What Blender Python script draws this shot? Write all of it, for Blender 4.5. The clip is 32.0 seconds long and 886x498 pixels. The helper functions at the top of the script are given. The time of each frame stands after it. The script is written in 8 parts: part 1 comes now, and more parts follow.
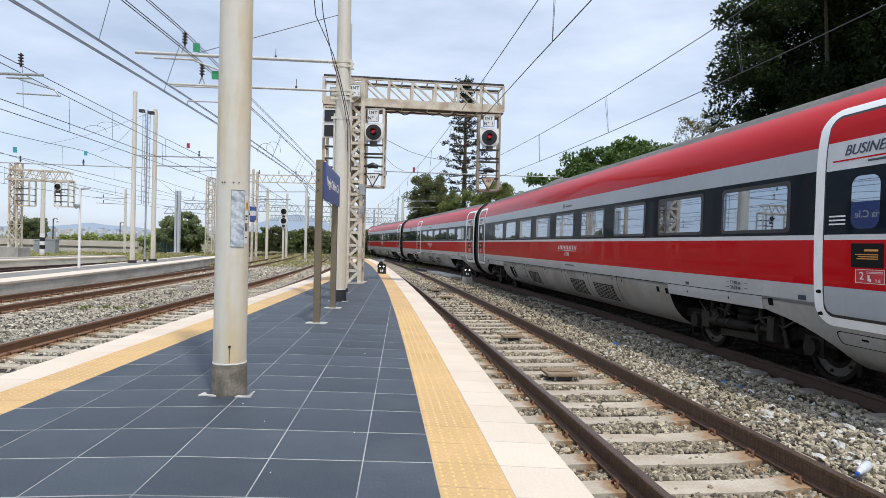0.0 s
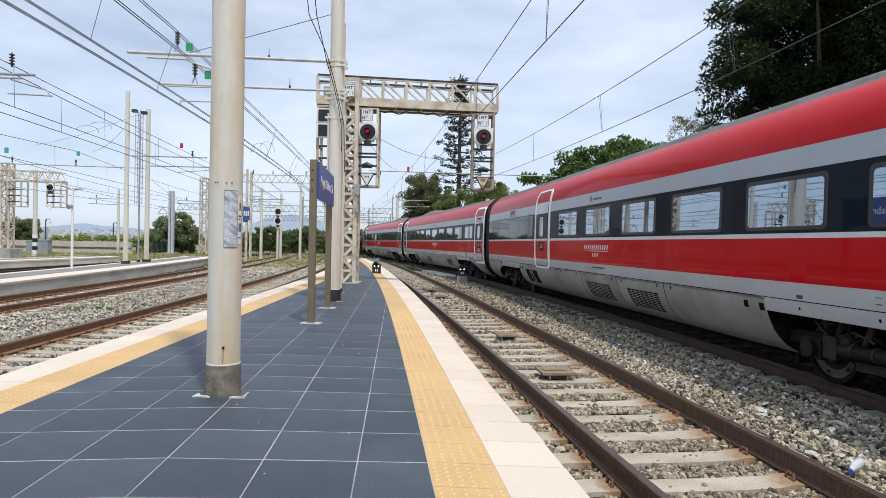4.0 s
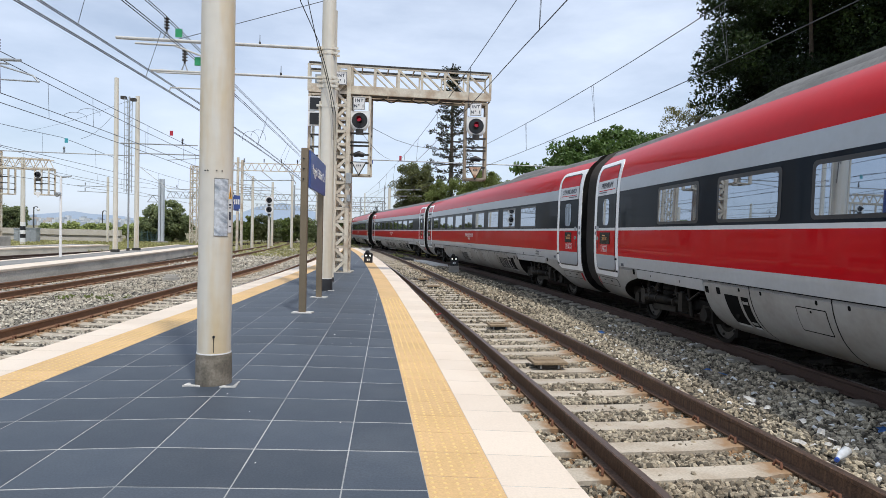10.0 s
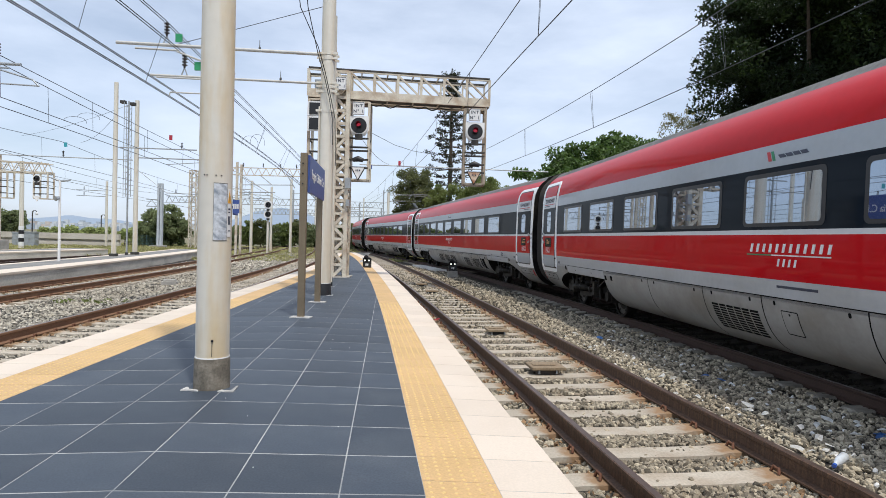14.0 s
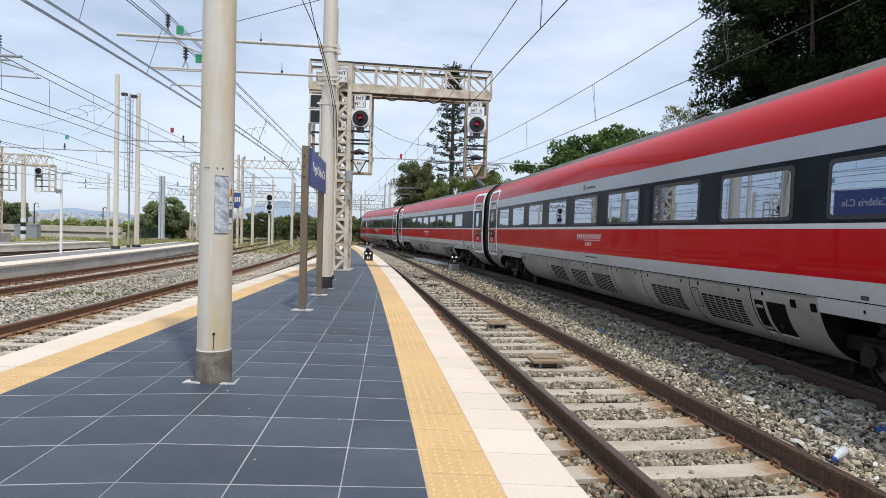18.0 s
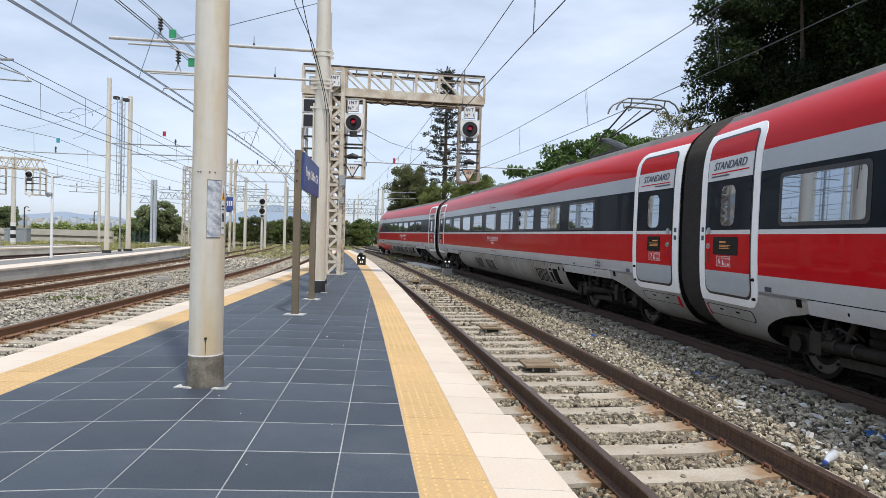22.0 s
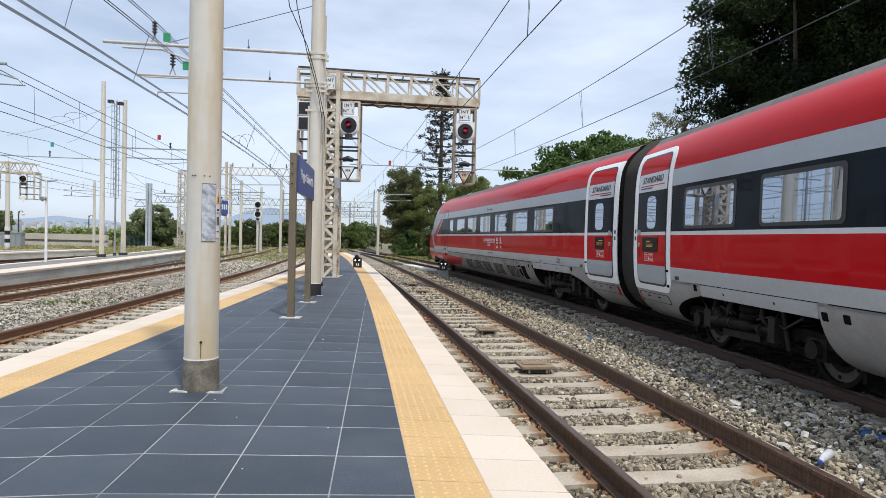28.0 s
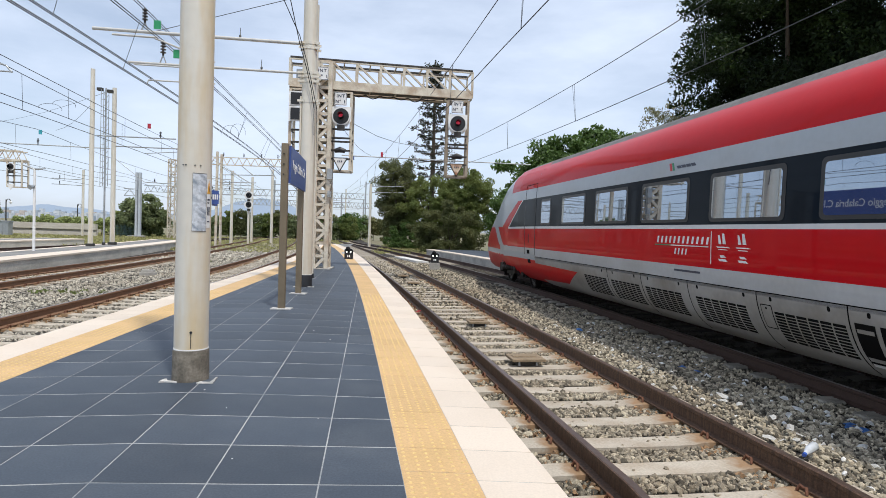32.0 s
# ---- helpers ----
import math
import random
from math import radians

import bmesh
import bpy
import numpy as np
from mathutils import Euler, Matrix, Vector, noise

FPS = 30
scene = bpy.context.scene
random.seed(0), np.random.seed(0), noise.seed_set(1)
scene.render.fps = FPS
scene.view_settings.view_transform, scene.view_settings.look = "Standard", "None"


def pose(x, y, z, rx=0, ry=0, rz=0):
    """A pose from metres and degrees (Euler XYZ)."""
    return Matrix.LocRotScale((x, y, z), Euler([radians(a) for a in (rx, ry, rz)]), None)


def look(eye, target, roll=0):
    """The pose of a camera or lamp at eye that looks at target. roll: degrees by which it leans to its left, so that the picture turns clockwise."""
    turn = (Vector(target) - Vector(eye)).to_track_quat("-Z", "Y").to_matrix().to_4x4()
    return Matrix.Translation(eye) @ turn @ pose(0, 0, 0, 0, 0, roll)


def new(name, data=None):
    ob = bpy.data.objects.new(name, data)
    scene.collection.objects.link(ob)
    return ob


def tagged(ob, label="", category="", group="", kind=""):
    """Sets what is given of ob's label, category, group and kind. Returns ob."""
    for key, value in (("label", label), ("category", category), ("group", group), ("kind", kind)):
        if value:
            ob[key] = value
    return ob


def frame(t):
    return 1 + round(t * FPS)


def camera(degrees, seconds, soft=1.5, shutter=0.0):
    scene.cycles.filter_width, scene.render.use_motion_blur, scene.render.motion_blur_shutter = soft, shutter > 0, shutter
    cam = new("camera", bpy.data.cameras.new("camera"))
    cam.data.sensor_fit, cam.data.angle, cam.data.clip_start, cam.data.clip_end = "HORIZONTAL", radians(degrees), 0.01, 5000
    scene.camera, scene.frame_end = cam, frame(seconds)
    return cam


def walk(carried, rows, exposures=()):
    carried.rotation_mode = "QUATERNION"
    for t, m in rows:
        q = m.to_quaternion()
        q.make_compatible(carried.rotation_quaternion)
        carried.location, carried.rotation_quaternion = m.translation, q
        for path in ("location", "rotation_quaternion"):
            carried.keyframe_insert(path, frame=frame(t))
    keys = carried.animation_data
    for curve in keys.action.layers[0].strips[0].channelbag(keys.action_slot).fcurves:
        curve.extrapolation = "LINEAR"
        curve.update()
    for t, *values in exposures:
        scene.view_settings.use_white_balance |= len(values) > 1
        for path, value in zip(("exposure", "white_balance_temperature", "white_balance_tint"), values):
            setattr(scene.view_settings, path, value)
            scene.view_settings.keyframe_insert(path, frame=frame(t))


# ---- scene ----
import itertools

cam = camera(72.08, 32.0, soft=0.6)
PATH = [
    (0, (0.0000, 0.0000, 1.3910), (0.0000, 1.9999, 1.3758), 1.31),
    (0.5, (0.0029, 0.0005, 1.3924), (0.0068, 2.0005, 1.3819), 1.27),
    (1, (0.0023, 0.0020, 1.3927), (0.0118, 2.0020, 1.3794), 1.29),
    (1.5, (-0.0037, 0.0094, 1.3939), (0.0155, 2.0093, 1.3826), 1.46),
    (2, (0.0050, 0.0036, 1.3940), (0.0227, 2.0036, 1.3891), 1.09),
    (2.5, (0.0047, -0.0026, 1.3924), (0.0231, 1.9973, 1.3948), 1.02),
    (3, (0.0092, -0.0053, 1.3941), (0.0353, 1.9945, 1.3957), 1.00),
    (3.5, (0.0076, 0.0003, 1.3928), (0.0252, 2.0002, 1.3791), 1.07),
    (5.5, (0.0047, 0.0081, 1.3926), (0.0258, 2.0079, 1.3720), 1.27),
    (6, (-0.0046, 0.0063, 1.3929), (0.0183, 2.0059, 1.3614), 1.70),
    (6.5, (-0.0048, 0.0138, 1.3906), (0.0189, 2.0133, 1.3559), 1.87),
    (7, (-0.0020, 0.0172, 1.3913), (0.0317, 2.0166, 1.3548), 1.71),
    (7.5, (-0.0043, 0.0202, 1.3892), (0.0308, 2.0196, 1.3557), 1.85),
    (8, (-0.0049, 0.0238, 1.3907), (0.0340, 2.0231, 1.3547), 1.69),
    (8.5, (-0.0026, 0.0261, 1.3945), (0.0413, 2.0252, 1.3508), 1.66),
    (9, (-0.0013, 0.0225, 1.3914), (0.0499, 2.0213, 1.3453), 1.75),
    (9.5, (-0.0009, 0.0216, 1.3945), (0.0421, 2.0207, 1.3518), 1.78),
    (10, (0.0056, 0.0211, 1.3928), (0.0498, 2.0200, 1.3424), 1.33),
    (10.5, (0.0008, 0.0172, 1.3936), (0.0322, 2.0165, 1.3515), 1.65),
    (11, (0.0021, 0.0081, 1.3949), (0.0380, 2.0073, 1.3501), 1.45),
    (11.5, (0.0056, 0.0100, 1.3918), (0.0419, 2.0094, 1.3563), 1.56),
    (12, (0.0089, 0.0081, 1.3948), (0.0477, 2.0075, 1.3641), 1.61),
    (12.5, (0.0022, 0.0032, 1.3953), (0.0424, 2.0026, 1.3693), 1.36),
    (13, (0.0057, -0.0004, 1.3963), (0.0518, 1.9990, 1.3800), 1.36),
    (13.5, (0.0059, 0.0002, 1.3920), (0.0496, 1.9997, 1.3731), 1.39),
    (14, (0.0078, 0.0074, 1.3921), (0.0555, 2.0065, 1.3585), 1.49),
    (14.5, (0.0054, 0.0060, 1.3937), (0.0515, 2.0052, 1.3600), 1.48),
    (16.5, (0.0054, 0.0098, 1.3937), (0.0396, 2.0088, 1.3425), 1.57),
    (17, (0.0088, 0.0047, 1.3922), (0.0455, 2.0038, 1.3441), 1.50),
    (17.5, (0.0094, 0.0058, 1.3902), (0.0431, 2.0047, 1.3353), 1.53),
    (18, (0.0087, 0.0086, 1.3942), (0.0523, 2.0074, 1.3379), 1.59),
    (18.5, (0.0067, 0.0057, 1.3952), (0.0560, 2.0044, 1.3442), 1.69),
    (19, (0.0077, 0.0030, 1.3942), (0.0661, 2.0017, 1.3515), 1.62),
    (19.5, (0.0126, -0.0038, 1.3952), (0.0750, 1.9948, 1.3568), 1.56),
    (20, (0.0140, -0.0051, 1.3963), (0.0758, 1.9936, 1.3587), 1.61),
    (20.5, (0.0103, -0.0072, 1.3970), (0.0690, 1.9915, 1.3566), 1.60),
    (21, (0.0088, 0.0017, 1.3957), (0.0756, 2.0001, 1.3524), 1.82),
    (21.5, (0.0122, 0.0001, 1.3931), (0.0784, 1.9985, 1.3529), 1.71),
    (22, (0.0109, 0.0040, 1.3945), (0.0766, 2.0025, 1.3532), 1.66),
    (22.5, (0.0130, 0.0043, 1.3968), (0.0864, 2.0024, 1.3507), 1.76),
    (23, (0.0133, -0.0026, 1.3947), (0.0858, 1.9957, 1.3598), 1.66),
    (23.5, (0.0122, -0.0005, 1.3932), (0.0847, 1.9981, 1.3703), 1.70),
    (24, (0.0148, -0.0030, 1.3963), (0.0870, 1.9956, 1.3721), 1.60),
    (24.5, (0.0104, -0.0027, 1.3986), (0.0864, 1.9957, 1.3733), 1.72),
    (25, (0.0152, -0.0022, 1.3962), (0.0908, 1.9962, 1.3693), 1.63),
    (25.5, (0.0181, 0.0028, 1.3946), (0.1014, 2.0008, 1.3657), 1.65),
    (27.5, (0.0183, -0.0015, 1.3950), (0.0921, 1.9968, 1.3564), 1.59),
    (28, (0.0186, -0.0024, 1.3979), (0.0966, 1.9958, 1.3635), 1.33),
    (28.5, (0.0217, -0.0078, 1.3981), (0.1034, 1.9904, 1.3738), 1.28),
    (29, (0.0202, -0.0117, 1.3971), (0.1059, 1.9863, 1.3742), 1.55),
    (29.5, (0.0201, -0.0070, 1.3969), (0.1076, 1.9908, 1.3663), 1.82),
    (30, (0.0165, -0.0005, 1.3970), (0.1112, 1.9967, 1.3470), 1.69),
    (30.5, (0.0129, 0.0019, 1.3945), (0.0998, 1.9993, 1.3416), 1.78),
    (31, (0.0155, -0.0012, 1.3956), (0.1055, 1.9960, 1.3376), 1.86),
    (31.5, (0.0195, -0.0040, 1.3955), (0.1153, 1.9932, 1.3497), 1.96),
    (32, (0.0191, -0.0076, 1.3959), (0.1255, 1.9887, 1.3374), 1.86),
]
walk(cam, [(t, look(eye, target, roll)) for t, eye, target, roll in PATH])

# ---- world, sun, exposure ----
SUN_TO = Vector((0.465, -0.885, 0.0)).normalized() * math.cos(radians(64)) + Vector((0, 0, math.sin(radians(64))))
world = bpy.data.worlds.new("sky")
scene.world = world
world.use_nodes = True
wn, wl = world.node_tree.nodes, world.node_tree.links
wn.clear()
w_out = wn.new("ShaderNodeOutputWorld")
w_bg = wn.new("ShaderNodeBackground")
w_sky = wn.new("ShaderNodeTexSky")
w_sky.sky_type, w_sky.sun_disc = "NISHITA", False
w_sky.sun_elevation = radians(64)
w_sky.sun_rotation = math.atan2(SUN_TO.x, SUN_TO.y)
w_sky.air_density, w_sky.dust_density, w_sky.ozone_density = 1.0, 1.2, 2.2
# thin high cloud over the whole sky
w_co = wn.new("ShaderNodeTexCoord")
w_map = wn.new("ShaderNodeMapping")
w_map.inputs["Scale"].default_value = (1.0, 1.0, 3.2)
w_n = wn.new("ShaderNodeTexNoise")
w_n.inputs["Scale"].default_value, w_n.inputs["Detail"].default_value, w_n.inputs["Roughness"].default_value = 2.1, 7.0, 0.55
w_r = wn.new("ShaderNodeValToRGB")
w_r.color_ramp.elements[0].position, w_r.color_ramp.elements[0].color = 0.34, (0.42, 0.42, 0.42, 1)
w_r.color_ramp.elements[1].position, w_r.color_ramp.elements[1].color = 0.66, (0.95, 0.95, 0.95, 1)
w_mix = wn.new("ShaderNodeMixRGB")
w_mix.inputs["Color2"].default_value = (6.95, 7.85, 9.45, 1)
wl.new(w_co.outputs["Generated"], w_map.inputs["Vector"])
wl.new(w_map.outputs["Vector"], w_n.inputs["Vector"])
wl.new(w_n.outputs["Fac"], w_r.inputs["Fac"])
wl.new(w_r.outputs["Color"], w_mix.inputs["Fac"])
wl.new(w_sky.outputs["Color"], w_mix.inputs["Color1"])
wl.new(w_mix.outputs["Color"], w_bg.inputs["Color"])
wl.new(w_bg.outputs["Background"], w_out.inputs["Surface"])
w_bg.inputs["Strength"].default_value = 0.124
sun = new("sun", bpy.data.lights.new("sun", "SUN"))
sun.data.energy, sun.data.angle, sun.data.color = 2.9, radians(3.0), (1.0, 0.94, 0.84)
sun.matrix_world = look(SUN_TO * 50, (0, 0, 0))
scene.view_settings.exposure = 0.0

# ---- materials ----


def mat(name, color, rough=0.6, metal=0.0, spot=None, spot_scale=3.0, spot_amount=0.4, grain=40.0, grain_amount=0.12,
        bump=0.0, bump_scale=60.0, coat=0.0, piece=0.0, specular=0.5, stretch=None, slant=0.0):
    """A painted, mineral or metal surface: large soft stains, fine grain and relief. piece: how much single pieces differ."""
    m = bpy.data.materials.new(name)
    m.use_nodes = True
    n, l = m.node_tree.nodes, m.node_tree.links
    b = n["Principled BSDF"]
    b.inputs["Roughness"].default_value, b.inputs["Metallic"].default_value = rough, metal
    b.inputs["Coat Weight"].default_value, b.inputs["Specular IOR Level"].default_value = coat, specular
    co = n.new("ShaderNodeTexCoord")
    big, fine = n.new("ShaderNodeTexNoise"), n.new("ShaderNodeTexNoise")
    big.inputs["Scale"].default_value, big.inputs["Detail"].default_value = spot_scale, 5
    fine.inputs["Scale"].default_value, fine.inputs["Detail"].default_value = grain, 4
    if stretch:
        run = n.new("ShaderNodeMapping")
        if slant:
            run.vector_type = "TEXTURE"
            run.inputs["Rotation"].default_value = (0.0, radians(slant), 0.0)
        run.inputs["Scale"].default_value = tuple(1 / c for c in stretch) if slant else stretch
        l.new(co.outputs["Object"], run.inputs["Vector"])
        l.new(run.outputs["Vector"], big.inputs["Vector"])
    else:
        l.new(co.outputs["Object"], big.inputs["Vector"])
    l.new(co.outputs["Object"], fine.inputs["Vector"])
    ramp = n.new("ShaderNodeValToRGB")
    ramp.color_ramp.elements[0].position, ramp.color_ramp.elements[1].position = 0.42, 0.68
    ramp.color_ramp.elements[0].color = (0, 0, 0, 1)
    ramp.color_ramp.elements[1].color = (spot_amount, spot_amount, spot_amount, 1)
    l.new(big.outputs["Fac"], ramp.inputs["Fac"])
    mix = n.new("ShaderNodeMixRGB")
    mix.inputs["Color1"].default_value = (*color, 1)
    mix.inputs["Color2"].default_value = (*(spot or tuple(c * 0.7 for c in color)), 1)
    l.new(ramp.outputs["Color"], mix.inputs["Fac"])
    hsv = n.new("ShaderNodeHueSaturation")
    l.new(mix.outputs["Color"], hsv.inputs["Color"])
    mr = n.new("ShaderNodeMapRange")
    mr.inputs["From Min"].default_value, mr.inputs["From Max"].default_value = 0.3, 0.7
    mr.inputs["To Min"].default_value, mr.inputs["To Max"].default_value = 1 - grain_amount, 1 + grain_amount
    l.new(fine.outputs["Fac"], mr.inputs["Value"])
    value = mr.outputs["Result"]
    if piece:
        info = n.new("ShaderNodeObjectInfo")
        geo = n.new("ShaderNodeNewGeometry")
        add = n.new("ShaderNodeMath")
        add.operation = "ADD"
        l.new(info.outputs["Random"], add.inputs[0])
        l.new(geo.outputs["Random Per Island"], add.inputs[1])
        fr = n.new("ShaderNodeMath")
        fr.operation = "FRACT"
        l.new(add.outputs["Value"], fr.inputs[0])
        pr = n.new("ShaderNodeMapRange")
        pr.inputs["To Min"].default_value, pr.inputs["To Max"].default_value = 1 - piece, 1 + piece
        l.new(fr.outputs["Value"], pr.inputs["Value"])
        mul = n.new("ShaderNodeMath")
        mul.operation = "MULTIPLY"
        l.new(value, mul.inputs[0])
        l.new(pr.outputs["Result"], mul.inputs[1])
        value = mul.outputs["Value"]
    l.new(value, hsv.inputs["Value"])
    l.new(hsv.outputs["Color"], b.inputs["Base Color"])
    if bump:
        bt, bn = n.new("ShaderNodeTexNoise"), n.new("ShaderNodeBump")
        bt.inputs["Scale"].default_value, bt.inputs["Detail"].default_value = bump_scale, 5
        bn.inputs["Strength"].default_value, bn.inputs["Distance"].default_value = bump, 0.02
        l.new(co.outputs["Object"], bt.inputs["Vector"])
        l.new(bt.outputs["Fac"], bn.inputs["Height"])
        l.new(bn.outputs["Normal"], b.inputs["Normal"])
    return m


def glow(name, color, strength):
    m = mat(name, color, 0.3)
    b = m.node_tree.nodes["Principled BSDF"]
    b.inputs["Emission Color"].default_value, b.inputs["Emission Strength"].default_value = (*color, 1), strength
    return m


SLATE = mat("slate_tile", (0.057, 0.071, 0.092), 0.55, spot=(0.092, 0.106, 0.125), spot_scale=1.7, spot_amount=0.55, grain=75, grain_amount=0.14, bump=0.06, bump_scale=140, piece=0.13, specular=0.2)
GROUT = mat("grout", (0.42, 0.425, 0.42), 0.9, spot=(0.15, 0.165, 0.18), spot_scale=1.1, spot_amount=0.9, grain=60)
MORTAR = mat("mortar", (0.60, 0.59, 0.56), 0.9, spot=(0.30, 0.30, 0.30), spot_scale=6, spot_amount=0.9, grain=50, grain_amount=0.2, bump=0.3)
YELLOW = mat("tactile_yellow", (0.61, 0.40, 0.19), 0.7, spot=(0.50, 0.33, 0.13), spot_scale=2, grain=70, grain_amount=0.1, piece=0.05)
TRAVERTINE = mat("white_edge_stone", (0.70, 0.605, 0.50), 0.65, spot=(0.62, 0.515, 0.41), spot_scale=0.9, spot_amount=0.6, grain=70, grain_amount=0.05, bump=0.05, piece=0.055)
CONCRETE = mat("concrete", (0.44, 0.42, 0.38), 0.9, spot=(0.24, 0.23, 0.21), spot_scale=1.2, spot_amount=0.7, grain=30, grain_amount=0.14, bump=0.25)
SLEEPER = mat("sleeper_concrete", (0.47, 0.42, 0.345), 0.9, spot=(0.30, 0.23, 0.16), spot_scale=3, spot_amount=0.55, grain=45, grain_amount=0.14, bump=0.2, piece=0.1)


def rust_seats(m, color):
    """Rust run off the fastenings on to the concrete round both rail seats."""
    n, l = m.node_tree.nodes, m.node_tree.links
    b = n["Principled BSDF"]
    old = b.inputs["Base Color"].links[0].from_socket
    co, sep, tex = n.new("ShaderNodeTexCoord"), n.new("ShaderNodeSeparateXYZ"), n.new("ShaderNodeTexNoise")
    l.new(co.outputs["Object"], sep.inputs["Vector"])
    tex.inputs["Scale"].default_value, tex.inputs["Detail"].default_value = 9.0, 5
    l.new(co.outputs["Object"], tex.inputs["Vector"])
    value = sep.outputs["X"]
    for op, k in (("ABSOLUTE", None), ("SUBTRACT", 0.74), ("ABSOLUTE", None)):
        q = n.new("ShaderNodeMath")
        q.operation = op
        l.new(value, q.inputs[0])
        if k is not None:
            q.inputs[1].default_value = k
        value = q.outputs["Value"]
    add = n.new("ShaderNodeMath")
    add.operation = "MULTIPLY_ADD"
    l.new(tex.outputs["Fac"], add.inputs[0])
    add.inputs[1].default_value = 0.28
    l.new(value, add.inputs[2])
    fade = n.new("ShaderNodeMapRange")
    fade.inputs["From Min"].default_value, fade.inputs["From Max"].default_value = 0.30, 0.40
    fade.inputs["To Min"].default_value, fade.inputs["To Max"].default_value = 0.85, 0.0
    l.new(add.outputs["Value"], fade.inputs["Value"])
    mix = n.new("ShaderNodeMixRGB")
    mix.inputs["Color2"].default_value = (*color, 1)
    l.new(fade.outputs["Result"], mix.inputs["Fac"])
    l.new(old, mix.inputs["Color1"])
    l.new(mix.outputs["Color"], b.inputs["Base Color"])


rust_seats(SLEEPER, (0.29, 0.165, 0.075))
RAIL = mat("rail_rust", (0.070, 0.037, 0.022), 0.6, metal=0.1, spot=(0.165, 0.092, 0.052), spot_scale=6, spot_amount=0.6, grain=60, grain_amount=0.35, bump=0.15, stretch=(6, 6, 0.4))
CLIPRUST = mat("clip_rust", (0.135, 0.055, 0.030), 0.85, spot=(0.19, 0.09, 0.045), spot_scale=8, grain=60, grain_amount=0.25)
ORANGERAIL = mat("bright_rail_rust", (0.21, 0.115, 0.066), 0.85, spot=(0.27, 0.15, 0.08), spot_scale=5, grain=60, grain_amount=0.25, bump=0.15)
RAILTOP = mat("rail_running_surface", (0.17, 0.125, 0.10), 0.35, metal=0.6, spot=(0.10, 0.065, 0.047), spot_scale=4, grain=30)
# bed near black: the shade in the gaps between stones is painted in
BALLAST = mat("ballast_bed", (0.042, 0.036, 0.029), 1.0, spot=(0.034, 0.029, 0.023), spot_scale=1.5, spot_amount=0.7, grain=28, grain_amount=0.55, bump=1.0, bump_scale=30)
SIDESTONE = mat("shoulder_ballast_stone", (0.33, 0.29, 0.218), 0.95, spot=(0.225, 0.183, 0.128), spot_scale=0.6, spot_amount=0.7, grain=60, grain_amount=0.25, piece=0.78)
TRACKSTONE = mat("track_ballast_stone", (0.255, 0.222, 0.168), 0.95, spot=(0.170, 0.136, 0.094), spot_scale=0.7, spot_amount=0.7, grain=60, grain_amount=0.25, piece=0.75)
STONE = mat("ballast_stone", (0.44, 0.405, 0.335), 0.95, spot=(0.32, 0.28, 0.215), spot_scale=0.6, spot_amount=0.7, grain=60, grain_amount=0.22, piece=0.48)
ASPHALT = mat("grey_asphalt", (0.20, 0.198, 0.19), 0.9, spot=(0.28, 0.27, 0.25), spot_scale=0.6, spot_amount=0.8, grain=20, grain_amount=0.12, bump=0.2)
EARTH = mat("dry_earth", (0.20, 0.17, 0.11), 1.0, spot=(0.13, 0.15, 0.055), spot_scale=0.25, spot_amount=0.9, grain=6, grain_amount=0.3, bump=0.5, bump_scale=12)
POST = mat("cream_post_paint", (0.69, 0.665, 0.59), 0.5, spot=(0.58, 0.49, 0.35), spot_scale=5.0, spot_amount=0.75, grain=9, grain_amount=0.03, bump=0.02, stretch=(1, 1, 0.07))
POSTWORN = mat("stained_cream_paint", (0.68, 0.655, 0.58), 0.5, spot=(0.62, 0.485, 0.275), spot_scale=5.2, spot_amount=0.95, grain=9, grain_amount=0.03, bump=0.03, stretch=(1, 1, 0.16))
POSTBASE = mat("tarred_post_base", (0.135, 0.12, 0.095), 0.85, spot=(0.30, 0.27, 0.22), spot_scale=9, spot_amount=0.6, grain=50, grain_amount=0.2, bump=0.2)
BLACKBASE = mat("black_base", (0.02, 0.022, 0.026), 0.6)
BRONZE = mat("bronze_steel", (0.23, 0.185, 0.125), 0.5, metal=0.4, spot_scale=4, grain=50, grain_amount=0.08)
CREAMSTEEL = mat("cream_lattice_paint", (0.63, 0.58, 0.48), 0.6, spot=(0.36, 0.25, 0.16), spot_scale=2.5, spot_amount=0.7, grain=30, grain_amount=0.12)
TANSTEEL = mat("weathered_tan_paint", (0.36, 0.305, 0.235), 0.7, spot=(0.22, 0.15, 0.10), spot_scale=3, spot_amount=0.7, grain=30, grain_amount=0.15)
GALV = mat("galvanised_steel", (0.42, 0.44, 0.45), 0.5, metal=0.6, grain=20, grain_amount=0.12)
DARKSTEEL = mat("dark_steel", (0.07, 0.065, 0.06), 0.6, metal=0.5, grain=30, grain_amount=0.2)
WIRE = mat("wire", (0.10, 0.105, 0.115), 0.55, metal=0.5)
BLUE = mat("sign_blue", (0.055, 0.10, 0.32), 0.4, grain=20, grain_amount=0.04)
WHITE = mat("white_paint", (0.80, 0.80, 0.79), 0.5, spot_scale=3, spot_amount=0.15, grain=40, grain_amount=0.04)
BLACK = mat("black_paint", (0.018, 0.018, 0.02), 0.4)
GREEN = mat("green_tag", (0.03, 0.32, 0.13), 0.5)
CYAN = mat("cyan_tag", (0.05, 0.35, 0.42), 0.5)
REDTAG = mat("red_tag", (0.45, 0.03, 0.05), 0.5)
AMBER = mat("amber_print", (0.80, 0.42, 0.05), 0.5)
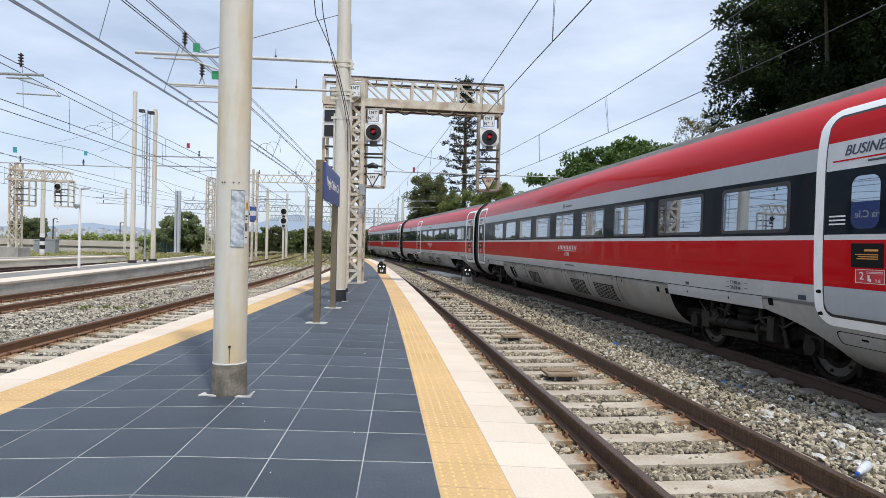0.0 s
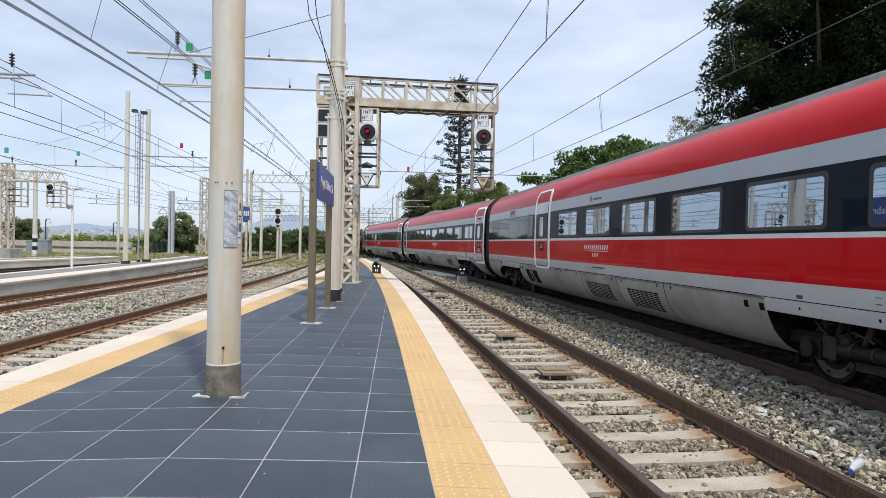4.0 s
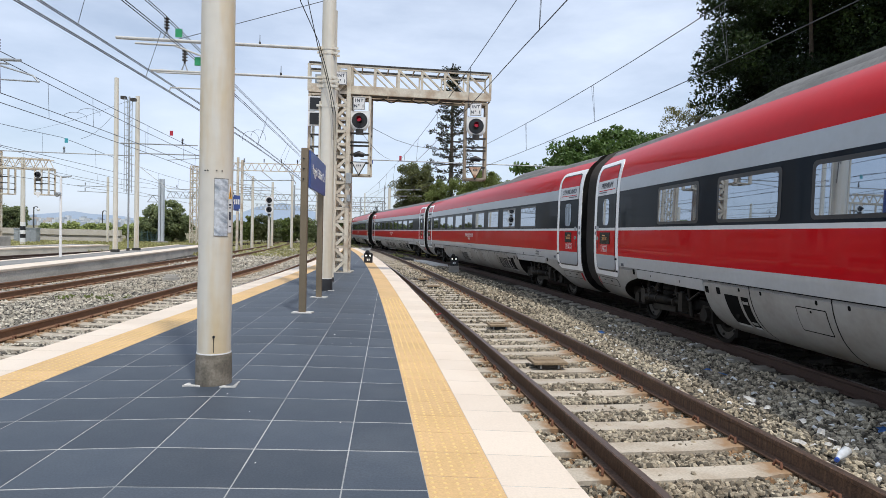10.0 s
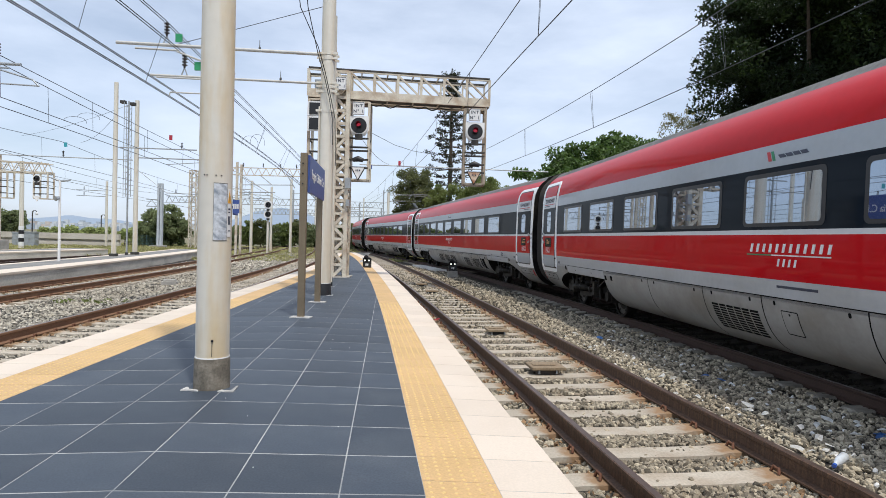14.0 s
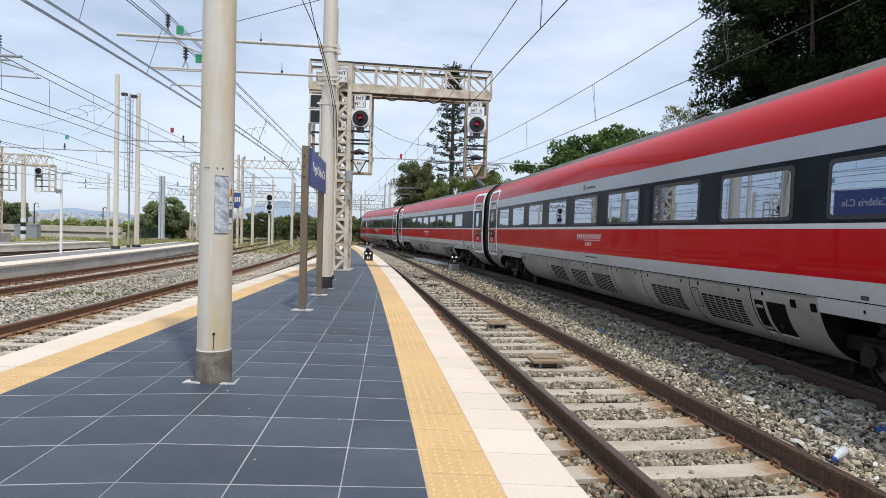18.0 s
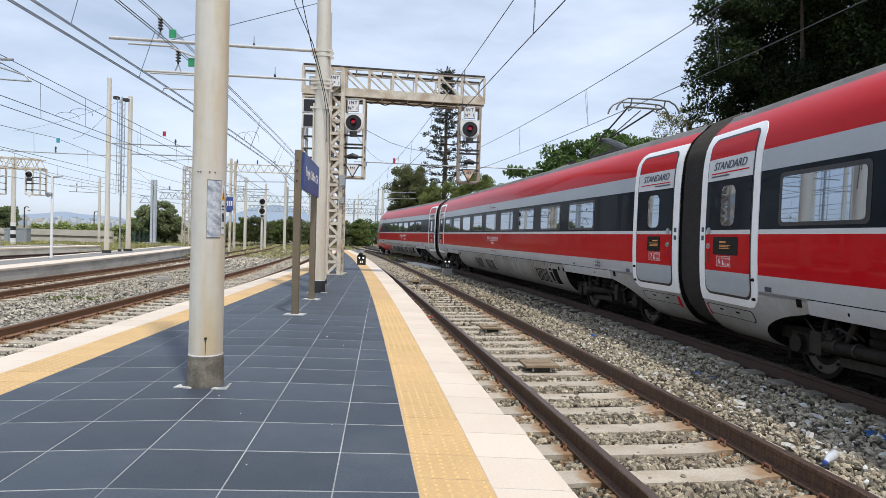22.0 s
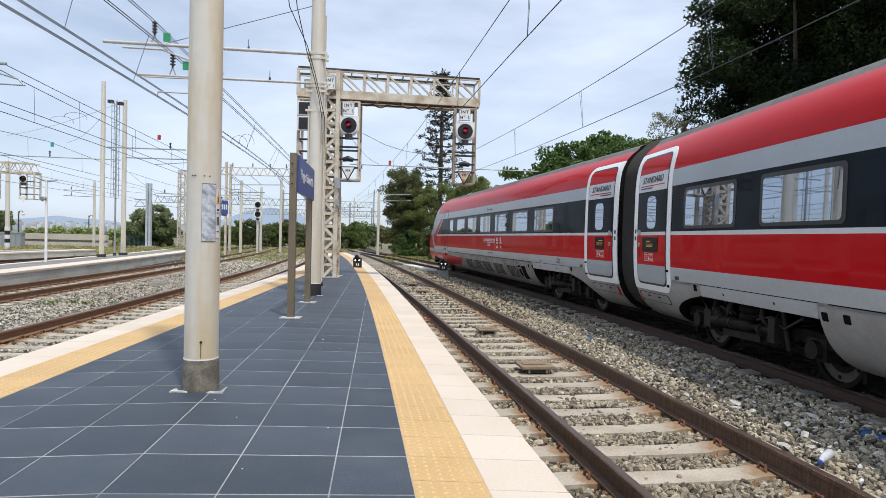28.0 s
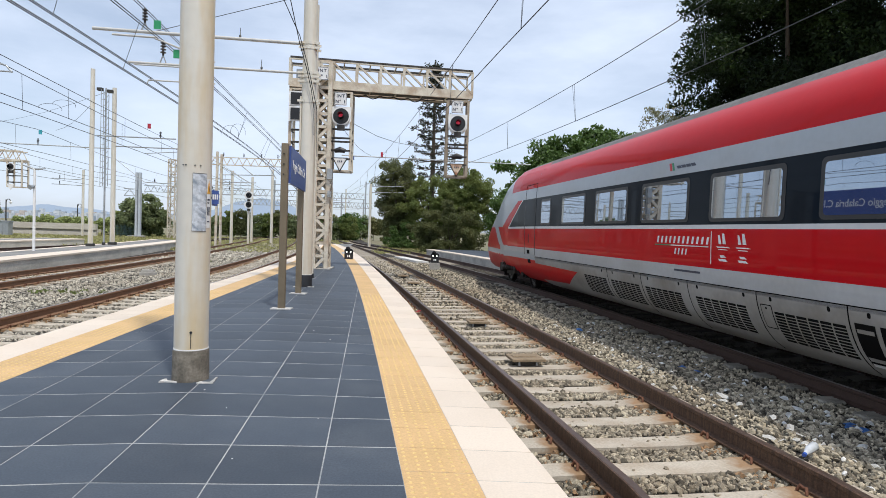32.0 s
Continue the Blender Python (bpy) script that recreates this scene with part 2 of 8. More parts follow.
FOIL = mat("worn_foil_sticker", (0.62, 0.66, 0.70), 0.45, metal=0.1, spot=(0.20, 0.25, 0.31), spot_scale=9, spot_amount=0.9, grain=40, grain_amount=0.2, stretch=(0.7, 1.0, 3.4), slant=42.0)
INSUL = mat("brown_insulator", (0.05, 0.045, 0.045), 0.25)
RED_LAMP = glow("red_signal_lens", (0.62, 0.015, 0.05), 0.45)
WHITE_LAMP = glow("white_signal_lens", (0.95, 0.95, 0.9), 1.3)
# train
TRED = mat("train_red", (0.50, 0.004, 0.009), 0.32, spot=(0.45, 0.004, 0.008), spot_scale=0.8, spot_amount=0.5, grain=8, grain_amount=0.03, specular=0.04, coat=0.24)
TSILVER = mat("train_silver", (0.385, 0.425, 0.46), 0.4, metal=0.10, spot=(0.35, 0.375, 0.40), spot_scale=0.7, spot_amount=0.5, grain=12, grain_amount=0.03, specular=0.2, coat=0.35)
TGREY = mat("train_skirt_grey", (0.345, 0.34, 0.325), 0.45, metal=0.05, spot=(0.20, 0.18, 0.15), spot_scale=1.1, spot_amount=0.7, grain=14, grain_amount=0.06, specular=0.2, coat=0.10)
TSILL = mat("train_sill_grey", (0.44, 0.455, 0.465), 0.4, metal=0.05, spot=(0.36, 0.355, 0.34), spot_scale=1.0, spot_amount=0.6, grain=14, grain_amount=0.04, specular=0.25, coat=0.25)
TWHITE = mat("train_white", (0.62, 0.63, 0.64), 0.3, spot_scale=1, spot_amount=0.15, grain=12, grain_amount=0.03)
TBAND = mat("train_window_band", (0.006, 0.011, 0.018), 0.3, spot_scale=1, grain=8, grain_amount=0.05, specular=0.03, coat=0.14)
TPANE = mat("coated_window_glass", (0.345, 0.40, 0.475), 0.015, metal=0.95, spot_scale=1, spot_amount=0.05, grain=6, grain_amount=0.02)
TDARK = mat("bistro_glass", (0.012, 0.020, 0.030), 0.04, metal=0.05, grain=5, grain_amount=0.04, specular=0.27)
TROOF = mat("train_roof_grey", (0.155, 0.153, 0.145), 0.7, spot=(0.09, 0.088, 0.082), spot_scale=1.5, spot_amount=0.7, grain=14, grain_amount=0.2, bump=0.1)
RUBBER = mat("bellows_rubber", (0.034, 0.030, 0.027), 0.75, spot=(0.052, 0.046, 0.04), spot_scale=3, grain=30, grain_amount=0.2)
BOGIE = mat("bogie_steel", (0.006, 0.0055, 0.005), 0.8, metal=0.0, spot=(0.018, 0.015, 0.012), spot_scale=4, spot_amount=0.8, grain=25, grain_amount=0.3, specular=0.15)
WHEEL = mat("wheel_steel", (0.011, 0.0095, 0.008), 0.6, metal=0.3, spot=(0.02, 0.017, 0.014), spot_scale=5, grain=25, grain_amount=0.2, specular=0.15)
BRAKEDISC = mat("brake_disc_steel", (0.07, 0.066, 0.06), 0.5, metal=0.5, spot=(0.13, 0.11, 0.09), spot_scale=6, grain=25, grain_amount=0.2)
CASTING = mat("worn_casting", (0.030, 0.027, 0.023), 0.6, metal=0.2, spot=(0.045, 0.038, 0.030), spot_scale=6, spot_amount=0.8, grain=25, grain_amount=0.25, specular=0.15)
# bed and stones under the cars: their shade is put into the colour
SHADEBED = mat("shaded_ballast", (0.030, 0.026, 0.021), 1.0, spot=(0.055, 0.045, 0.034), spot_scale=1.4, spot_amount=0.8, grain=28, grain_amount=0.5, bump=0.8, bump_scale=30)
SHADESTONE = mat("shaded_stone", (0.055, 0.046, 0.036), 0.9, spot_scale=2, grain=40, grain_amount=0.2, piece=0.4)
RUSTSTONE = mat("rust_stained_stone", (0.30, 0.185, 0.10), 0.95, spot=(0.20, 0.12, 0.06), spot_scale=1, spot_amount=0.7, grain=60, grain_amount=0.2, piece=0.4)
# train's rails darkened for that shade; the yard rails share the colour
DARKRAIL = mat("darkened_rail", (0.060, 0.033, 0.024), 0.8, spot_scale=5, grain=60, grain_amount=0.2)
# sleeper ends outside that shade keep a paler colour
SLEEPEREND = mat("pale_sleeper_end", (0.27, 0.25, 0.21), 0.95, spot=(0.17, 0.15, 0.12), spot_scale=6, spot_amount=0.7, grain=50, grain_amount=0.2, piece=0.2)
# sleepers under the cars, painted dark for the same shade
DARKSLEEPER = mat("shaded_sleeper", (0.10, 0.088, 0.07), 0.9, spot=(0.07, 0.06, 0.048), spot_scale=3, grain=45, grain_amount=0.2, piece=0.1)
LED = glow("amber_led", (0.45, 0.20, 0.04), 0.25)

# ---- mesh helpers ----


def mesh_of(bm, name, materials, smooth=False):
    me = bpy.data.meshes.new(name)
    if smooth:
        for f in bm.faces:
            f.smooth = True
    bm.to_mesh(me)
    bm.free()
    for m in (materials if isinstance(materials, (list, tuple)) else [materials]):
        me.materials.append(m)
    return me


def part(name, bm, material, parent=None, label="", smooth=False):
    """One mesh object under a thing or a part."""
    me = bm if isinstance(bm, bpy.types.Mesh) else mesh_of(bm, name, material, smooth)
    ob = new(name, me)
    ob.parent = parent
    return tagged(ob, label=label)


def thing(name, at, label, category, group="", kind="", turn=0.0):
    ob = new(name)
    ob.empty_display_size = 0.1
    ob.matrix_basis = pose(*at, 0, 0, turn)
    return tagged(ob, label, category, group, kind)


def box(bm, x0, x1, y0, y1, z0, z1, mi=0):
    v = [bm.verts.new((x, y, z)) for z in (z0, z1) for y in (y0, y1) for x in (x0, x1)]
    for q in ((0, 2, 3, 1), (4, 5, 7, 6), (0, 1, 5, 4), (2, 6, 7, 3), (0, 4, 6, 2), (1, 3, 7, 5)):
        bm.faces.new([v[i] for i in q]).material_index = mi
    return v


def bar(bm, a, b, w, h=None, mi=0):
    """A square bar from a to b."""
    a, b = Vector(a), Vector(b)
    h = h or w
    d = (b - a).normalized()
    side = d.cross((0, 0, 1))
    side = Vector((1, 0, 0)) if side.length < 1e-4 else side.normalized()
    up = side.cross(d)
    vs = [bm.verts.new(p + side * sx * w / 2 + up * sz * h / 2) for p in (a, b) for sx, sz in ((-1, -1), (1, -1), (1, 1), (-1, 1))]
    for i in range(4):
        bm.faces.new((vs[i], vs[(i + 1) % 4], vs[4 + (i + 1) % 4], vs[4 + i])).material_index = mi
    bm.faces.new(vs[3::-1]).material_index = mi
    bm.faces.new(vs[4:]).material_index = mi


def tube(bm, pts, radii, n=10, mi=0, caps=True):
    """A round tube through pts."""
    pts = [Vector(p) for p in pts]
    if not isinstance(radii, (list, tuple)):
        radii = [radii] * len(pts)
    rings = []
    for i, p in enumerate(pts):
        d = (pts[min(i + 1, len(pts) - 1)] - pts[max(i - 1, 0)]).normalized()
        a = d.orthogonal().normalized() if abs(d.z) > 0.99 else d.cross((0, 0, 1)).normalized()
        b = a.cross(d)
        rings.append([bm.verts.new(p + (a * math.cos(t) + b * math.sin(t)) * radii[i]) for t in (2 * math.pi * k / n for k in range(n))])
    for r, s in zip(rings, rings[1:]):
        for k in range(n):
            f = bm.faces.new((r[k], s[k], s[(k + 1) % n], r[(k + 1) % n]))
            f.material_index, f.smooth = mi, True
    if caps:
        for f in (bm.faces.new(rings[0]), bm.faces.new(rings[-1][::-1])):
            f.material_index = mi
            for e in f.edges:
                e.smooth = False
    return rings


def prism(bm, poly, z0, z1, mi=0):
    """A flat plate with the outline poly (x, y), from z0 to z1."""
    lo = [bm.verts.new((x, y, z0)) for x, y in poly]
    hi = [bm.verts.new((x, y, z1)) for x, y in poly]
    n = len(poly)
    bm.faces.new(lo[::-1]).material_index = mi
    bm.faces.new(hi).material_index = mi
    for i in range(n):
        bm.faces.new((lo[i], lo[(i + 1) % n], hi[(i + 1) % n], hi[i])).material_index = mi


def rounded(u0, u1, z0, z1, r, n=5):
    out = []
    for cu, cz, a in ((u1 - r, z1 - r, 0), (u0 + r, z1 - r, 90), (u0 + r, z0 + r, 180), (u1 - r, z0 + r, 270)):
        out += [(cu + r * math.cos(radians(a + 90 * k / n)), cz + r * math.sin(radians(a + 90 * k / n))) for k in range(n + 1)]
    return out


def text_mesh(words, size, material, depth=0.004, shear=0.0, bold=0.0, gap=1.0):
    cu = bpy.data.curves.new("lettering", "FONT")
    cu.body, cu.size, cu.extrude, cu.shear = words, size, depth, shear
    cu.align_x, cu.align_y = "CENTER", "CENTER"
    cu.offset, cu.space_character = bold, gap
    ob = bpy.data.objects.new("lettering", cu)
    scene.collection.objects.link(ob)
    me = bpy.data.meshes.new_from_object(ob.evaluated_get(bpy.context.evaluated_depsgraph_get()))
    bpy.data.objects.remove(ob)
    bpy.data.curves.remove(cu)
    me.name = "lettering"
    me.materials.clear()
    me.materials.append(material)
    return me

# ---- the plan: platform, tracks, the curve of the train's track ----
RAIL_Z = -0.255
SPINE_X, SPINE_Y, SPINE_YAW, TILE = -1.647, 3.280, radians(3.86), 0.60
FALL_R, FALL_L = 0.027, 0.016


def spine(y):
    return SPINE_X - math.tan(SPINE_YAW) * (y - SPINE_Y)


def edge_r(y):
    return 1.267 - 0.0927 * y - 0.00093 * y * y if y > 1 else 1.1734 - 0.03 * (y - 1)


def inset(y):
    """The edge slabs stand back a little along one stretch."""
    return 0.055 if 5.0 < y < 8.5 else 0.055 * max(0.0, (11.5 - y) / 3.0) if 8.5 <= y < 11.5 else 0.0


def edge_l(y):
    return -4.27 - 0.0318 * y - 0.0014 * max(0.0, y - 15) ** 2


def top(x, y):
    d = x - spine(y)
    return -FALL_R * d if d > 0 else FALL_L * d


PLAT_END = 54.0


def track_right(y):
    return 2.775 - 0.115 * y - 0.0006 * y * y if y > 4 else 2.3054 - 0.035 * (y - 4)


def track_l1(y):
    return -5.6 - 0.018 * y - 0.0011 * y * y


def track_l2(y):
    return -10.25 - 0.035 * y - 0.00095 * y * y


def plat2(y):
    return -10.78 - 0.085 * y - 0.00111 * y * y


CURVE_S = np.arange(-190, 200.01, 0.5)
curve_k = np.interp(CURVE_S, [-190, -14, -8, 0, 8, 16, 26, 38, 56, 60, 80, 84, 200], [0, 0, 0.00266, 0.00721, 0.00511, 0.00353, 0.00367, 0.0021, 0.00186, -0.006, -0.006, 0, 0])
ZERO = int(190 / 0.5)
curve_th = np.cumsum(curve_k) * 0.5
curve_th += 0.07005 - curve_th[ZERO]
curve_x = np.cumsum(-np.sin(curve_th)) * 0.5
curve_y = np.cumsum(np.cos(curve_th)) * 0.5
curve_x += 5.8429 - curve_x[ZERO]
curve_y += 7.0 - curve_y[ZERO]


def on_curve(s):
    return tuple(float(np.interp(s, CURVE_S, c)) for c in (curve_x, curve_y, curve_th))


def polyline(f, y0, y1, step=1.0):
    n = max(2, int((y1 - y0) / step))
    return [(f(y0 + (y1 - y0) * i / n), y0 + (y1 - y0) * i / n) for i in range(n + 1)]


LINES = {
    "right": polyline(track_right, -60, 78),
    "train": [on_curve(s)[:2] for s in np.arange(-185, 150, 1.0)],
    "left": polyline(track_l1, -40, 110),
    "far_left": polyline(track_l2, -30, 110),
    "yard": polyline(lambda y: -20.9 - 0.0004 * (y - 40) ** 2, 0, 100),
}


def offsets(line):
    """Points of a line with their unit normal to the left."""
    out = []
    for i, (x, y) in enumerate(line):
        a, b = line[max(i - 1, 0)], line[min(i + 1, len(line) - 1)]
        d = Vector((b[0] - a[0], b[1] - a[1])).normalized()
        out.append((x, y, -d.y, d.x))
    return out


def sweep(bm, line, section, mats=None, closed=True):
    """Sweeps a section of (left offset, z) along a line."""
    rows = [[bm.verts.new((x + nx * o, y + ny * o, z)) for o, z in section] for x, y, nx, ny in offsets(line)]
    n = len(section)
    for r, s in zip(rows, rows[1:]):
        for k in range(n if closed else n - 1):
            f = bm.faces.new((r[k], s[k], s[(k + 1) % n], r[(k + 1) % n]))
            f.material_index = mats[k] if mats else 0
    if closed:
        bm.faces.new(rows[0][::-1])
        bm.faces.new(rows[-1])


def along(line, step):
    """Places every step metres along a line: x, y, heading."""
    acc, nxt, out = 0.0, 0.0, []
    for (x0, y0), (x1, y1) in zip(line, line[1:]):
        d = math.hypot(x1 - x0, y1 - y0)
        while nxt <= acc + d:
            k = (nxt - acc) / d
            out.append((x0 + (x1 - x0) * k, y0 + (y1 - y0) * k, math.atan2(-(x1 - x0), y1 - y0)))
            nxt += step
        acc += d
    return out


# ---- ground ----
def ground():
    bm = bmesh.new()
    v = [bm.verts.new((x, y, -0.66)) for x, y in ((-2500, -600), (2500, -600), (2500, 4000), (-2500, 4000))]
    bm.faces.new(v)
    ob = part("ground", bm, EARTH)
    tagged(ob, "dry earth and sparse grass of the railway yard", "ground", kind="structure")
    bm = bmesh.new()
    nx, ny = 90, 230
    grid = []
    for j in range(ny + 1):
        y = -24 + 124 * (j / ny) ** 1.25
        row = []
        for i in range(nx + 1):
            a, b = track_l2(y) - 3.2, max(track_right(y), on_curve(max(-60, min(100, y - 7)))[0]) + 3.0
            x = a + (b - a) * i / nx
            h = noise.noise((x * 1.3, y * 1.3, 0)) * 0.03 + noise.noise((x * 6, y * 6, 3)) * 0.012
            edge = min(i, nx - i)
            row.append(bm.verts.new((x, y, -0.475 + h - (0.22 if edge == 0 else 0))))
        grid.append(row)
    for a, b in zip(grid, grid[1:]):
        for i in range(nx):
            bm.faces.new((a[i], a[i + 1], b[i + 1], b[i])).smooth = True
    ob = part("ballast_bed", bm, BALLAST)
    tagged(ob, "crushed stone ballast bed, dark for the shaded gaps between stones", "ballast", kind="stuff")
    bm = bmesh.new()
    rows = []
    for k in range(0, 76):
        row = []
        for i in range(13):
            x = -23.4 + (plat2(k) - 2.3 + 23.4) * i / 12 if k < 46 else -23.4 + 6.2 * i / 12
            row.append(bm.verts.new((x, k, -0.475 + noise.noise((x * 1.3, k * 1.3, 0)) * 0.03 - (0.22 if i in (0, 12) else 0))))
        rows.append(row)
    for a, b in zip(rows, rows[1:]):
        for i in range(12):
            bm.faces.new((a[i], a[i + 1], b[i + 1], b[i])).smooth = True
    tagged(part("ballast_bed", bm, STONE), "grey ballast bed of the yard track", "ballast", kind="stuff")
    # the shade under the standing cars is painted into the ballast
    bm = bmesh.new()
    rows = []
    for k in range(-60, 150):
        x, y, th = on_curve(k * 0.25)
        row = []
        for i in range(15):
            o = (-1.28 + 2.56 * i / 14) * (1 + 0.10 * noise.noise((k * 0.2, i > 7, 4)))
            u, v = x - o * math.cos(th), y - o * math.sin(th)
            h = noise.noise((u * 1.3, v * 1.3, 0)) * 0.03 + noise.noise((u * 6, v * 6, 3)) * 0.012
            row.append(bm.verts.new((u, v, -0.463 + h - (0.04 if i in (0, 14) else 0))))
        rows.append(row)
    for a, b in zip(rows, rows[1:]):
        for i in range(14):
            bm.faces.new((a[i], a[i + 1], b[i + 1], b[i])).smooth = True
    tagged(part("shaded_ballast", bm, SHADEBED), "ballast painted dark for the shade under the train", "ballast", kind="stuff")


RAIL_SECTION = [(-0.07, -0.172), (0.07, -0.172), (0.07, -0.158), (0.012, -0.140), (0.010, -0.050), (0.035, -0.036), (0.035, -0.006), (0.026, 0.0),
                (-0.026, 0.0), (-0.035, -0.006), (-0.035, -0.036), (-0.010, -0.050), (-0.012, -0.140), (-0.07, -0.158)]


def sleeper_mesh(material):
    bm = bmesh.new()
    prof = [(-1.2, -0.01), (-1.05, 0.0), (-0.86, 0.0), (-0.57, 0.0), (-0.47, -0.018), (0.0, -0.022), (0.47, -0.018), (0.57, 0.0), (0.86, 0.0), (1.05, 0.0), (1.2, -0.01)]
    rows = []
    for x, z in prof:
        rows.append([bm.verts.new((x, y, zz)) for y, zz in ((-0.14, -0.2), (-0.125, z), (0.125, z), (0.14, -0.2))])
    for a, b in zip(rows, rows[1:]):
        for k in range(3):
            bm.faces.new((a[k], a[k + 1], b[k + 1], b[k]))
    bm.faces.new(rows[0][::-1])
    bm.faces.new(rows[-1])
    return mesh_of(bm, "sleeper", material)


SLEEPERS = []
PIECES = []


TRAIN_TRACK = []


def tracks():
    sm = sleeper_mesh(SLEEPER)
    shade_sm = sleeper_mesh(DARKSLEEPER)
    for key, label, lift in (("right", "rusty rail track on concrete sleepers beside the platform", 0), ("train", "rusty rail track on concrete sleepers under the train", 0.003),
                             ("left", "rusty rail track on concrete sleepers along the platform", 0), ("far_left", "rusty rail track on concrete sleepers by the second platform", 0),
                             ("yard", "dark rusty rail track between the second and third platforms", 0)):
        line = LINES[key]
        tr = thing("track", (0, 0, 0), label, "railway track", kind="structure")
        if key == "train":
            TRAIN_TRACK.append(tr)
        for side in (1, -1):
            bm = bmesh.new()
            sec = [(side * 0.7525 + o, RAIL_Z + z + lift) for o, z in RAIL_SECTION]
            sweep(bm, line, sec, [0] * 7 + [1] + [0] * 6)
            part("rail", bm, [{"train": DARKRAIL, "yard": DARKRAIL, "right": RAIL}.get(key, ORANGERAIL), RAILTOP], tr, "rusty steel rail")
        spots = along(line, 0.6)
        far = []
        clips = bmesh.new()
        for x, y, h in spots:
            if 1 < y < 34 and key != "yard":
                SLEEPERS.append((tr, shade_sm if key == "train" else sm, pose(x, y, RAIL_Z - 0.178 + lift, 0, 0, math.degrees(h))))
            elif -20 < y < 100:
                far.append((x, y, h))
            if 1 < y < 22 and key != "yard":
                for side in (-0.7525, 0.7525):
                    for w in (-0.11, 0.11):
                        m = pose(x, y, RAIL_Z - 0.172 + lift, 0, 0, math.degrees(h)) @ Matrix.Translation((side + w, 0, 0))
                        ring = [m @ Vector((0.0, -0.05, 0.0)), m @ Vector((0.01, -0.03, 0.045)), m @ Vector((-0.02 * w / 0.11, 0.0, 0.03)), m @ Vector((0.01, 0.03, 0.045)), m @ Vector((0, 0.05, 0))]
                        tube(clips, ring, 0.013, 5)
        part("rail_clips", clips, DARKRAIL if key == "train" else CLIPRUST, tr, "rusty spring clips along the rails")["kind"] = "stuff"
        bm = bmesh.new()
        for x, y, h in far:
            m = pose(x, y, RAIL_Z - 0.178 + lift, 0, 0, math.degrees(h))
            vs = box(bm, -1.2, 1.2, -0.125, 0.125, -0.2, 0.0)
            for v in vs:
                v.co = m @ v.co
        part("far_sleepers", bm, SLEEPER, tr, "row of distant concrete sleepers")["kind"] = "stuff"


def clip(poly, f):
    """The part of a polygon on which f(x, y) is positive."""
    out = []
    for (x0, y0), (x1, y1) in zip(poly, poly[1:] + poly[:1]):
        a, b = f(x0, y0), f(x1, y1)
        if a >= 0:
            out.append((x0, y0))
        if a * b < 0:
            k = a / (a - b)
            out.append((x0 + (x1 - x0) * k, y0 + (y1 - y0) * k))
    return out


def area(poly):
    return 0.5 * sum(x0 * y1 - x1 * y0 for (x0, y0), (x1, y1) in zip(poly, poly[1:] + poly[:1]))


def slab_piece(bm, poly, lift, depth):
    """A paving piece that follows the platform's fall."""
    lo = [bm.verts.new((x, y, top(x, y) - depth)) for x, y in poly]
    hi = [bm.verts.new((x, y, top(x, y) + lift)) for x, y in poly]
    n = len(poly)
    bm.faces.new(hi)
    for i in range(n):
        bm.faces.new((lo[i], lo[(i + 1) % n], hi[(i + 1) % n], hi[i]))


BAND, STRIP = 0.48, 0.435


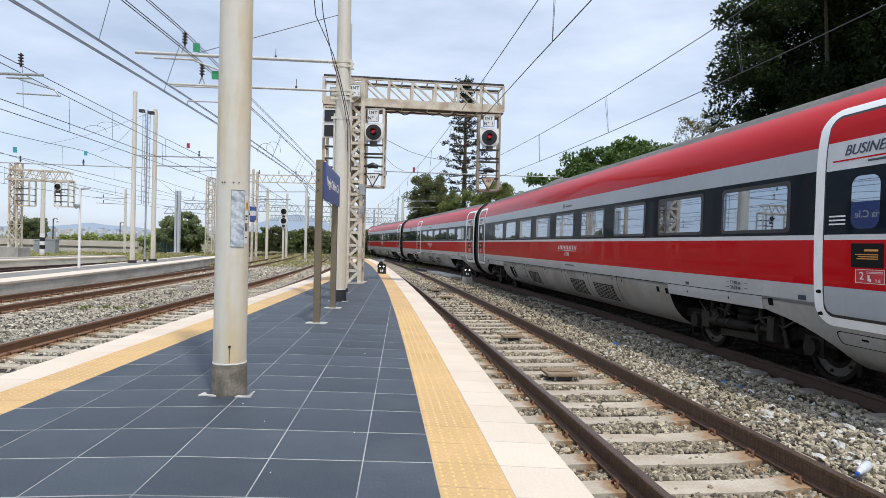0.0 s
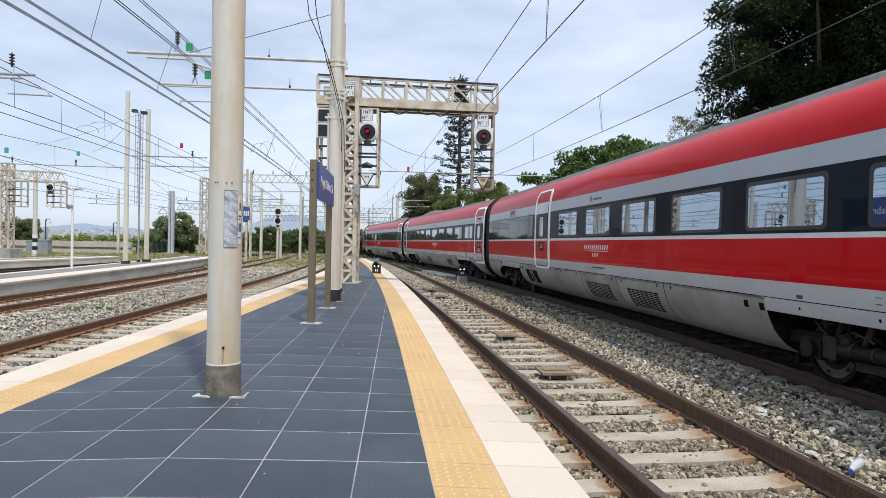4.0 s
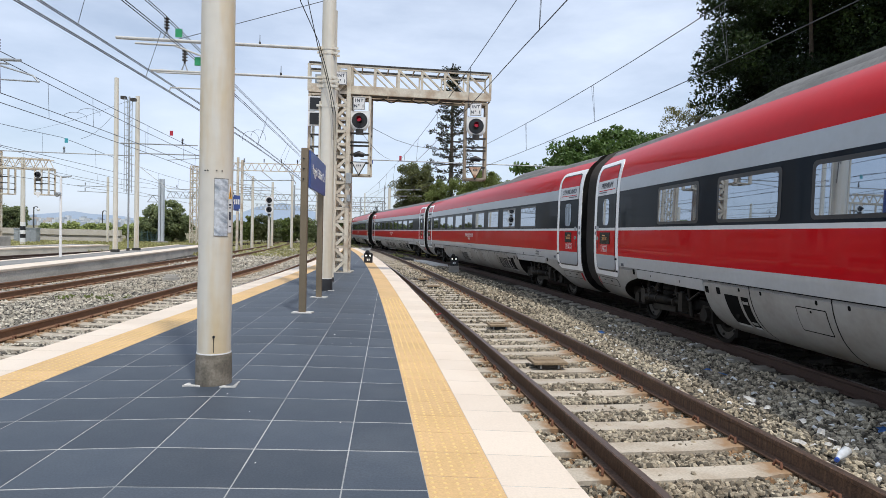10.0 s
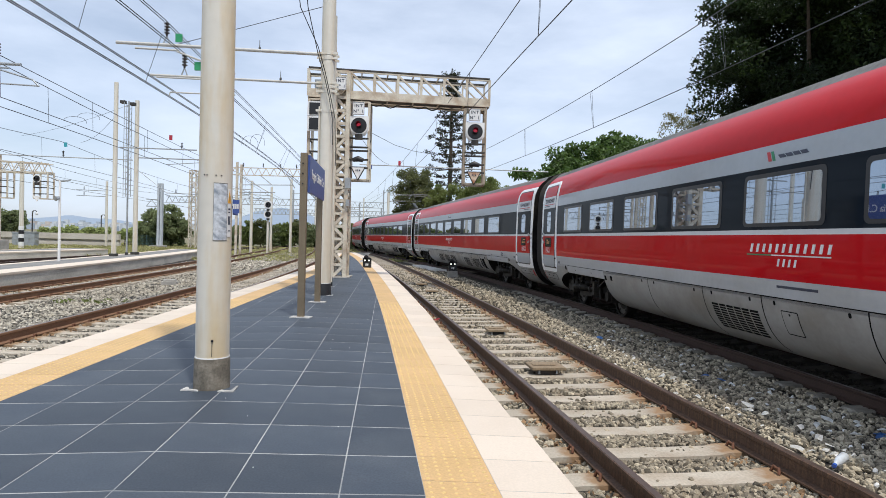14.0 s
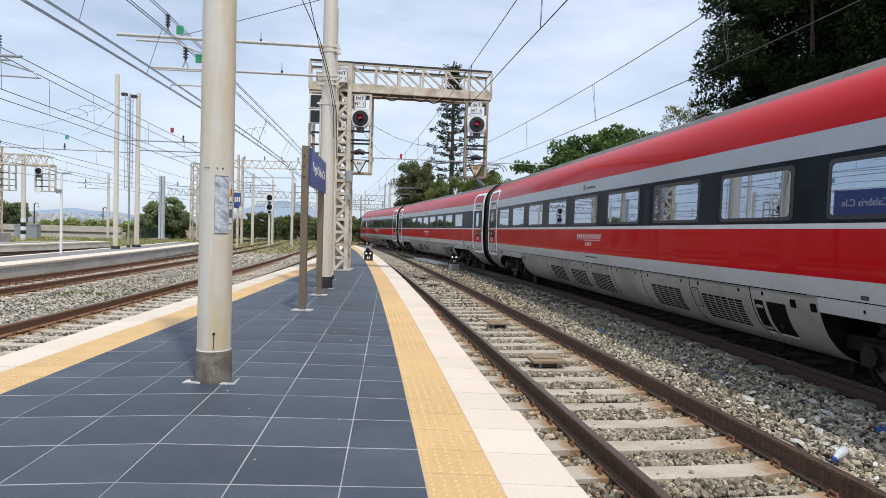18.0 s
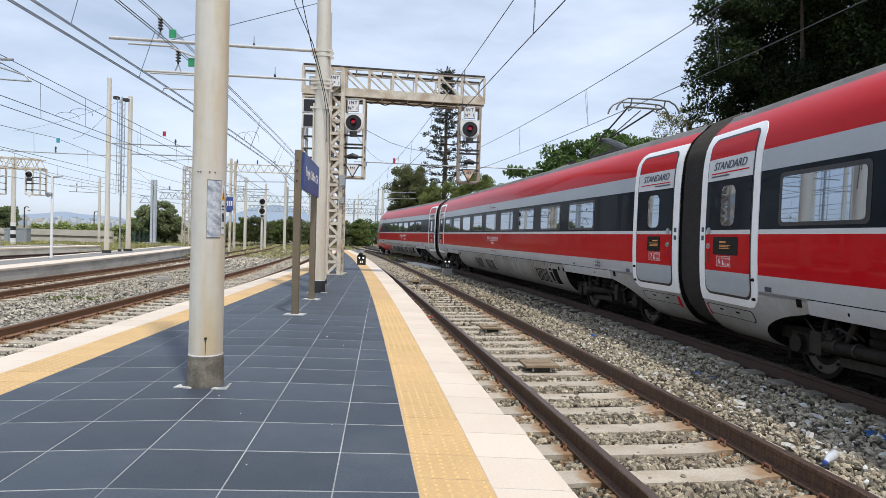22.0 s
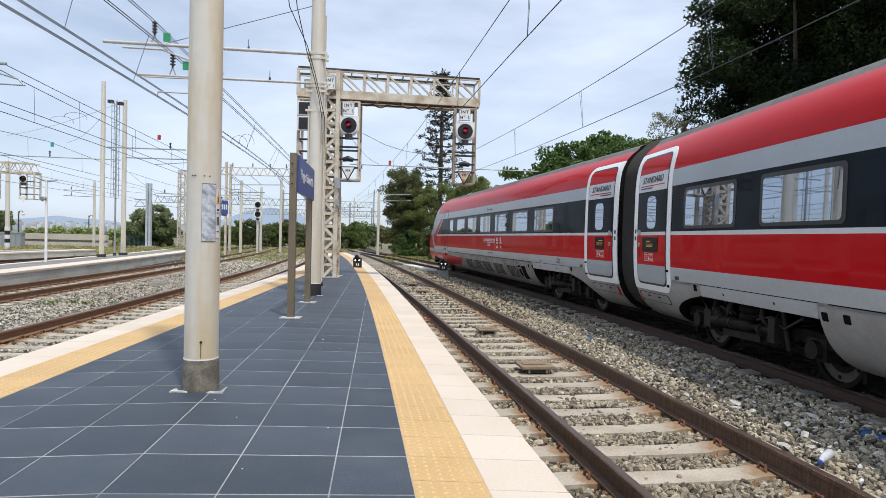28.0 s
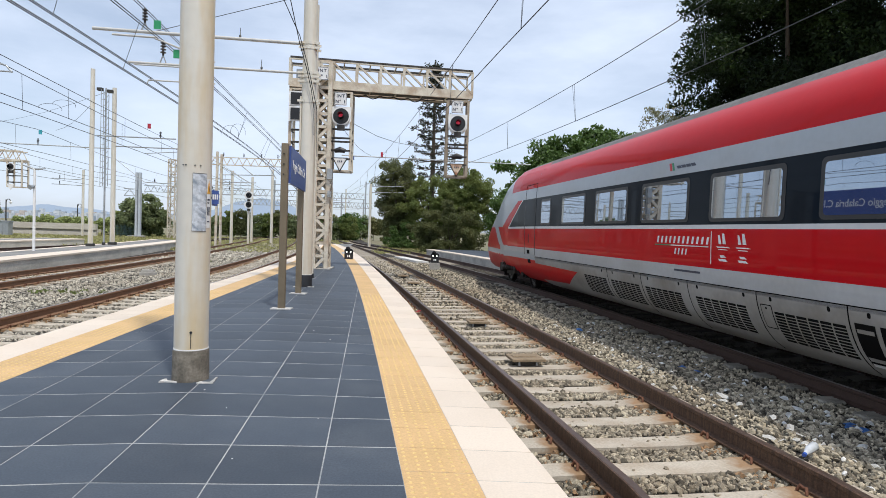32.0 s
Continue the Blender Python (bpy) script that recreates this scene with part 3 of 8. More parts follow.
def platform():
    pl = thing("platform", (0, 0, 0), "island platform paved in slate-blue tiles with yellow tactile strips and white edges", "platform", kind="structure")
    bm = bmesh.new()
    rows = []
    for j in range(86):
        y = -30 + (PLAT_END + 30) * j / 85
        l, r, s = edge_l(y) + 0.02, edge_r(y) - 0.085, spine(y)
        rows.append([bm.verts.new(p) for p in ((l, y, -0.6), (l, y, top(l, y) - 0.0012), (s, y, -0.0012), (r, y, top(r, y) - 0.0012), (r, y, -0.6))])
    for a, b in zip(rows, rows[1:]):
        for k in range(4):
            bm.faces.new((a[k], a[k + 1], b[k + 1], b[k])).material_index = 1 if k in (1, 2) else 0
    bm.faces.new(rows[0])
    bm.faces.new(rows[-1][::-1])
    part("slab", bm, [CONCRETE, GROUT], pl, "concrete platform body with pale grout")
    c, s = math.cos(SPINE_YAW), math.sin(SPINE_YAW)
    ax, al = (c, s), (-s, c)
    j, jr = 0.0042, 0.0075
    full = {}
    far = bmesh.new()
    for side in (1, -1):
        tilt = -FALL_R if side > 0 else FALL_L
        bm = bmesh.new()
        prism(bm, [(j, jr), (TILE - j, jr), (TILE - j, TILE - jr), (j, TILE - jr)], -0.012, 0)
        full[side] = mesh_of(bm, "tile", SLATE)
    inner = lambda x, y: edge_r(y) - BAND - STRIP - 0.004 - x  # noqa: E731
    outer = lambda x, y: x - (edge_l(y) + BAND + STRIP + 0.06 + 0.004)  # noqa: E731
    for col in range(-7, 8):
        side = 1 if col >= 0 else -1
        for row in range(-56, 88):
            def at(u, v):
                return (SPINE_X + u * TILE * ax[0] + v * TILE * al[0], SPINE_Y + u * TILE * ax[1] + v * TILE * al[1])
            k, kr = j / TILE, jr / TILE
            poly = [at(col + k, row + kr), at(col + 1 - k, row + kr), at(col + 1 - k, row + 1 - kr), at(col + k, row + 1 - kr)]
            whole = all(inner(*p) > 0 and outer(*p) > 0 for p in poly)
            if not whole:
                poly = clip(clip(poly, inner), outer) if poly else poly
                if len(poly) < 3 or area(poly) < 0.004:
                    continue
            if poly[0][1] > PLAT_END - 0.6:
                continue
            if -4 <= row <= 24:
                if whole:
                    x, y = at(col, row)
                    a3 = Vector((ax[0], ax[1], -FALL_R if side > 0 else FALL_L)).normalized()
                    b3 = Vector((al[0], al[1], 0))
                    n3 = a3.cross(b3)
                    m = Matrix(((a3.x, b3.x, n3.x, x), (a3.y, b3.y, n3.y, y), (a3.z, b3.z, n3.z, top(x, y)), (0, 0, 0, 1)))
                    PIECES.append(("tile", full[side], m, pl))
                else:
                    bm = bmesh.new()
                    slab_piece(bm, poly, 0, 0.012)
                    PIECES.append(("tile", mesh_of(bm, "tile", SLATE), Matrix(), pl))
            else:
                slab_piece(far, poly, 0, 0.012)
    part("far_tiles", far, SLATE, pl, "slate-blue tiles further along")["kind"] = "stuff"
    # tactile strips and white edge slabs, not quite in line
    rough = random.Random(4)
    for f, sgn in ((edge_r, -1), (edge_l, 1)):
        wide = STRIP if sgn < 0 else STRIP + 0.06
        for name, o0, o1, step, m, lift, bumps in (("edge_slab", 0.0, BAND - 0.004, 0.5, TRAVERTINE, 0.0, False), ("tactile_paver", BAND, BAND + wide, 0.4, YELLOW, 0.001, True)):
            rest = bmesh.new()
            dots = bmesh.new()
            y = -28.0
            while y < PLAT_END - 0.5:
                g = 0.0035
                cut = inset(y + step / 2) if sgn < 0 and not bumps else 0.0
                out = cut + (rough.uniform(0.0, 0.012) if not bumps else 0.0)
                poly = [(f(y + g) + sgn * (o0 + out), y + g), (f(y + g) + sgn * o1, y + g), (f(y + step - g) + sgn * o1, y + step - g), (f(y + step - g) + sgn * (o0 + out), y + step - g)]
                if sgn < 0:
                    poly = poly[::-1]
                if area(poly) < 0:
                    poly = poly[::-1]
                if 2.0 < y < 22:
                    bm = bmesh.new()
                    slab_piece(bm, poly, lift, 0.05 if not bumps else 0.012)
                    PIECES.append((name, mesh_of(bm, name, m), Matrix(), pl))
                else:
                    slab_piece(rest, poly, lift, 0.05 if not bumps else 0.012)
                if bumps and 2.4 < y < 13:
                    na, nb = 6, 6
                    for a in range(na):
                        for b in range(nb):
                            yy = y + step * (a + 0.5) / na
                            xx = f(yy) + sgn * (o0 + (o1 - o0) * (b + 0.5) / nb)
                            zz = top(xx, yy) + lift
                            base = [dots.verts.new((xx + 0.0135 * math.cos(t), yy + 0.0135 * math.sin(t), zz)) for t in (0, 1.047, 2.094, 3.1416, 4.189, 5.236)]
                            cap = [dots.verts.new((xx + 0.009 * math.cos(t), yy + 0.009 * math.sin(t), zz + 0.005)) for t in (0, 1.047, 2.094, 3.1416, 4.189, 5.236)]
                            dots.faces.new(cap)
                            for q in range(6):
                                dots.faces.new((base[q], base[(q + 1) % 6], cap[(q + 1) % 6], cap[q]))
                y += step
            part("far_" + name, rest, m, pl)["kind"] = "stuff"
            if bumps:
                part("tactile_domes", dots, DOME, pl, "rows of raised domes on the yellow strip")["kind"] = "stuff"
            else:
                dots.free()


DOME = mat("tactile_dome", (0.70, 0.50, 0.21), 0.6, grain=70)


PLATFACE = mat("weathered_platform_face", (0.60, 0.57, 0.50), 0.9, spot=(0.36, 0.34, 0.29), spot_scale=1.1, spot_amount=0.75, grain=20, grain_amount=0.14, bump=0.2, stretch=(1, 0.6, 1.6))


def plat_two():
    """The second and third platforms across the tracks, as long slabs with pale edges."""
    for f, wide, lift, label, s0, s1 in ((plat2, 2.6, 0.0, "second platform with a pale edge and stained concrete face", 4, 50), (lambda y: -23.2 - 0.004 * y, 2.7, 0.0, "third platform with a pale edge and concrete face", 8, 45)):
        p = thing("platform", (0, 0, 0), label, "platform", kind="structure")
        line = polyline(f, s0, s1, 2)
        bm = bmesh.new()
        sweep(bm, line, [(0.0, -0.7), (0.0, lift - 0.05), (wide, lift - 0.05), (wide, -0.7)])
        part("slab", bm, PLATFACE, p, "stained concrete platform body")
        for o, w in ((0.0, 0.9), (wide - 0.3, 0.3)):
            bm = bmesh.new()
            sweep(bm, line, [(o - 0.03, lift - 0.05), (o + w, lift - 0.05), (o + w, lift + 0.02), (o - 0.03, lift + 0.02)][::-1])
            part("edge", bm, TRAVERTINE, p, "pale stone platform edge")
        bm = bmesh.new()
        sweep(bm, line, [(0.91, lift - 0.05), (wide - 0.34, lift - 0.05), (wide - 0.34, lift + 0.012), (0.91, lift + 0.012)][::-1])
        part("paving", bm, ASPHALT, p, "grey asphalt platform paving")


ground()
tracks()
platform()
plat_two()

# ---- the train ----
PITCH, TAIL = 24.078, 26.64
CAR_END = 0.42
PROFILE = [(0.28, 0.84), (0.33, 0.97), (0.42, 1.115), (0.52, 1.215), (0.6, 1.275), (0.7, 1.33), (0.8, 1.372), (0.9, 1.404), (1, 1.425), (1.22, 1.445), (1.5, 1.457), (1.81, 1.46), (1.86, 1.46), (2.623, 1.45), (2.788, 1.441), (2.94, 1.428), (3.117, 1.393), (3.258, 1.335), (3.4, 1.24), (3.508, 1.125), (3.535, 1.085), (3.59, 1.03), (3.645, 0.985), (3.70, 0.85), (3.745, 0.65), (3.785, 0.3), (3.8, 0)]
PZ, PY = [p[0] for p in PROFILE], [p[1] for p in PROFILE]


def half(z):
    return float(np.interp(z, PZ, PY))


def travelled(t):
    u = t / 32.0
    return -0.5999 + 224.8462 * u - 65.2181 * u ** 2 + 5.3966 * u ** 3 - 220.6474 * u ** 4 + 374.6448 * u ** 5 - 167.9354 * u ** 6


def gap_at(j, t):
    """Where the near end of car j stands along the curve."""
    return 22.0 + (j - 1) * PITCH - travelled(t)


def car_pose(j, t, length=PITCH):
    s = gap_at(j, t)
    a, b = on_curve(s + 4.3), on_curve(s + PITCH - 4.3)
    yaw = math.atan2(-(b[0] - a[0]), b[1] - a[1])
    d = Vector((b[0] - a[0], b[1] - a[1], 0)).normalized()
    o = Vector((a[0], a[1], 0)) - d * 4.3
    return Matrix.Translation((o.x, o.y, RAIL_Z)) @ Matrix.Rotation(yaw + math.pi / 2, 4, "Z")


def band_of(z):
    """Paint by height: skirt grey, red, white line, window band, silver, red roof shoulder, grey roof."""
    for i, zz in enumerate((1.26, 1.80, 1.86, 2.623, 2.902, 3.535)):
        if z < zz:
            return i
    return 6


BODY_MATS = None


def shell(bm, u0, u1, z0, z1, caps=True):
    zs = sorted({z0, z1, *(z for z in np.arange(0.3, 3.75, 0.07).round(3) if z0 < z < z1), *(z for z in (1.26, 1.80, 1.86, 2.623, 2.902, 3.535, 3.59, 3.645, 3.70, 3.745, 3.785) if z0 < z < z1)})
    ring = [(half(z), z) for z in zs]
    ring += [(-y, z) for y, z in reversed(ring) if y > 1e-6]
    n = len(ring)
    a = [bm.verts.new((u0, y, z)) for y, z in ring]
    b = [bm.verts.new((u1, y, z)) for y, z in ring]
    for k in range(n - 1):
        f = bm.faces.new((a[k], b[k], b[k + 1], a[k + 1]))
        f.material_index, f.smooth = band_of((ring[k][1] + ring[k + 1][1]) / 2), True
    if caps:
        for f in (bm.faces.new(a), bm.faces.new(b[::-1]), bm.faces.new((a[-1], b[-1], b[0], a[0]))):
            f.material_index = 7
            for e in f.edges:
                e.smooth = False


def skin(poly, proud, depth=0.02, levels=None):
    """A plate in the car's side: its outline (u, z) bent onto the body's profile and standing proud of it."""
    bm = bmesh.new()
    bm.faces.new([bm.verts.new((u, 0, z)) for u, z in poly])
    z0, z1 = min(p[1] for p in poly), max(p[1] for p in poly)
    step = 0.10 if z1 > 2.5 else 0.05 if z0 < 1.0 else 0.2
    for z in np.arange(math.ceil(z0 / step) * step, z1, step):
        bmesh.ops.bisect_plane(bm, geom=bm.verts[:] + bm.edges[:] + bm.faces[:], dist=1e-5, plane_co=(0, 0, float(z)), plane_no=(0, 0, 1))
    for v in bm.verts:
        v.co.y = half(v.co.z) + proud
    for f in bm.faces:
        if f.normal.y < 0:
            f.normal_flip()
        f.smooth = True
    bm.normal_update()
    for f in bm.faces:
        f.normal_update()
        if f.normal.y < 0:
            f.normal_flip()
    rim = [e for e in bm.edges if len(e.link_faces) == 1]
    got = bmesh.ops.extrude_edge_only(bm, edges=rim)
    for v in (g for g in got["geom"] if isinstance(g, bmesh.types.BMVert)):
        v.co.y -= depth
    for e in rim:
        e.smooth = False
    return bm


CACHE = {}


def cached(key, build, material):
    if key not in CACHE:
        CACHE[key] = mesh_of(build(), key[0] if isinstance(key, tuple) else key, material)
    return CACHE[key]


def bars_skin(u0, u1, z0, z1, proud=0.006):
    return skin([(u0, z0), (u1, z0), (u1, z1), (u0, z1)], proud, 0.006)


def lettering(words, size, u, z, material, parent, shear=0.25, squash=1.0):
    """Words on the car's side; read from the camera's side, they run towards -u."""
    key = ("lettering", words, size)
    if key not in CACHE:
        me = text_mesh(words, size, material, 0.002, shear)
        CACHE[key] = me
    slope = math.atan2(half(z + 0.06) - half(z - 0.06), 0.12)
    ob = part("lettering", CACHE[key], None, parent)
    if size < 0.12:
        ob["kind"] = "stuff"
    ob.matrix_basis = Matrix.Translation((u, half(z) + 0.024, z)) @ Matrix.Rotation(math.pi, 4, "Z") @ Matrix.Rotation(math.pi / 2 + slope, 4, "X")
    return ob


def frame_outline(u0, u1, sgn, z0=0.80, z1=3.334, r=0.24, n=6):
    """Round at the corners away from the car's end, nearly square at the end."""
    out = []
    for cu, cz, a, big in ((u1, z1, 0, sgn > 0), (u0, z1, 90, sgn < 0), (u0, z0, 180, sgn < 0), (u1, z0, 270, sgn > 0)):
        q = r if big else 0.03
        x = cu - q if cu == u1 else cu + q
        z = cz - q if cz == z1 else cz + q
        out += [(x + q * math.cos(radians(a + 90 * k / n)), z + q * math.sin(radians(a + 90 * k / n))) for k in range(n + 1)]
    return out


def door(car, u0, far_end, word, number="", seats="", mid=False):
    """A plug door: u0 is its edge towards the car's end."""
    sgn = -1 if far_end else 1

    def span(a, b):
        return (u0 + a, u0 + b) if sgn > 0 else (u0 - b, u0 - a)
    w = 1.46
    d = part("door", cached(("door", sgn, round(u0, 2)), lambda: skin(rounded(*span(-0.10, w), 0.99, 3.30, 0.22, 6) if mid else frame_outline(*span(-0.10, w), sgn), 0.010), TFRAME), None, car, "white-framed plug door in the car's side")
    a, b = 0.10, 1.29
    part("gasket", cached(("gasket", sgn, round(u0, 2)), lambda: skin(rounded(*span(a - 0.025, b + 0.025), 1.045 if mid else 0.905, 3.244, 0.13, 5), 0.014), BLACK), None, d, "black rubber door gasket")
    for name, z0, z1, m in (("kick_panel", 1.075 if mid else 0.94, 1.26, TSILVER), ("red_panel", 1.26, 1.80, TRED), ("white_line", 1.80, 1.86, TWHITE), ("dark_panel", 1.86, 2.595, TBAND), ("silver_panel", 2.595, 2.921, TDOORSILVER), ("top_panel", 2.921, 3.211, TRED)):
        def outline(z0=z0, z1=z1, name=name):
            p, q = span(a, b)
            if name == "kick_panel":
                r = 0.11
                return [(p + r, z0), (q - r, z0), (q - r * 0.3, z0 + r * 0.3), (q, z0 + r), (q, z1), (p, z1), (p, z0 + r), (p + r * 0.3, z0 + r * 0.3)]
            if name == "top_panel":
                r = 0.11
                return [(p, z0), (q, z0), (q, z1 - r), (q - r * 0.3, z1 - r * 0.3), (q - r, z1), (p + r, z1), (p + r * 0.3, z1 - r * 0.3), (p, z1 - r)]
            return [(p, z0), (q, z0), (q, z1), (p, z1)]
        part(name, cached((name, sgn, round(u0, 2)), lambda: skin(outline(), 0.019, 0.008), m), None, d)
    part("door_window", cached(("door_window", sgn, round(u0, 2)), lambda: skin(rounded(*span(0.52, 0.90), 1.92, 2.50, 0.11, 5), 0.024, 0.006), TPANE), None, d, "narrow rounded door window")
    part("display", cached(("display", sgn, round(u0, 2)), lambda: skin(rounded(*(span(0.46, 0.88) if sgn > 0 else span(0.34, 1.0)), 1.50, 1.76, 0.015, 2), 0.025, 0.008), SCREEN), None, d, "dark destination display")
    for k, (c0, c1, z0) in enumerate(((0.52, 0.70, 1.675), (0.52, 0.82, 1.635), (0.52, 0.78, 1.612), (0.52, 0.80, 1.589))):
        part("display_text", cached(("display_text", sgn, k, round(u0, 2)), lambda: bars_skin(*span(c0, c1), z0, z0 + (0.022 if k == 0 else 0.010), 0.0275), LED), None, d)
    if mid:
        return d
    part("plate", cached(("plate", sgn, round(u0, 2)), lambda: skin(rounded(*span(0.44, 0.82), 1.33, 1.48, 0.01, 2), 0.0225, 0.004), PLATE_RED), None, d, "red coach plate with white print")
    edge = max(span(0.44, 0.82))
    for k, (c0, c1, z0, z1) in enumerate(((0.165, 0.19, 1.355, 1.42), (0.185, 0.21, 1.35, 1.38), (0.15, 0.36, 1.452, 1.457), (0.15, 0.36, 1.44, 1.444), (0.0, 0.38, 1.33, 1.335), (0.0, 0.38, 1.475, 1.48), (0.0, 0.005, 1.335, 1.475), (0.375, 0.38, 1.335, 1.475))):
        part("plate_print", cached(("plate_print", sgn, k, round(u0, 2)), lambda: bars_skin(edge - c1, edge - c0, z0, z1, 0.0245), WHITE), None, d)
    if number:
        lettering(number, 0.12, edge - 0.085, 1.405, WHITE_PRINT, d, 0.0)
        lettering(seats, 0.05, edge - 0.295, 1.36, WHITE_PRINT, d, 0.0)
    for z in (1.19, 0.93):
        bm = bmesh.new()
        e = span(1.37, 1.37)[0]
        tube(bm, [(e, half(z) + 0.005, z), (e, half(z) + 0.045, z)], [0.024, 0.018], 10)
        part("hinge_pin", bm, BOGIE, d, "dark hinge pin on the frame")
    for e in (0.38, 0.82):
        part("flap_slot", cached(("flap_slot", sgn, e, round(u0, 2)), lambda: skin(rounded(*span(e - 0.05, e + 0.05), 0.675, 0.70, 0.01, 2), 0.008, 0.004), SLOT), None, d)
    hu = (a + 0.10)
    bm = bmesh.new()
    m = Matrix.Translation((span(hu, hu)[0], half(1.84) + 0.02, 1.85)) @ Matrix.Rotation(-math.pi / 2, 4, "X")
    bmesh.ops.create_cone(bm, cap_ends=True, segments=14, radius1=0.055, radius2=0.05, depth=0.03, matrix=m)
    part("door_button", bm, GALV, d, "round grey door button")
    bm = bmesh.new()
    m = Matrix.Translation((span(hu, hu)[0], half(1.62) + 0.02, 1.62)) @ Matrix.Rotation(-math.pi / 2, 4, "X")
    bmesh.ops.create_cone(bm, cap_ends=True, segments=14, radius1=0.045, radius2=0.04, depth=0.03, matrix=m)
    part("lock", bm, GALV, d, "round door opener with a green centre")
    bm = bmesh.new()
    bmesh.ops.create_cone(bm, cap_ends=True, segments=12, radius1=0.024, radius2=0.022, depth=0.036, matrix=m)
    part("opener_button", bm, GREEN, d)
    part("grip", cached(("grip", sgn, round(u0, 2)), lambda: skin(rounded(*span(hu - 0.02, hu + 0.02), 1.38, 1.54, 0.018, 2), 0.022, 0.004), GRIPRED), None, d, "recessed dark red grip")
    for k, z in enumerate((1.80, 1.93)):
        part("pictogram", cached(("pictogram", sgn, k, round(u0, 2)), lambda: skin(rounded(*span(-0.045, 0.025), z - 0.095, z - 0.02, 0.008, 2), 0.013, 0.004), PICTO), None, d, "small dark pictogram")
    part("step_flap", cached(("step_flap", sgn, round(u0, 2)), lambda: skin(rounded(*span(0.0, 1.2), 0.60, 0.74, 0.05, 3), 0.006, 0.008), TGREY), None, d, "step flap below the door")
    part("step_joint", cached(("step_joint", sgn, round(u0, 2)), lambda: skin(rounded(*span(-0.02, 1.22), 0.59, 0.75, 0.055, 3), 0.003, 0.006), BOGIE), None, d)
    part("red_tag", cached(("red_tag", sgn, round(u0, 2)), lambda: skin([(p, z) for p, z in ((span(-0.02, 0)[0], 0.56), (span(-0.02, 0.05)[1], 0.56), (span(-0.02, 0.05)[1], 0.74), (span(-0.02, 0)[0], 0.74))], 0.012, 0.008), TRED), None, d, "red pull tag")
    uc = span(0.69, 0.69)[0]
    if word:
        lettering(word, 0.165 if len(word) > 7 else 0.175, uc, 2.80, LETTER, d, 0.3)
    part("red_line", cached(("red_line", sgn, round(u0, 2)), lambda: bars_skin(*span(0.2, 1.2), 2.69, 2.708, 0.0225), TRED), None, d)
    if word == "BUSINESS":
        for k in range(3):
            part("fine_print", cached(("notice_print", sgn, k, round(u0, 2)), lambda: bars_skin(*span(0.98, 1.22), 2.06 - 0.045 * k, 2.078 - 0.045 * k, 0.0225), WHITE_PRINT), None, d)
    part("fine_print", cached(("fine_print", sgn, round(u0, 2)), lambda: bars_skin(*span(0.2, 0.70), 2.645, 2.668, 0.0225), LETTER), None, d)
    return d


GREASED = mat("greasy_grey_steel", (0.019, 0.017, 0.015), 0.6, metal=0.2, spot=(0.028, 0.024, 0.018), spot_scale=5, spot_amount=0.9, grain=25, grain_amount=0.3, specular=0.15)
TFRAME = mat("door_frame_white", (0.90, 0.91, 0.91), 0.3, spot_scale=1, spot_amount=0.12, grain=12, grain_amount=0.03)
TDOORSILVER = mat("door_silver", (0.62, 0.64, 0.66), 0.35, metal=0.05, grain=12, grain_amount=0.04)
PLATE_RED = mat("plate_red", (0.55, 0.03, 0.04), 0.4)
SCREEN = mat("dark_screen", (0.006, 0.007, 0.008), 0.25, specular=0.12)
GRIPRED = mat("dark_red_recess", (0.11, 0.004, 0.006), 0.6)
PICTO = mat("pictogram_blue", (0.03, 0.035, 0.07), 0.4)
LETTER = mat("dark_lettering", (0.03, 0.04, 0.07), 0.4)
WHITE_PRINT = mat("white_lettering", (0.78, 0.78, 0.78), 0.5)
TRICOL_G = mat("logo_green", (0.02, 0.22, 0.10), 0.4)
SLOT = mat("vent_shadow", (0.005, 0.005, 0.005), 0.9, specular=0.1)


def window(car, u, wide):
    w = part("window", cached(("window", round(u, 2), round(wide, 2)), lambda: skin(rounded(u - 0.06, u + wide + 0.06, 1.90, 2.56, 0.07, 4), 0.004, 0.01), BLACK), None, car, "sealed coach window in a black surround")
    part("pane", cached(("pane", round(u, 2), round(wide, 2)), lambda: skin(rounded(u, u + wide, 1.945, 2.505, 0.05, 4), 0.008, 0.006), TPANE), None, w, "coated window pane mirroring the yard")


def wheelset():
    bm = bmesh.new()
    for s in (-1, 1):
        prof = [(0.10, 0.675), (0.475, 0.675), (0.475, 0.70), (0.447, 0.712), (0.442, 0.81), (0.385, 0.812), (0.375, 0.778), (0.27, 0.770), (0.20, 0.765), (0.165, 0.83), (0.0, 0.832)]
        rings = [[bm.verts.new((r * math.cos(2 * math.pi * i / 32), s * y, r * math.sin(2 * math.pi * i / 32))) for i in range(32)] for r, y in prof]
        for n, (p, q) in enumerate(zip(rings, rings[1:])):
            for i in range(32):
                bm.faces.new((p[i], q[i], q[(i + 1) % 32], p[(i + 1) % 32]) if s > 0 else (p[(i + 1) % 32], q[(i + 1) % 32], q[i], p[i])).material_index = 1 if n == 6 else 0
        for k in range(6):
            a = k * math.pi / 3
            m = Matrix.Translation((0.325 * math.cos(a), s * 0.775, 0.325 * math.sin(a))) @ Matrix.Rotation(math.pi / 2, 4, "X")
            bmesh.ops.create_cone(bm, cap_ends=True, segments=8, radius1=0.022, radius2=0.022, depth=0.03, matrix=m)
    tube(bm, [(0, -0.7, 0), (0, 0.7, 0)], 0.09, 12)
    return bm


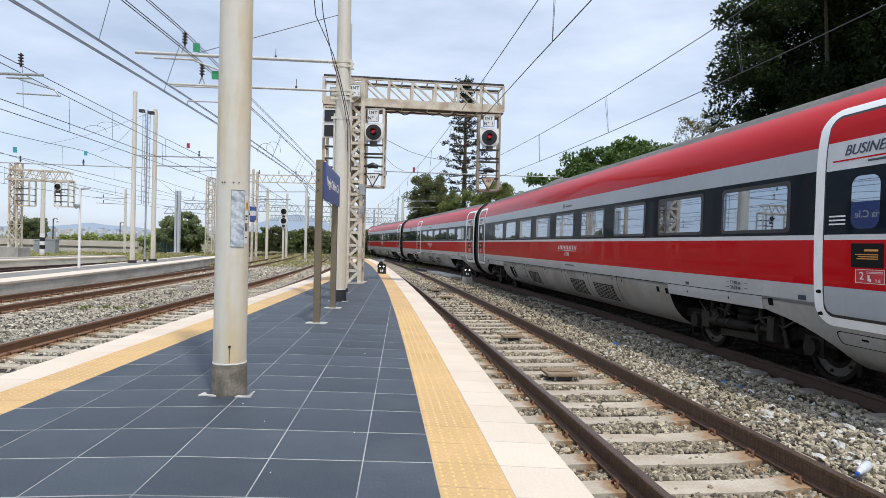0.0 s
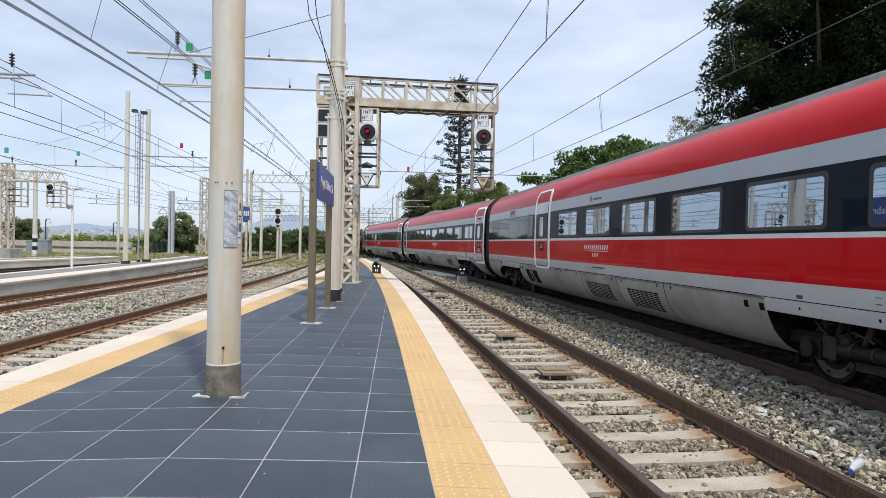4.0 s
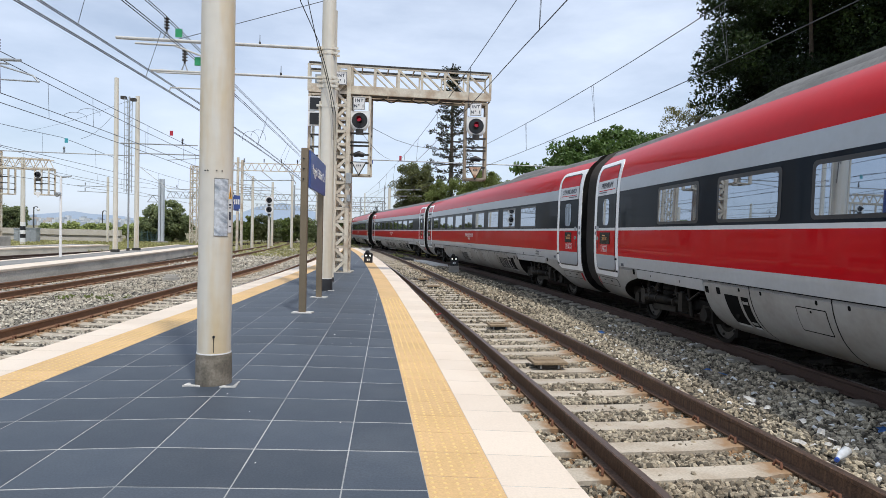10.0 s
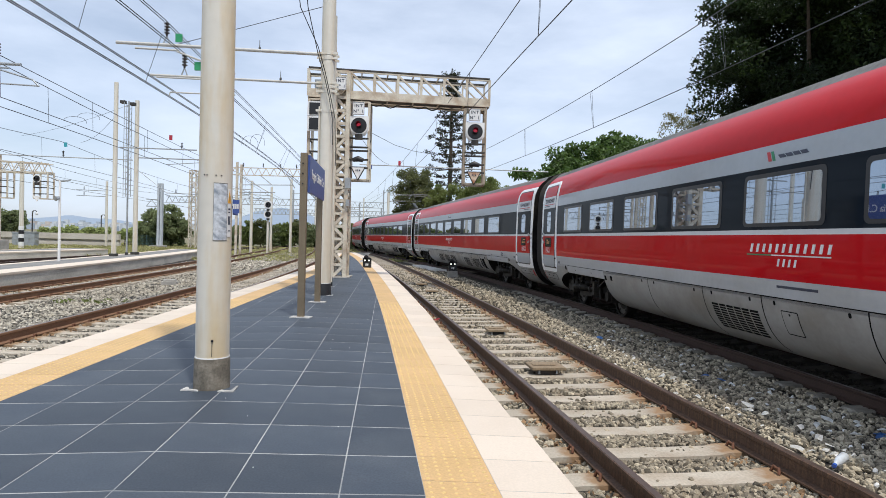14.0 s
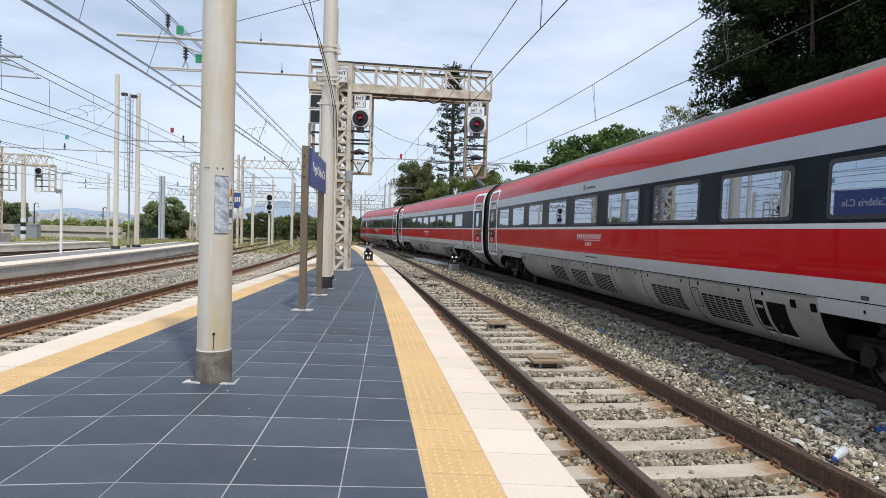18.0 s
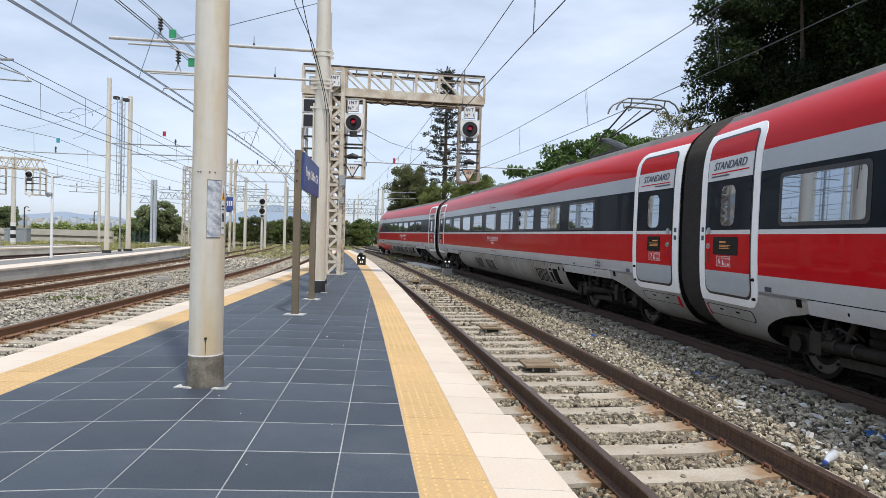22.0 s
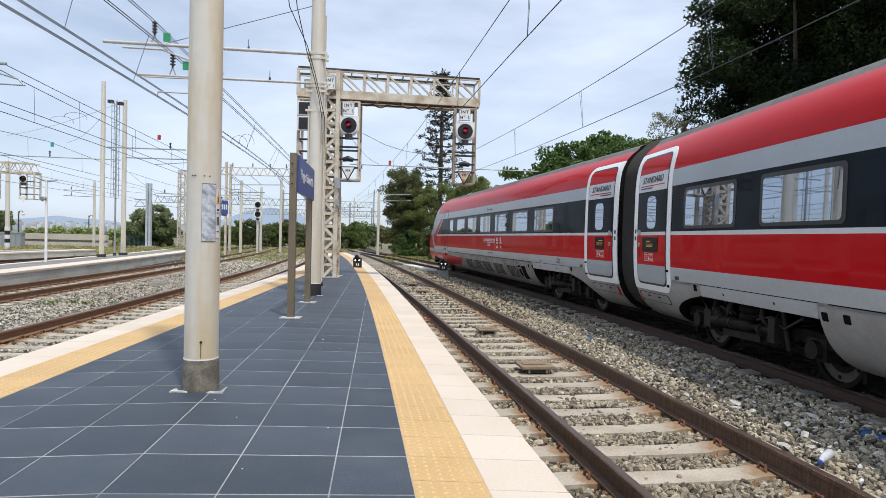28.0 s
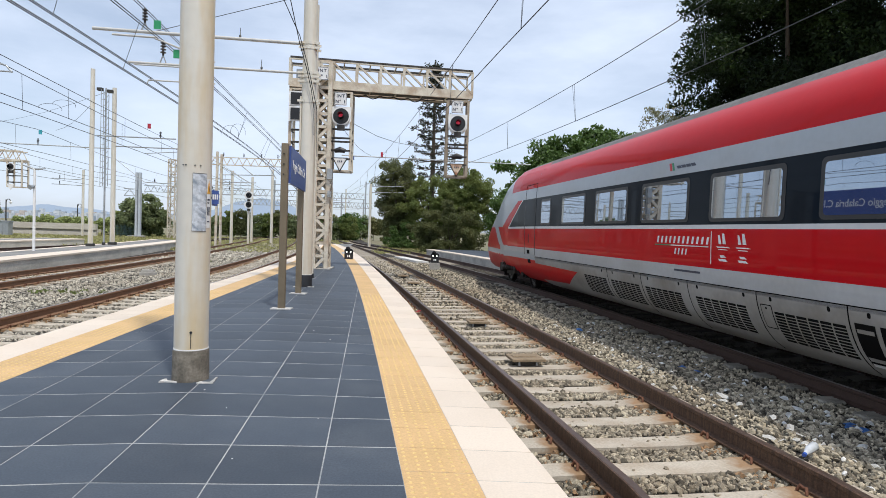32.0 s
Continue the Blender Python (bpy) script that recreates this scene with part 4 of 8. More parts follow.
def bogie_frame():
    bm = bmesh.new()
    for s in (-1, 1):
        pts = [(-1.75, 0.55), (-1.05, 0.58), (-0.65, 0.44), (0.65, 0.44), (1.05, 0.58), (1.75, 0.55)]
        for (x0, z0), (x1, z1) in zip(pts, pts[1:]):
            bar(bm, (x0, s * 1.02, z0), (x1, s * 1.02, z1), 0.14, 0.16)
    box(bm, -0.25, 0.25, -1.0, 1.0, 0.42, 0.62)
    for x in (-1.72, 1.72):
        box(bm, x - 0.06, x + 0.06, -1.0, 1.0, 0.45, 0.6)
    return bm


def axle_box(s, x):
    bm = bmesh.new()
    box(bm, x - 0.17, x + 0.17, s * 1.0 - 0.10, s * 1.0 + 0.10, 0.32, 0.58)
    tube(bm, [(x, s * 0.98, 0.445), (x, s * 1.17, 0.445)], [0.13, 0.11], 14)
    return bm


def coil(s, x):
    """A coil spring wound as one helix."""
    bm = bmesh.new()
    tube(bm, [(x + 0.09 * math.cos(0.9 * i), s * 0.98 + 0.09 * math.sin(0.9 * i), 0.56 + 0.28 * i / 34) for i in range(35)], 0.018, 6)
    return bm


def damper(s):
    bm = bmesh.new()
    tube(bm, [(-0.65, s * 1.2, 0.56), (-0.2, s * 1.2, 0.55), (-0.199, s * 1.2, 0.55), (0.75, s * 1.2, 0.52)], [0.045, 0.045, 0.075, 0.075], 12)
    return bm


def air_spring(s):
    bm = bmesh.new()
    for k in range(3):
        z = 0.60 + 0.11 * k
        tube(bm, [(0, s * 0.9, z), (0, s * 0.9, z + 0.02), (0, s * 0.9, z + 0.09), (0, s * 0.9, z + 0.108)], [0.27, 0.31, 0.31, 0.27], 18)
    return bm


def caliper(s, x):
    """A brake caliper: cast arms round a cylinder with a bolted cap."""
    bm = bmesh.new()
    k = 1 if x > 0 else -1
    tube(bm, [(x - k * 0.10, s * 1.10, 0.62), (x - k * 0.10, s * 1.22, 0.62)], [0.10, 0.085], 12)
    for i in range(6):
        a = i * math.pi / 3
        tube(bm, [(x - k * 0.10 + 0.065 * math.cos(a), s * 1.20, 0.62 + 0.065 * math.sin(a)), (x - k * 0.10 + 0.065 * math.cos(a), s * 1.235, 0.62 + 0.065 * math.sin(a))], 0.014, 6)
    bar(bm, (x - k * 0.20, s * 1.12, 0.72), (x - k * 0.02, s * 1.14, 0.42), 0.06, 0.05)
    bar(bm, (x - k * 0.30, s * 1.12, 0.55), (x + k * 0.04, s * 1.12, 0.50), 0.05, 0.07)
    tube(bm, [(x - k * 0.42, s * 1.14, 0.86), (x - k * 0.40, s * 1.17, 0.72), (x - k * 0.30, s * 1.15, 0.58)], [0.035, 0.045, 0.03], 8)
    return bm


def anchor(s):
    """The damper's bracket on the body, with ribs."""
    bm = bmesh.new()
    box(bm, 0.78, 0.98, s * 1.2 - 0.05, s * 1.2 + 0.05, 0.40, 0.66)
    box(bm, -0.80, -0.66, s * 1.2 - 0.06, s * 1.2 + 0.06, 0.42, 0.74)
    for x in (-0.45, 0.25, 0.55):
        tube(bm, [(x - 0.02, s * 1.2, 0.545), (x + 0.02, s * 1.2, 0.543)], 0.085, 12)
    bar(bm, (-0.30, s * 1.10, 0.40), (0.62, s * 1.10, 0.36), 0.07, 0.10)
    return bm


def link(s, x, z):
    bm = bmesh.new()
    tube(bm, [(x, s * 1.15, 0.35), (x * 0.84, s * 1.15, z)], 0.035, 8)
    return bm


def hose(s, x):
    bm = bmesh.new()
    tube(bm, [(x, s * 1.16, 0.80), (x * 0.75, s * 1.2, 0.62), (x * 0.5, s * 1.16, 0.74), (x * 0.25, s * 1.18, 0.66)], 0.018, 6)
    return bm


def guard(s, x):
    bm = bmesh.new()
    box(bm, x - 0.03, x + 0.03, s * 0.8 - 0.10, s * 0.8 + 0.10, 0.16, 0.50)
    return bm


WHEELSETS = []


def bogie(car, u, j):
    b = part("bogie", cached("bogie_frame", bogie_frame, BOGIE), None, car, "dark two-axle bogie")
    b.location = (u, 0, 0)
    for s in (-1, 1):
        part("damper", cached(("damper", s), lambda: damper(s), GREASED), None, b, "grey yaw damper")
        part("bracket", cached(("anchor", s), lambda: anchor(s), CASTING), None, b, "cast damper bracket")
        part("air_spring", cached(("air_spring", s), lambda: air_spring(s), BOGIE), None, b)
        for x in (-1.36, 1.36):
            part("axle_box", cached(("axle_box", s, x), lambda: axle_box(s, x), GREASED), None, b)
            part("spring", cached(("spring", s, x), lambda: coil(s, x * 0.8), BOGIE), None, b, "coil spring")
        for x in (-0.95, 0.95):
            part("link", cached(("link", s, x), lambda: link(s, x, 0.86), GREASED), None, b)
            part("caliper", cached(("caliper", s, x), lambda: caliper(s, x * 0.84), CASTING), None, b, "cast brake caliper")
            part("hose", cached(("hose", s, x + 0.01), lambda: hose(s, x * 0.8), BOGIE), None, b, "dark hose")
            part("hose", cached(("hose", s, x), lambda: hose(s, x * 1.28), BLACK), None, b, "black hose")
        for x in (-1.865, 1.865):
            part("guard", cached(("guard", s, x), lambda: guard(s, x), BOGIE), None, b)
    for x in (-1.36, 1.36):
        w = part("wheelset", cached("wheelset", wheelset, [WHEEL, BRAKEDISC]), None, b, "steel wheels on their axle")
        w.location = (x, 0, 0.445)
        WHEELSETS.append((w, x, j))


ARCH_Z, ARCH_U = [0.28, 0.40, 0.52, 0.62, 0.70, 0.77, 0.83, 0.88, 1.06], [1.10, 1.12, 1.04, 0.88, 0.68, 0.46, 0.18, -0.15, -0.15]


def skirt(car, u0, u1, arch0=False, arch1=False):
    """The lower body beside a bogie's well; an arched end sweeps up over the wheels."""
    bm = bmesh.new()
    zs = [0.28, 0.30, 0.35, 0.40, 0.45, 0.50, 0.55, 0.60, 0.65, 0.70, 0.75, 0.80, 0.85, 0.90, 0.95, 1.0, 1.05]
    rings = []
    for z in zs:
        k = float(np.interp(z, ARCH_Z, ARCH_U))
        rings.append((u0 + k * arch0, u1 - k * arch1, half(z), z))
    for s in (1, -1):
        va = [bm.verts.new((a, s * y, z)) for a, b, y, z in rings]
        vb = [bm.verts.new((b, s * y, z)) for a, b, y, z in rings]
        ia = [bm.verts.new((a, s * 0.6, z)) for a, b, y, z in rings]
        ib = [bm.verts.new((b, s * 0.6, z)) for a, b, y, z in rings]
        for p, q, sm in ((va, vb, True), (ia, va, False), (vb, ib, False)):
            for k in range(len(zs) - 1):
                f = bm.faces.new((p[k], q[k], q[k + 1], p[k + 1]) if s < 0 else (p[k + 1], q[k + 1], q[k], p[k]))
                # end faces and underside near black: the well's shade is painted on
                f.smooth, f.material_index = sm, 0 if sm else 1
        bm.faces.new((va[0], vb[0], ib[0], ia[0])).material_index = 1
        for e in bm.edges:
            if any(not f.smooth for f in e.link_faces):
                e.smooth = False
    a, b = rings[0][0], rings[0][1]
    bm.faces.new([bm.verts.new(p) for p in ((a, -0.6, 0.29), (b, -0.6, 0.29), (b, 0.6, 0.29), (a, 0.6, 0.29))])
    return part("skirt", bm, [TGREY, BOGIE], car, "grey lower skirt of the car")


def add_skin(bm, poly, proud, depth):
    b2 = skin(poly, proud, depth)
    me = bpy.data.meshes.new("slat")
    b2.to_mesh(me)
    b2.free()
    bm.from_mesh(me)
    bpy.data.meshes.remove(me)


def vent(car, u0, u1, z0=0.48, z1=0.83):
    v = part("vent", cached(("vent", round(u0, 2), round(u1, 2)), lambda: skin([(u0, z0), (u1, z0), (u1, z1), (u0, z1)], 0.002, 0.004), SLOT), None, car, "black louvred vent in the skirt")
    n = 10
    bm = bmesh.new()
    for i in range(1, n):
        z = z0 + (z1 - z0) * i / n
        add_skin(bm, [(u0, z - 0.005), (u1, z - 0.005), (u1, z + 0.005), (u0, z + 0.005)], 0.006, 0.005)
    k = max(3, int((u1 - u0) / 0.165))
    for i in range(1, k):
        u = u0 + (u1 - u0) * i / k
        add_skin(bm, [(u - 0.009, z0), (u + 0.009, z0), (u + 0.009, z1), (u - 0.009, z1)], 0.0055, 0.005)
    part("grille", bm, TGREY, v, "grey louvre grille")


def air_slot(car, u0, u1, barred=False):
    """An open intake in the skirt with a light sill."""
    v = part("air_slot", skin([(u0, 0.46), (u1, 0.46), (u1, 0.88), (u0, 0.88)], 0.003, 0.004), SLOT, car, "open dark intake in the skirt")
    part("sill", skin([(u0 + 0.02, 0.445), (u1 - 0.02, 0.445), (u1 - 0.02, 0.475), (u0 + 0.02, 0.475)], 0.010, 0.008), TWHITE, v)
    if barred:
        for z in (0.50, 0.78):
            part("slat", skin([(u0 + 0.02, z), (u1 - 0.02, z), (u1 - 0.02, z + 0.04), (u0 + 0.02, z + 0.04)], 0.006, 0.004), TGREY, v)
    else:
        bm = bmesh.new()
        uc, z = (u0 + u1) / 2, 0.60
        m = Matrix.Translation((uc, half(z) + 0.004, z)) @ Matrix.Rotation(-math.pi / 2, 4, "X")
        bmesh.ops.create_cone(bm, cap_ends=True, segments=12, radius1=0.05, radius2=0.045, depth=0.012, matrix=m)
        part("cap", bm, BOGIE, v, "round cap inside the intake")


def panels(car, joints, doors=()):
    """Joints, latches and small access doors of the skirt."""
    for u in joints:
        part("hatch_joint", cached(("hatch_joint", round(u, 2)), lambda: skin([(u - 0.008, 0.34), (u + 0.008, 0.34), (u + 0.008, 1.04), (u - 0.008, 1.04)], 0.002, 0.004), SLOT), None, car)
        for du in (-0.25, 0.25):
            part("latch", cached(("latch", round(u + du, 2)), lambda: skin(rounded(u + du - 0.02, u + du + 0.02, 0.945, 1.0, 0.018, 3), 0.003, 0.004), SLOT), None, car, "small dark quarter-turn latch")
    for u0, u1 in doors:
        d = part("access_door", cached(("access_door", round(u0, 2)), lambda: skin(rounded(u0, u1, 0.61, 0.90, 0.015, 2), 0.002, 0.004), SLOT), None, car, "small hinged access door")
        part("leaf", cached(("leaf", round(u0, 2)), lambda: skin(rounded(u0 + 0.012, u1 - 0.012, 0.622, 0.888, 0.012, 2), 0.004, 0.005), TGREY), None, d)
        uc = (u0 + u1) / 2
        part("latch", cached(("latch", round(uc, 2), 1), lambda: skin(rounded(uc - 0.015, uc + 0.015, 0.84, 0.87, 0.012, 2), 0.006, 0.004), SLOT), None, d)


def bellows():
    bm = bmesh.new()
    n = 24
    rings = []
    zs = [0.30, 0.42, 0.60, 0.80, 1.0, 1.22, 1.5, 1.81, 2.2, 2.55, 2.8, 2.96, 3.12, 3.25, 3.36, 3.46, 3.54, 3.60, 3.66, 3.70]
    for i in range(n + 1):
        u = -CAR_END - 0.02 + (2 * CAR_END + 0.04) * i / n
        sh = 0.988 if i % 2 else 0.952
        ring = [bm.verts.new((u, half(z) * sh, 0.05 + z * (0.995 if i % 2 else 0.985))) for z in zs]
        ring += [bm.verts.new((u, -half(z) * sh, 0.05 + z * (0.995 if i % 2 else 0.985))) for z in reversed(zs)]
        rings.append(ring)
    for a, b in zip(rings, rings[1:]):
        for k in range(len(a)):
            bm.faces.new((a[k], b[k], b[(k + 1) % len(a)], a[(k + 1) % len(a)]))
    bm.faces.new(rings[0])
    bm.faces.new(rings[-1][::-1])
    return bm


CARS = []


# added box that keeps light from the far side out of the wells
def well_block(c, u0, u1):
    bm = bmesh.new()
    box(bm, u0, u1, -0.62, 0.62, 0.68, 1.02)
    part("well_block", bm, BOGIE, c, "dark box added to block light behind the bogie")


def bogie_trim(c, u, way):
    """The flap over a bogie and the small recesses beside it; way points from the car's end inwards."""
    a, b = sorted((u - way * 0.78, u + way * 1.80))
    flap = part("side_flap", cached(("side_flap", round(u, 2)), lambda: skin([(a, 0.865), (b, 0.865), (b, 1.035), (a, 1.035)], 0.010, 0.03), TSILL), None, c, "hinged grey flap over the bogie")
    part("joint", cached(("flap_joint", round(u, 2)), lambda: skin([(a - 0.01, 1.037), (b + 0.01, 1.037), (b + 0.01, 1.047), (a - 0.01, 1.047)], 0.003, 0.004), SLOT), None, flap)
    for k in (0.3, 0.75):
        e = a + (b - a) * k
        part("latch", cached(("flap_latch", round(e, 2)), lambda: skin(rounded(e - 0.015, e + 0.015, 0.93, 0.97, 0.014, 2), 0.012, 0.004), SLOT), None, flap)
    for e, z in ((u - way * 0.95, 0.93), (u + way * 1.89, 0.85), (u + way * 2.22, 0.86)):
        part("lamp_recess", cached(("lamp_recess", round(e, 2)), lambda: skin(rounded(e - 0.05, e + 0.05, z, z + 0.10, 0.015, 2), 0.003, 0.004), SLOT), None, c, "small dark recess")
    if way > 0:
        for words, z in (("17.40 m", 1.185), ("24.25 m", 1.115)):
            lettering(words, 0.075, u - 0.22, z, LETTER, c, 0.0)
            for q in (-0.44, 0.0):
                part("arrow_mark", cached(("arrow_mark", round(u + q, 2), z), lambda: bars_skin(u + q - 0.04, u + q + 0.04, z - 0.004, z + 0.004, 0.004), LETTER), None, c)
        part("number_mark", cached(("code_mark", round(u, 2)), lambda: bars_skin(u + 1.10, u + 1.20, 1.07, 1.115, 0.004), LETTER), None, c, "small dark print")
    e = u - way * 1.55
    part("number_mark", cached(("end_mark", round(e, 2)), lambda: bars_skin(e - 0.07, e + 0.07, 1.06, 1.12, 0.004), LETTER), None, c, "small dark print")


def roof_pod(car, u0, u1, h=0.2, w=0.8):
    bm = bmesh.new()
    rows = []
    n = 26
    for i in range(n + 1):
        u = u0 + (u1 - u0) * i / n
        k = min(1.0, (u - u0) / 1.6, (u1 - u) / 1.6)
        k = k * k * (3 - 2 * k)
        rows.append([bm.verts.new((u, y * w, 3.7 + (h * k + 0.04) * (1 - abs(y) ** 4) * 1.0)) for y in (-1, -0.9, -0.6, 0, 0.6, 0.9, 1)])
    for a, b in zip(rows, rows[1:]):
        for k in range(6):
            bm.faces.new((a[k], b[k], b[k + 1], a[k + 1])).smooth = True
    part("roof_fairing", bm, TROOF, car, "grey raised roof fairing")


def logo_bars(car, u, tail=False):
    """The marks on the red band and the silver band, as plain shapes."""
    for k, (a, b, z0, z1, m) in enumerate(((-0.75, 0.75, 1.585, 1.69, WHITE_PRINT), (-0.75, -0.26, 1.545, 1.56, TDOORSILVER), (-0.25, 0.25, 1.545, 1.56, WHITE_PRINT), (0.26, 0.75, 1.545, 1.56, TRICOL_G), (-0.2, 0.2, 1.42, 1.51, WHITE_PRINT))):
        if k in (0, 4):
            n = 12 if k == 0 else 4
            wd = (b - a) / n
            for i in range(n):
                e = u + a + wd * i
                part("livery_mark", cached(("livery_stroke", round(e, 3), k), lambda: skin([(e + 0.012, z0), (e + wd * 0.46, z0), (e + wd * 0.46 - 0.025, z1), (e - 0.013, z1)], 0.004, 0.005), m), None, car)
        else:
            part("livery_mark", cached(("livery_mark", round(u, 2), k), lambda: bars_skin(u + a, u + b, z0, z1, 0.004), m), None, car, "plain livery mark on the red")
    for k, (a, b, z0, z1, m) in enumerate(((0.32, 0.38, 2.70, 2.82, PLATE_RED), (0.25, 0.30, 2.70, 2.82, TRICOL_G), (0.05, 0.16, 2.72, 2.765, LETTER), (-0.08, 0.03, 2.72, 2.765, LETTER), (-0.21, -0.10, 2.72, 2.765, LETTER), (-0.34, -0.23, 2.72, 2.765, LETTER))):
        part("operator_mark", cached(("operator_mark", round(u, 2), k), lambda: skin([(u + a, z0), (u + b, z0), (u + b + 0.05, z1), (u + a + 0.05, z1)], 0.004, 0.005), m), None, car, "plain operator mark on the silver")
    part("number_mark", cached(("number_mark", round(u, 2)), lambda: bars_skin(u - 0.55, u + 0.15, 1.165, 1.195, 0.004), LETTER), None, car, "dark serial print")


def car(j, windows, words, door_far=True, door_mid=None, bistro=False, vents=(), pods=(), label="", joints=(), doors=(), slots=()):
    c = thing("train_car", (0, 0, 0), label or "red and silver high-speed coach with mirrored windows", "train car", "cars of the train")
    c.rotation_mode = "QUATERNION"
    bm = bmesh.new()
    end = PITCH - CAR_END
    shell(bm, CAR_END, end, 1.0, 3.8)
    part("body", bm, BODY_MATS, c, "red, silver and black painted car body")
    skirt(c, CAR_END, 2.9, False, True)
    skirt(c, 5.55, PITCH - 5.55)
    well_block(c, 2.3, 5.5)
    well_block(c, PITCH - 5.5, PITCH - 2.3)
    skirt(c, PITCH - 2.9, end, True, False)
    for u in (3.75, PITCH - 3.75):
        bogie(c, u, j)
        bogie_trim(c, u, 1 if u < 10 else -1)
    for u, w in windows:
        window(c, u, w)
    if words[0] is not None:
        door(c, CAR_END + 0.10, False, words[0], str(j + 2), "1-8" if j == 0 else "1-10")
    if words[1] is not None:
        door(c, PITCH - CAR_END - 0.10, True, words[1], str(j + 2), "11-20")
    if door_mid:
        door(c, door_mid, False, "", mid=True)
    for a, b in vents:
        vent(c, a, b)
    for a, b, h in pods:
        roof_pod(c, a, b, h)
    part("seam", skin([(5.72, 1.036), (PITCH - 5.72, 1.036), (PITCH - 5.72, 1.048), (5.72, 1.048)], 0.002, 0.004), SLOT, c)
    panels(c, joints, doors)
    for a, b, barred in slots:
        air_slot(c, a, b, barred)
    b = part("bellows", cached("bellows", bellows, RUBBER), None, c, "black ribbed gangway bellows")
    b.location = (PITCH, 0, 0)
    CARS.append((c, j))
    return c


BODY_MATS = [TSILL, TRED, TWHITE, TBAND, TSILVER, TRED, TROOF, BOGIE]


def run(start, n, pitch, w=1.38):
    return [(start + pitch * k, w) for k in range(n)]


def tail_car(j):
    """The last car with its streamlined nose."""
    c = thing("train_car", (0, 0, 0), "red and silver end car with a sloping streamlined nose", "train car", "cars of the train")
    c.rotation_mode = "QUATERNION"
    straight = 17.6
    bm = bmesh.new()
    shell(bm, CAR_END, straight, 1.0, 3.8)
    part("body", bm, BODY_MATS, c, "red, silver and black painted car body")
    # nose
    tu = [17.6, 19.3, 20.5, 21.45, 22.35, 23.3, 24.45, 25.4, 26.1, 26.45, 26.64]
    tz = [3.8, 3.8, 3.775, 3.60, 3.27, 2.82, 2.33, 1.87, 1.47, 1.18, 0.98]
    tw = [1.0, 1.0, 0.975, 0.93, 0.87, 0.80, 0.73, 0.65, 0.56, 0.45, 0.32]
    us = np.r_[np.arange(straight, 18.7, 0.06), np.arange(18.7, 23.8, 0.022), np.arange(23.8, 26.64, 0.035), 26.64]
    zs = np.unique(np.round(np.r_[np.arange(0.34, 1.2, 0.06), np.arange(1.2, 2.7, 0.03), np.arange(2.7, 3.75, 0.07), 1.26, 1.80, 1.86, 2.623, 2.902, 3.535, 3.8], 3))
    bm = bmesh.new()
    rows = []
    for u in us:
        zt, w = float(np.interp(u, tu, tz)), float(np.interp(u, tu, tw))
        low = float(np.interp(u, [17.6, 25.4, 26.64], [0.34, 0.34, 0.52]))
        ring = []
        for z in zs:
            f = (z - 0.34) / (3.8 - 0.34)
            zz = z if zt > 3.799 and low < 0.341 else low + (zt - low) * f
            # the side keeps its fullness and rolls in below the sloping roof
            k = min(1.0, max(0.0, (f - 0.55) / 0.3))
            k = k * k * (3 - 2 * k)
            y = half(zz) * (1 - k) + half(min(3.8, 0.34 + 3.46 * f)) * k
            ring.append((u, y * w, zz))
        rows.append([bm.verts.new(p) for p in ring] + [bm.verts.new((u, -y, z)) for u, y, z in reversed(ring[:-1])])

    def paint(u, z, y):
        zt, wd = float(np.interp(u, tu, tz)), float(np.interp(u, tu, tw)) * 1.46
        glass = 20.45 - (z - 1.85) * 2.1           # slanted front edge of the cab's side window
        front = 22.30 + (z - 1.7) * 1.95           # back edge of the grey chevron
        if u > 21.6 and z > 1.55 and abs(y) < wd * 0.70 and z < zt + 0.01:
            return 8
        if z > 3.612 and u < 21.8:
            return 6
        if z > 2.902:
            return 5 if u < 20.25 + (z - 2.902) * 0.25 else 4
        if z > 2.623:
            return 4
        if z > 1.86:
            v = u - glass
            return 3 if v < 0 else 2 if v < 0.08 else 1 if u < 22.22 - (z - 1.65) * 2.92 else 4
        if z > 1.26:
            if z > 1.80 and u < 20.5:
                return 2
            return 1 if u < front else 4 if u < front + 0.9 else 1
        if z > 1.10:
            return 0 if u < 21.3 else 4 if u < 22.1 else 1
        return 4 if z > 0.93 else 1
    for a, b in zip(rows, rows[1:]):
        for k in range(len(a) - 1):
            f = bm.faces.new((a[k], b[k], b[k + 1], a[k + 1]))
            ctr = f.calc_center_median()
            f.material_index, f.smooth = paint(ctr.x, ctr.z, ctr.y), True
    for e in bm.faces.new(rows[-1]).edges:
        e.smooth = False
    part("nose", bm, BODY_MATS + [TDARK, BLACK], c, "streamlined nose in red and silver")
    for u, w in run(4.01, 6, 2.014, 1.374):
        window(c, u, w)
    window(c, 16.35, 0.69)
    door(c, CAR_END + 0.10, False, "STANDARD", str(j + 2), "1-10")
    skirt(c, CAR_END, 2.9, False, True)
    skirt(c, 5.6, 17.6)
    well_block(c, 2.3, 5.5)
    bogie_trim(c, 3.75, 1)
    part("red_skirt", skin([(15.45, 0.50), (17.62, 0.44), (17.62, 0.87), (14.52, 0.84)], 0.004, 0.01), TRED, c, "red corner of the skirt")
    for u in (3.75, 21.0):
        bogie(c, u, j)
    d = part("cab_door", skin([(17.58, 1.27), (18.52, 1.27), (18.52, 1.795), (17.58, 1.795)], 0.005, 0.01), TRED, c, "narrow cab door")
    part("upper_panel", skin([(17.58, 1.865), (18.52, 1.865), (18.52, 2.60), (17.58, 2.60)], 0.006, 0.006), TBAND, d)
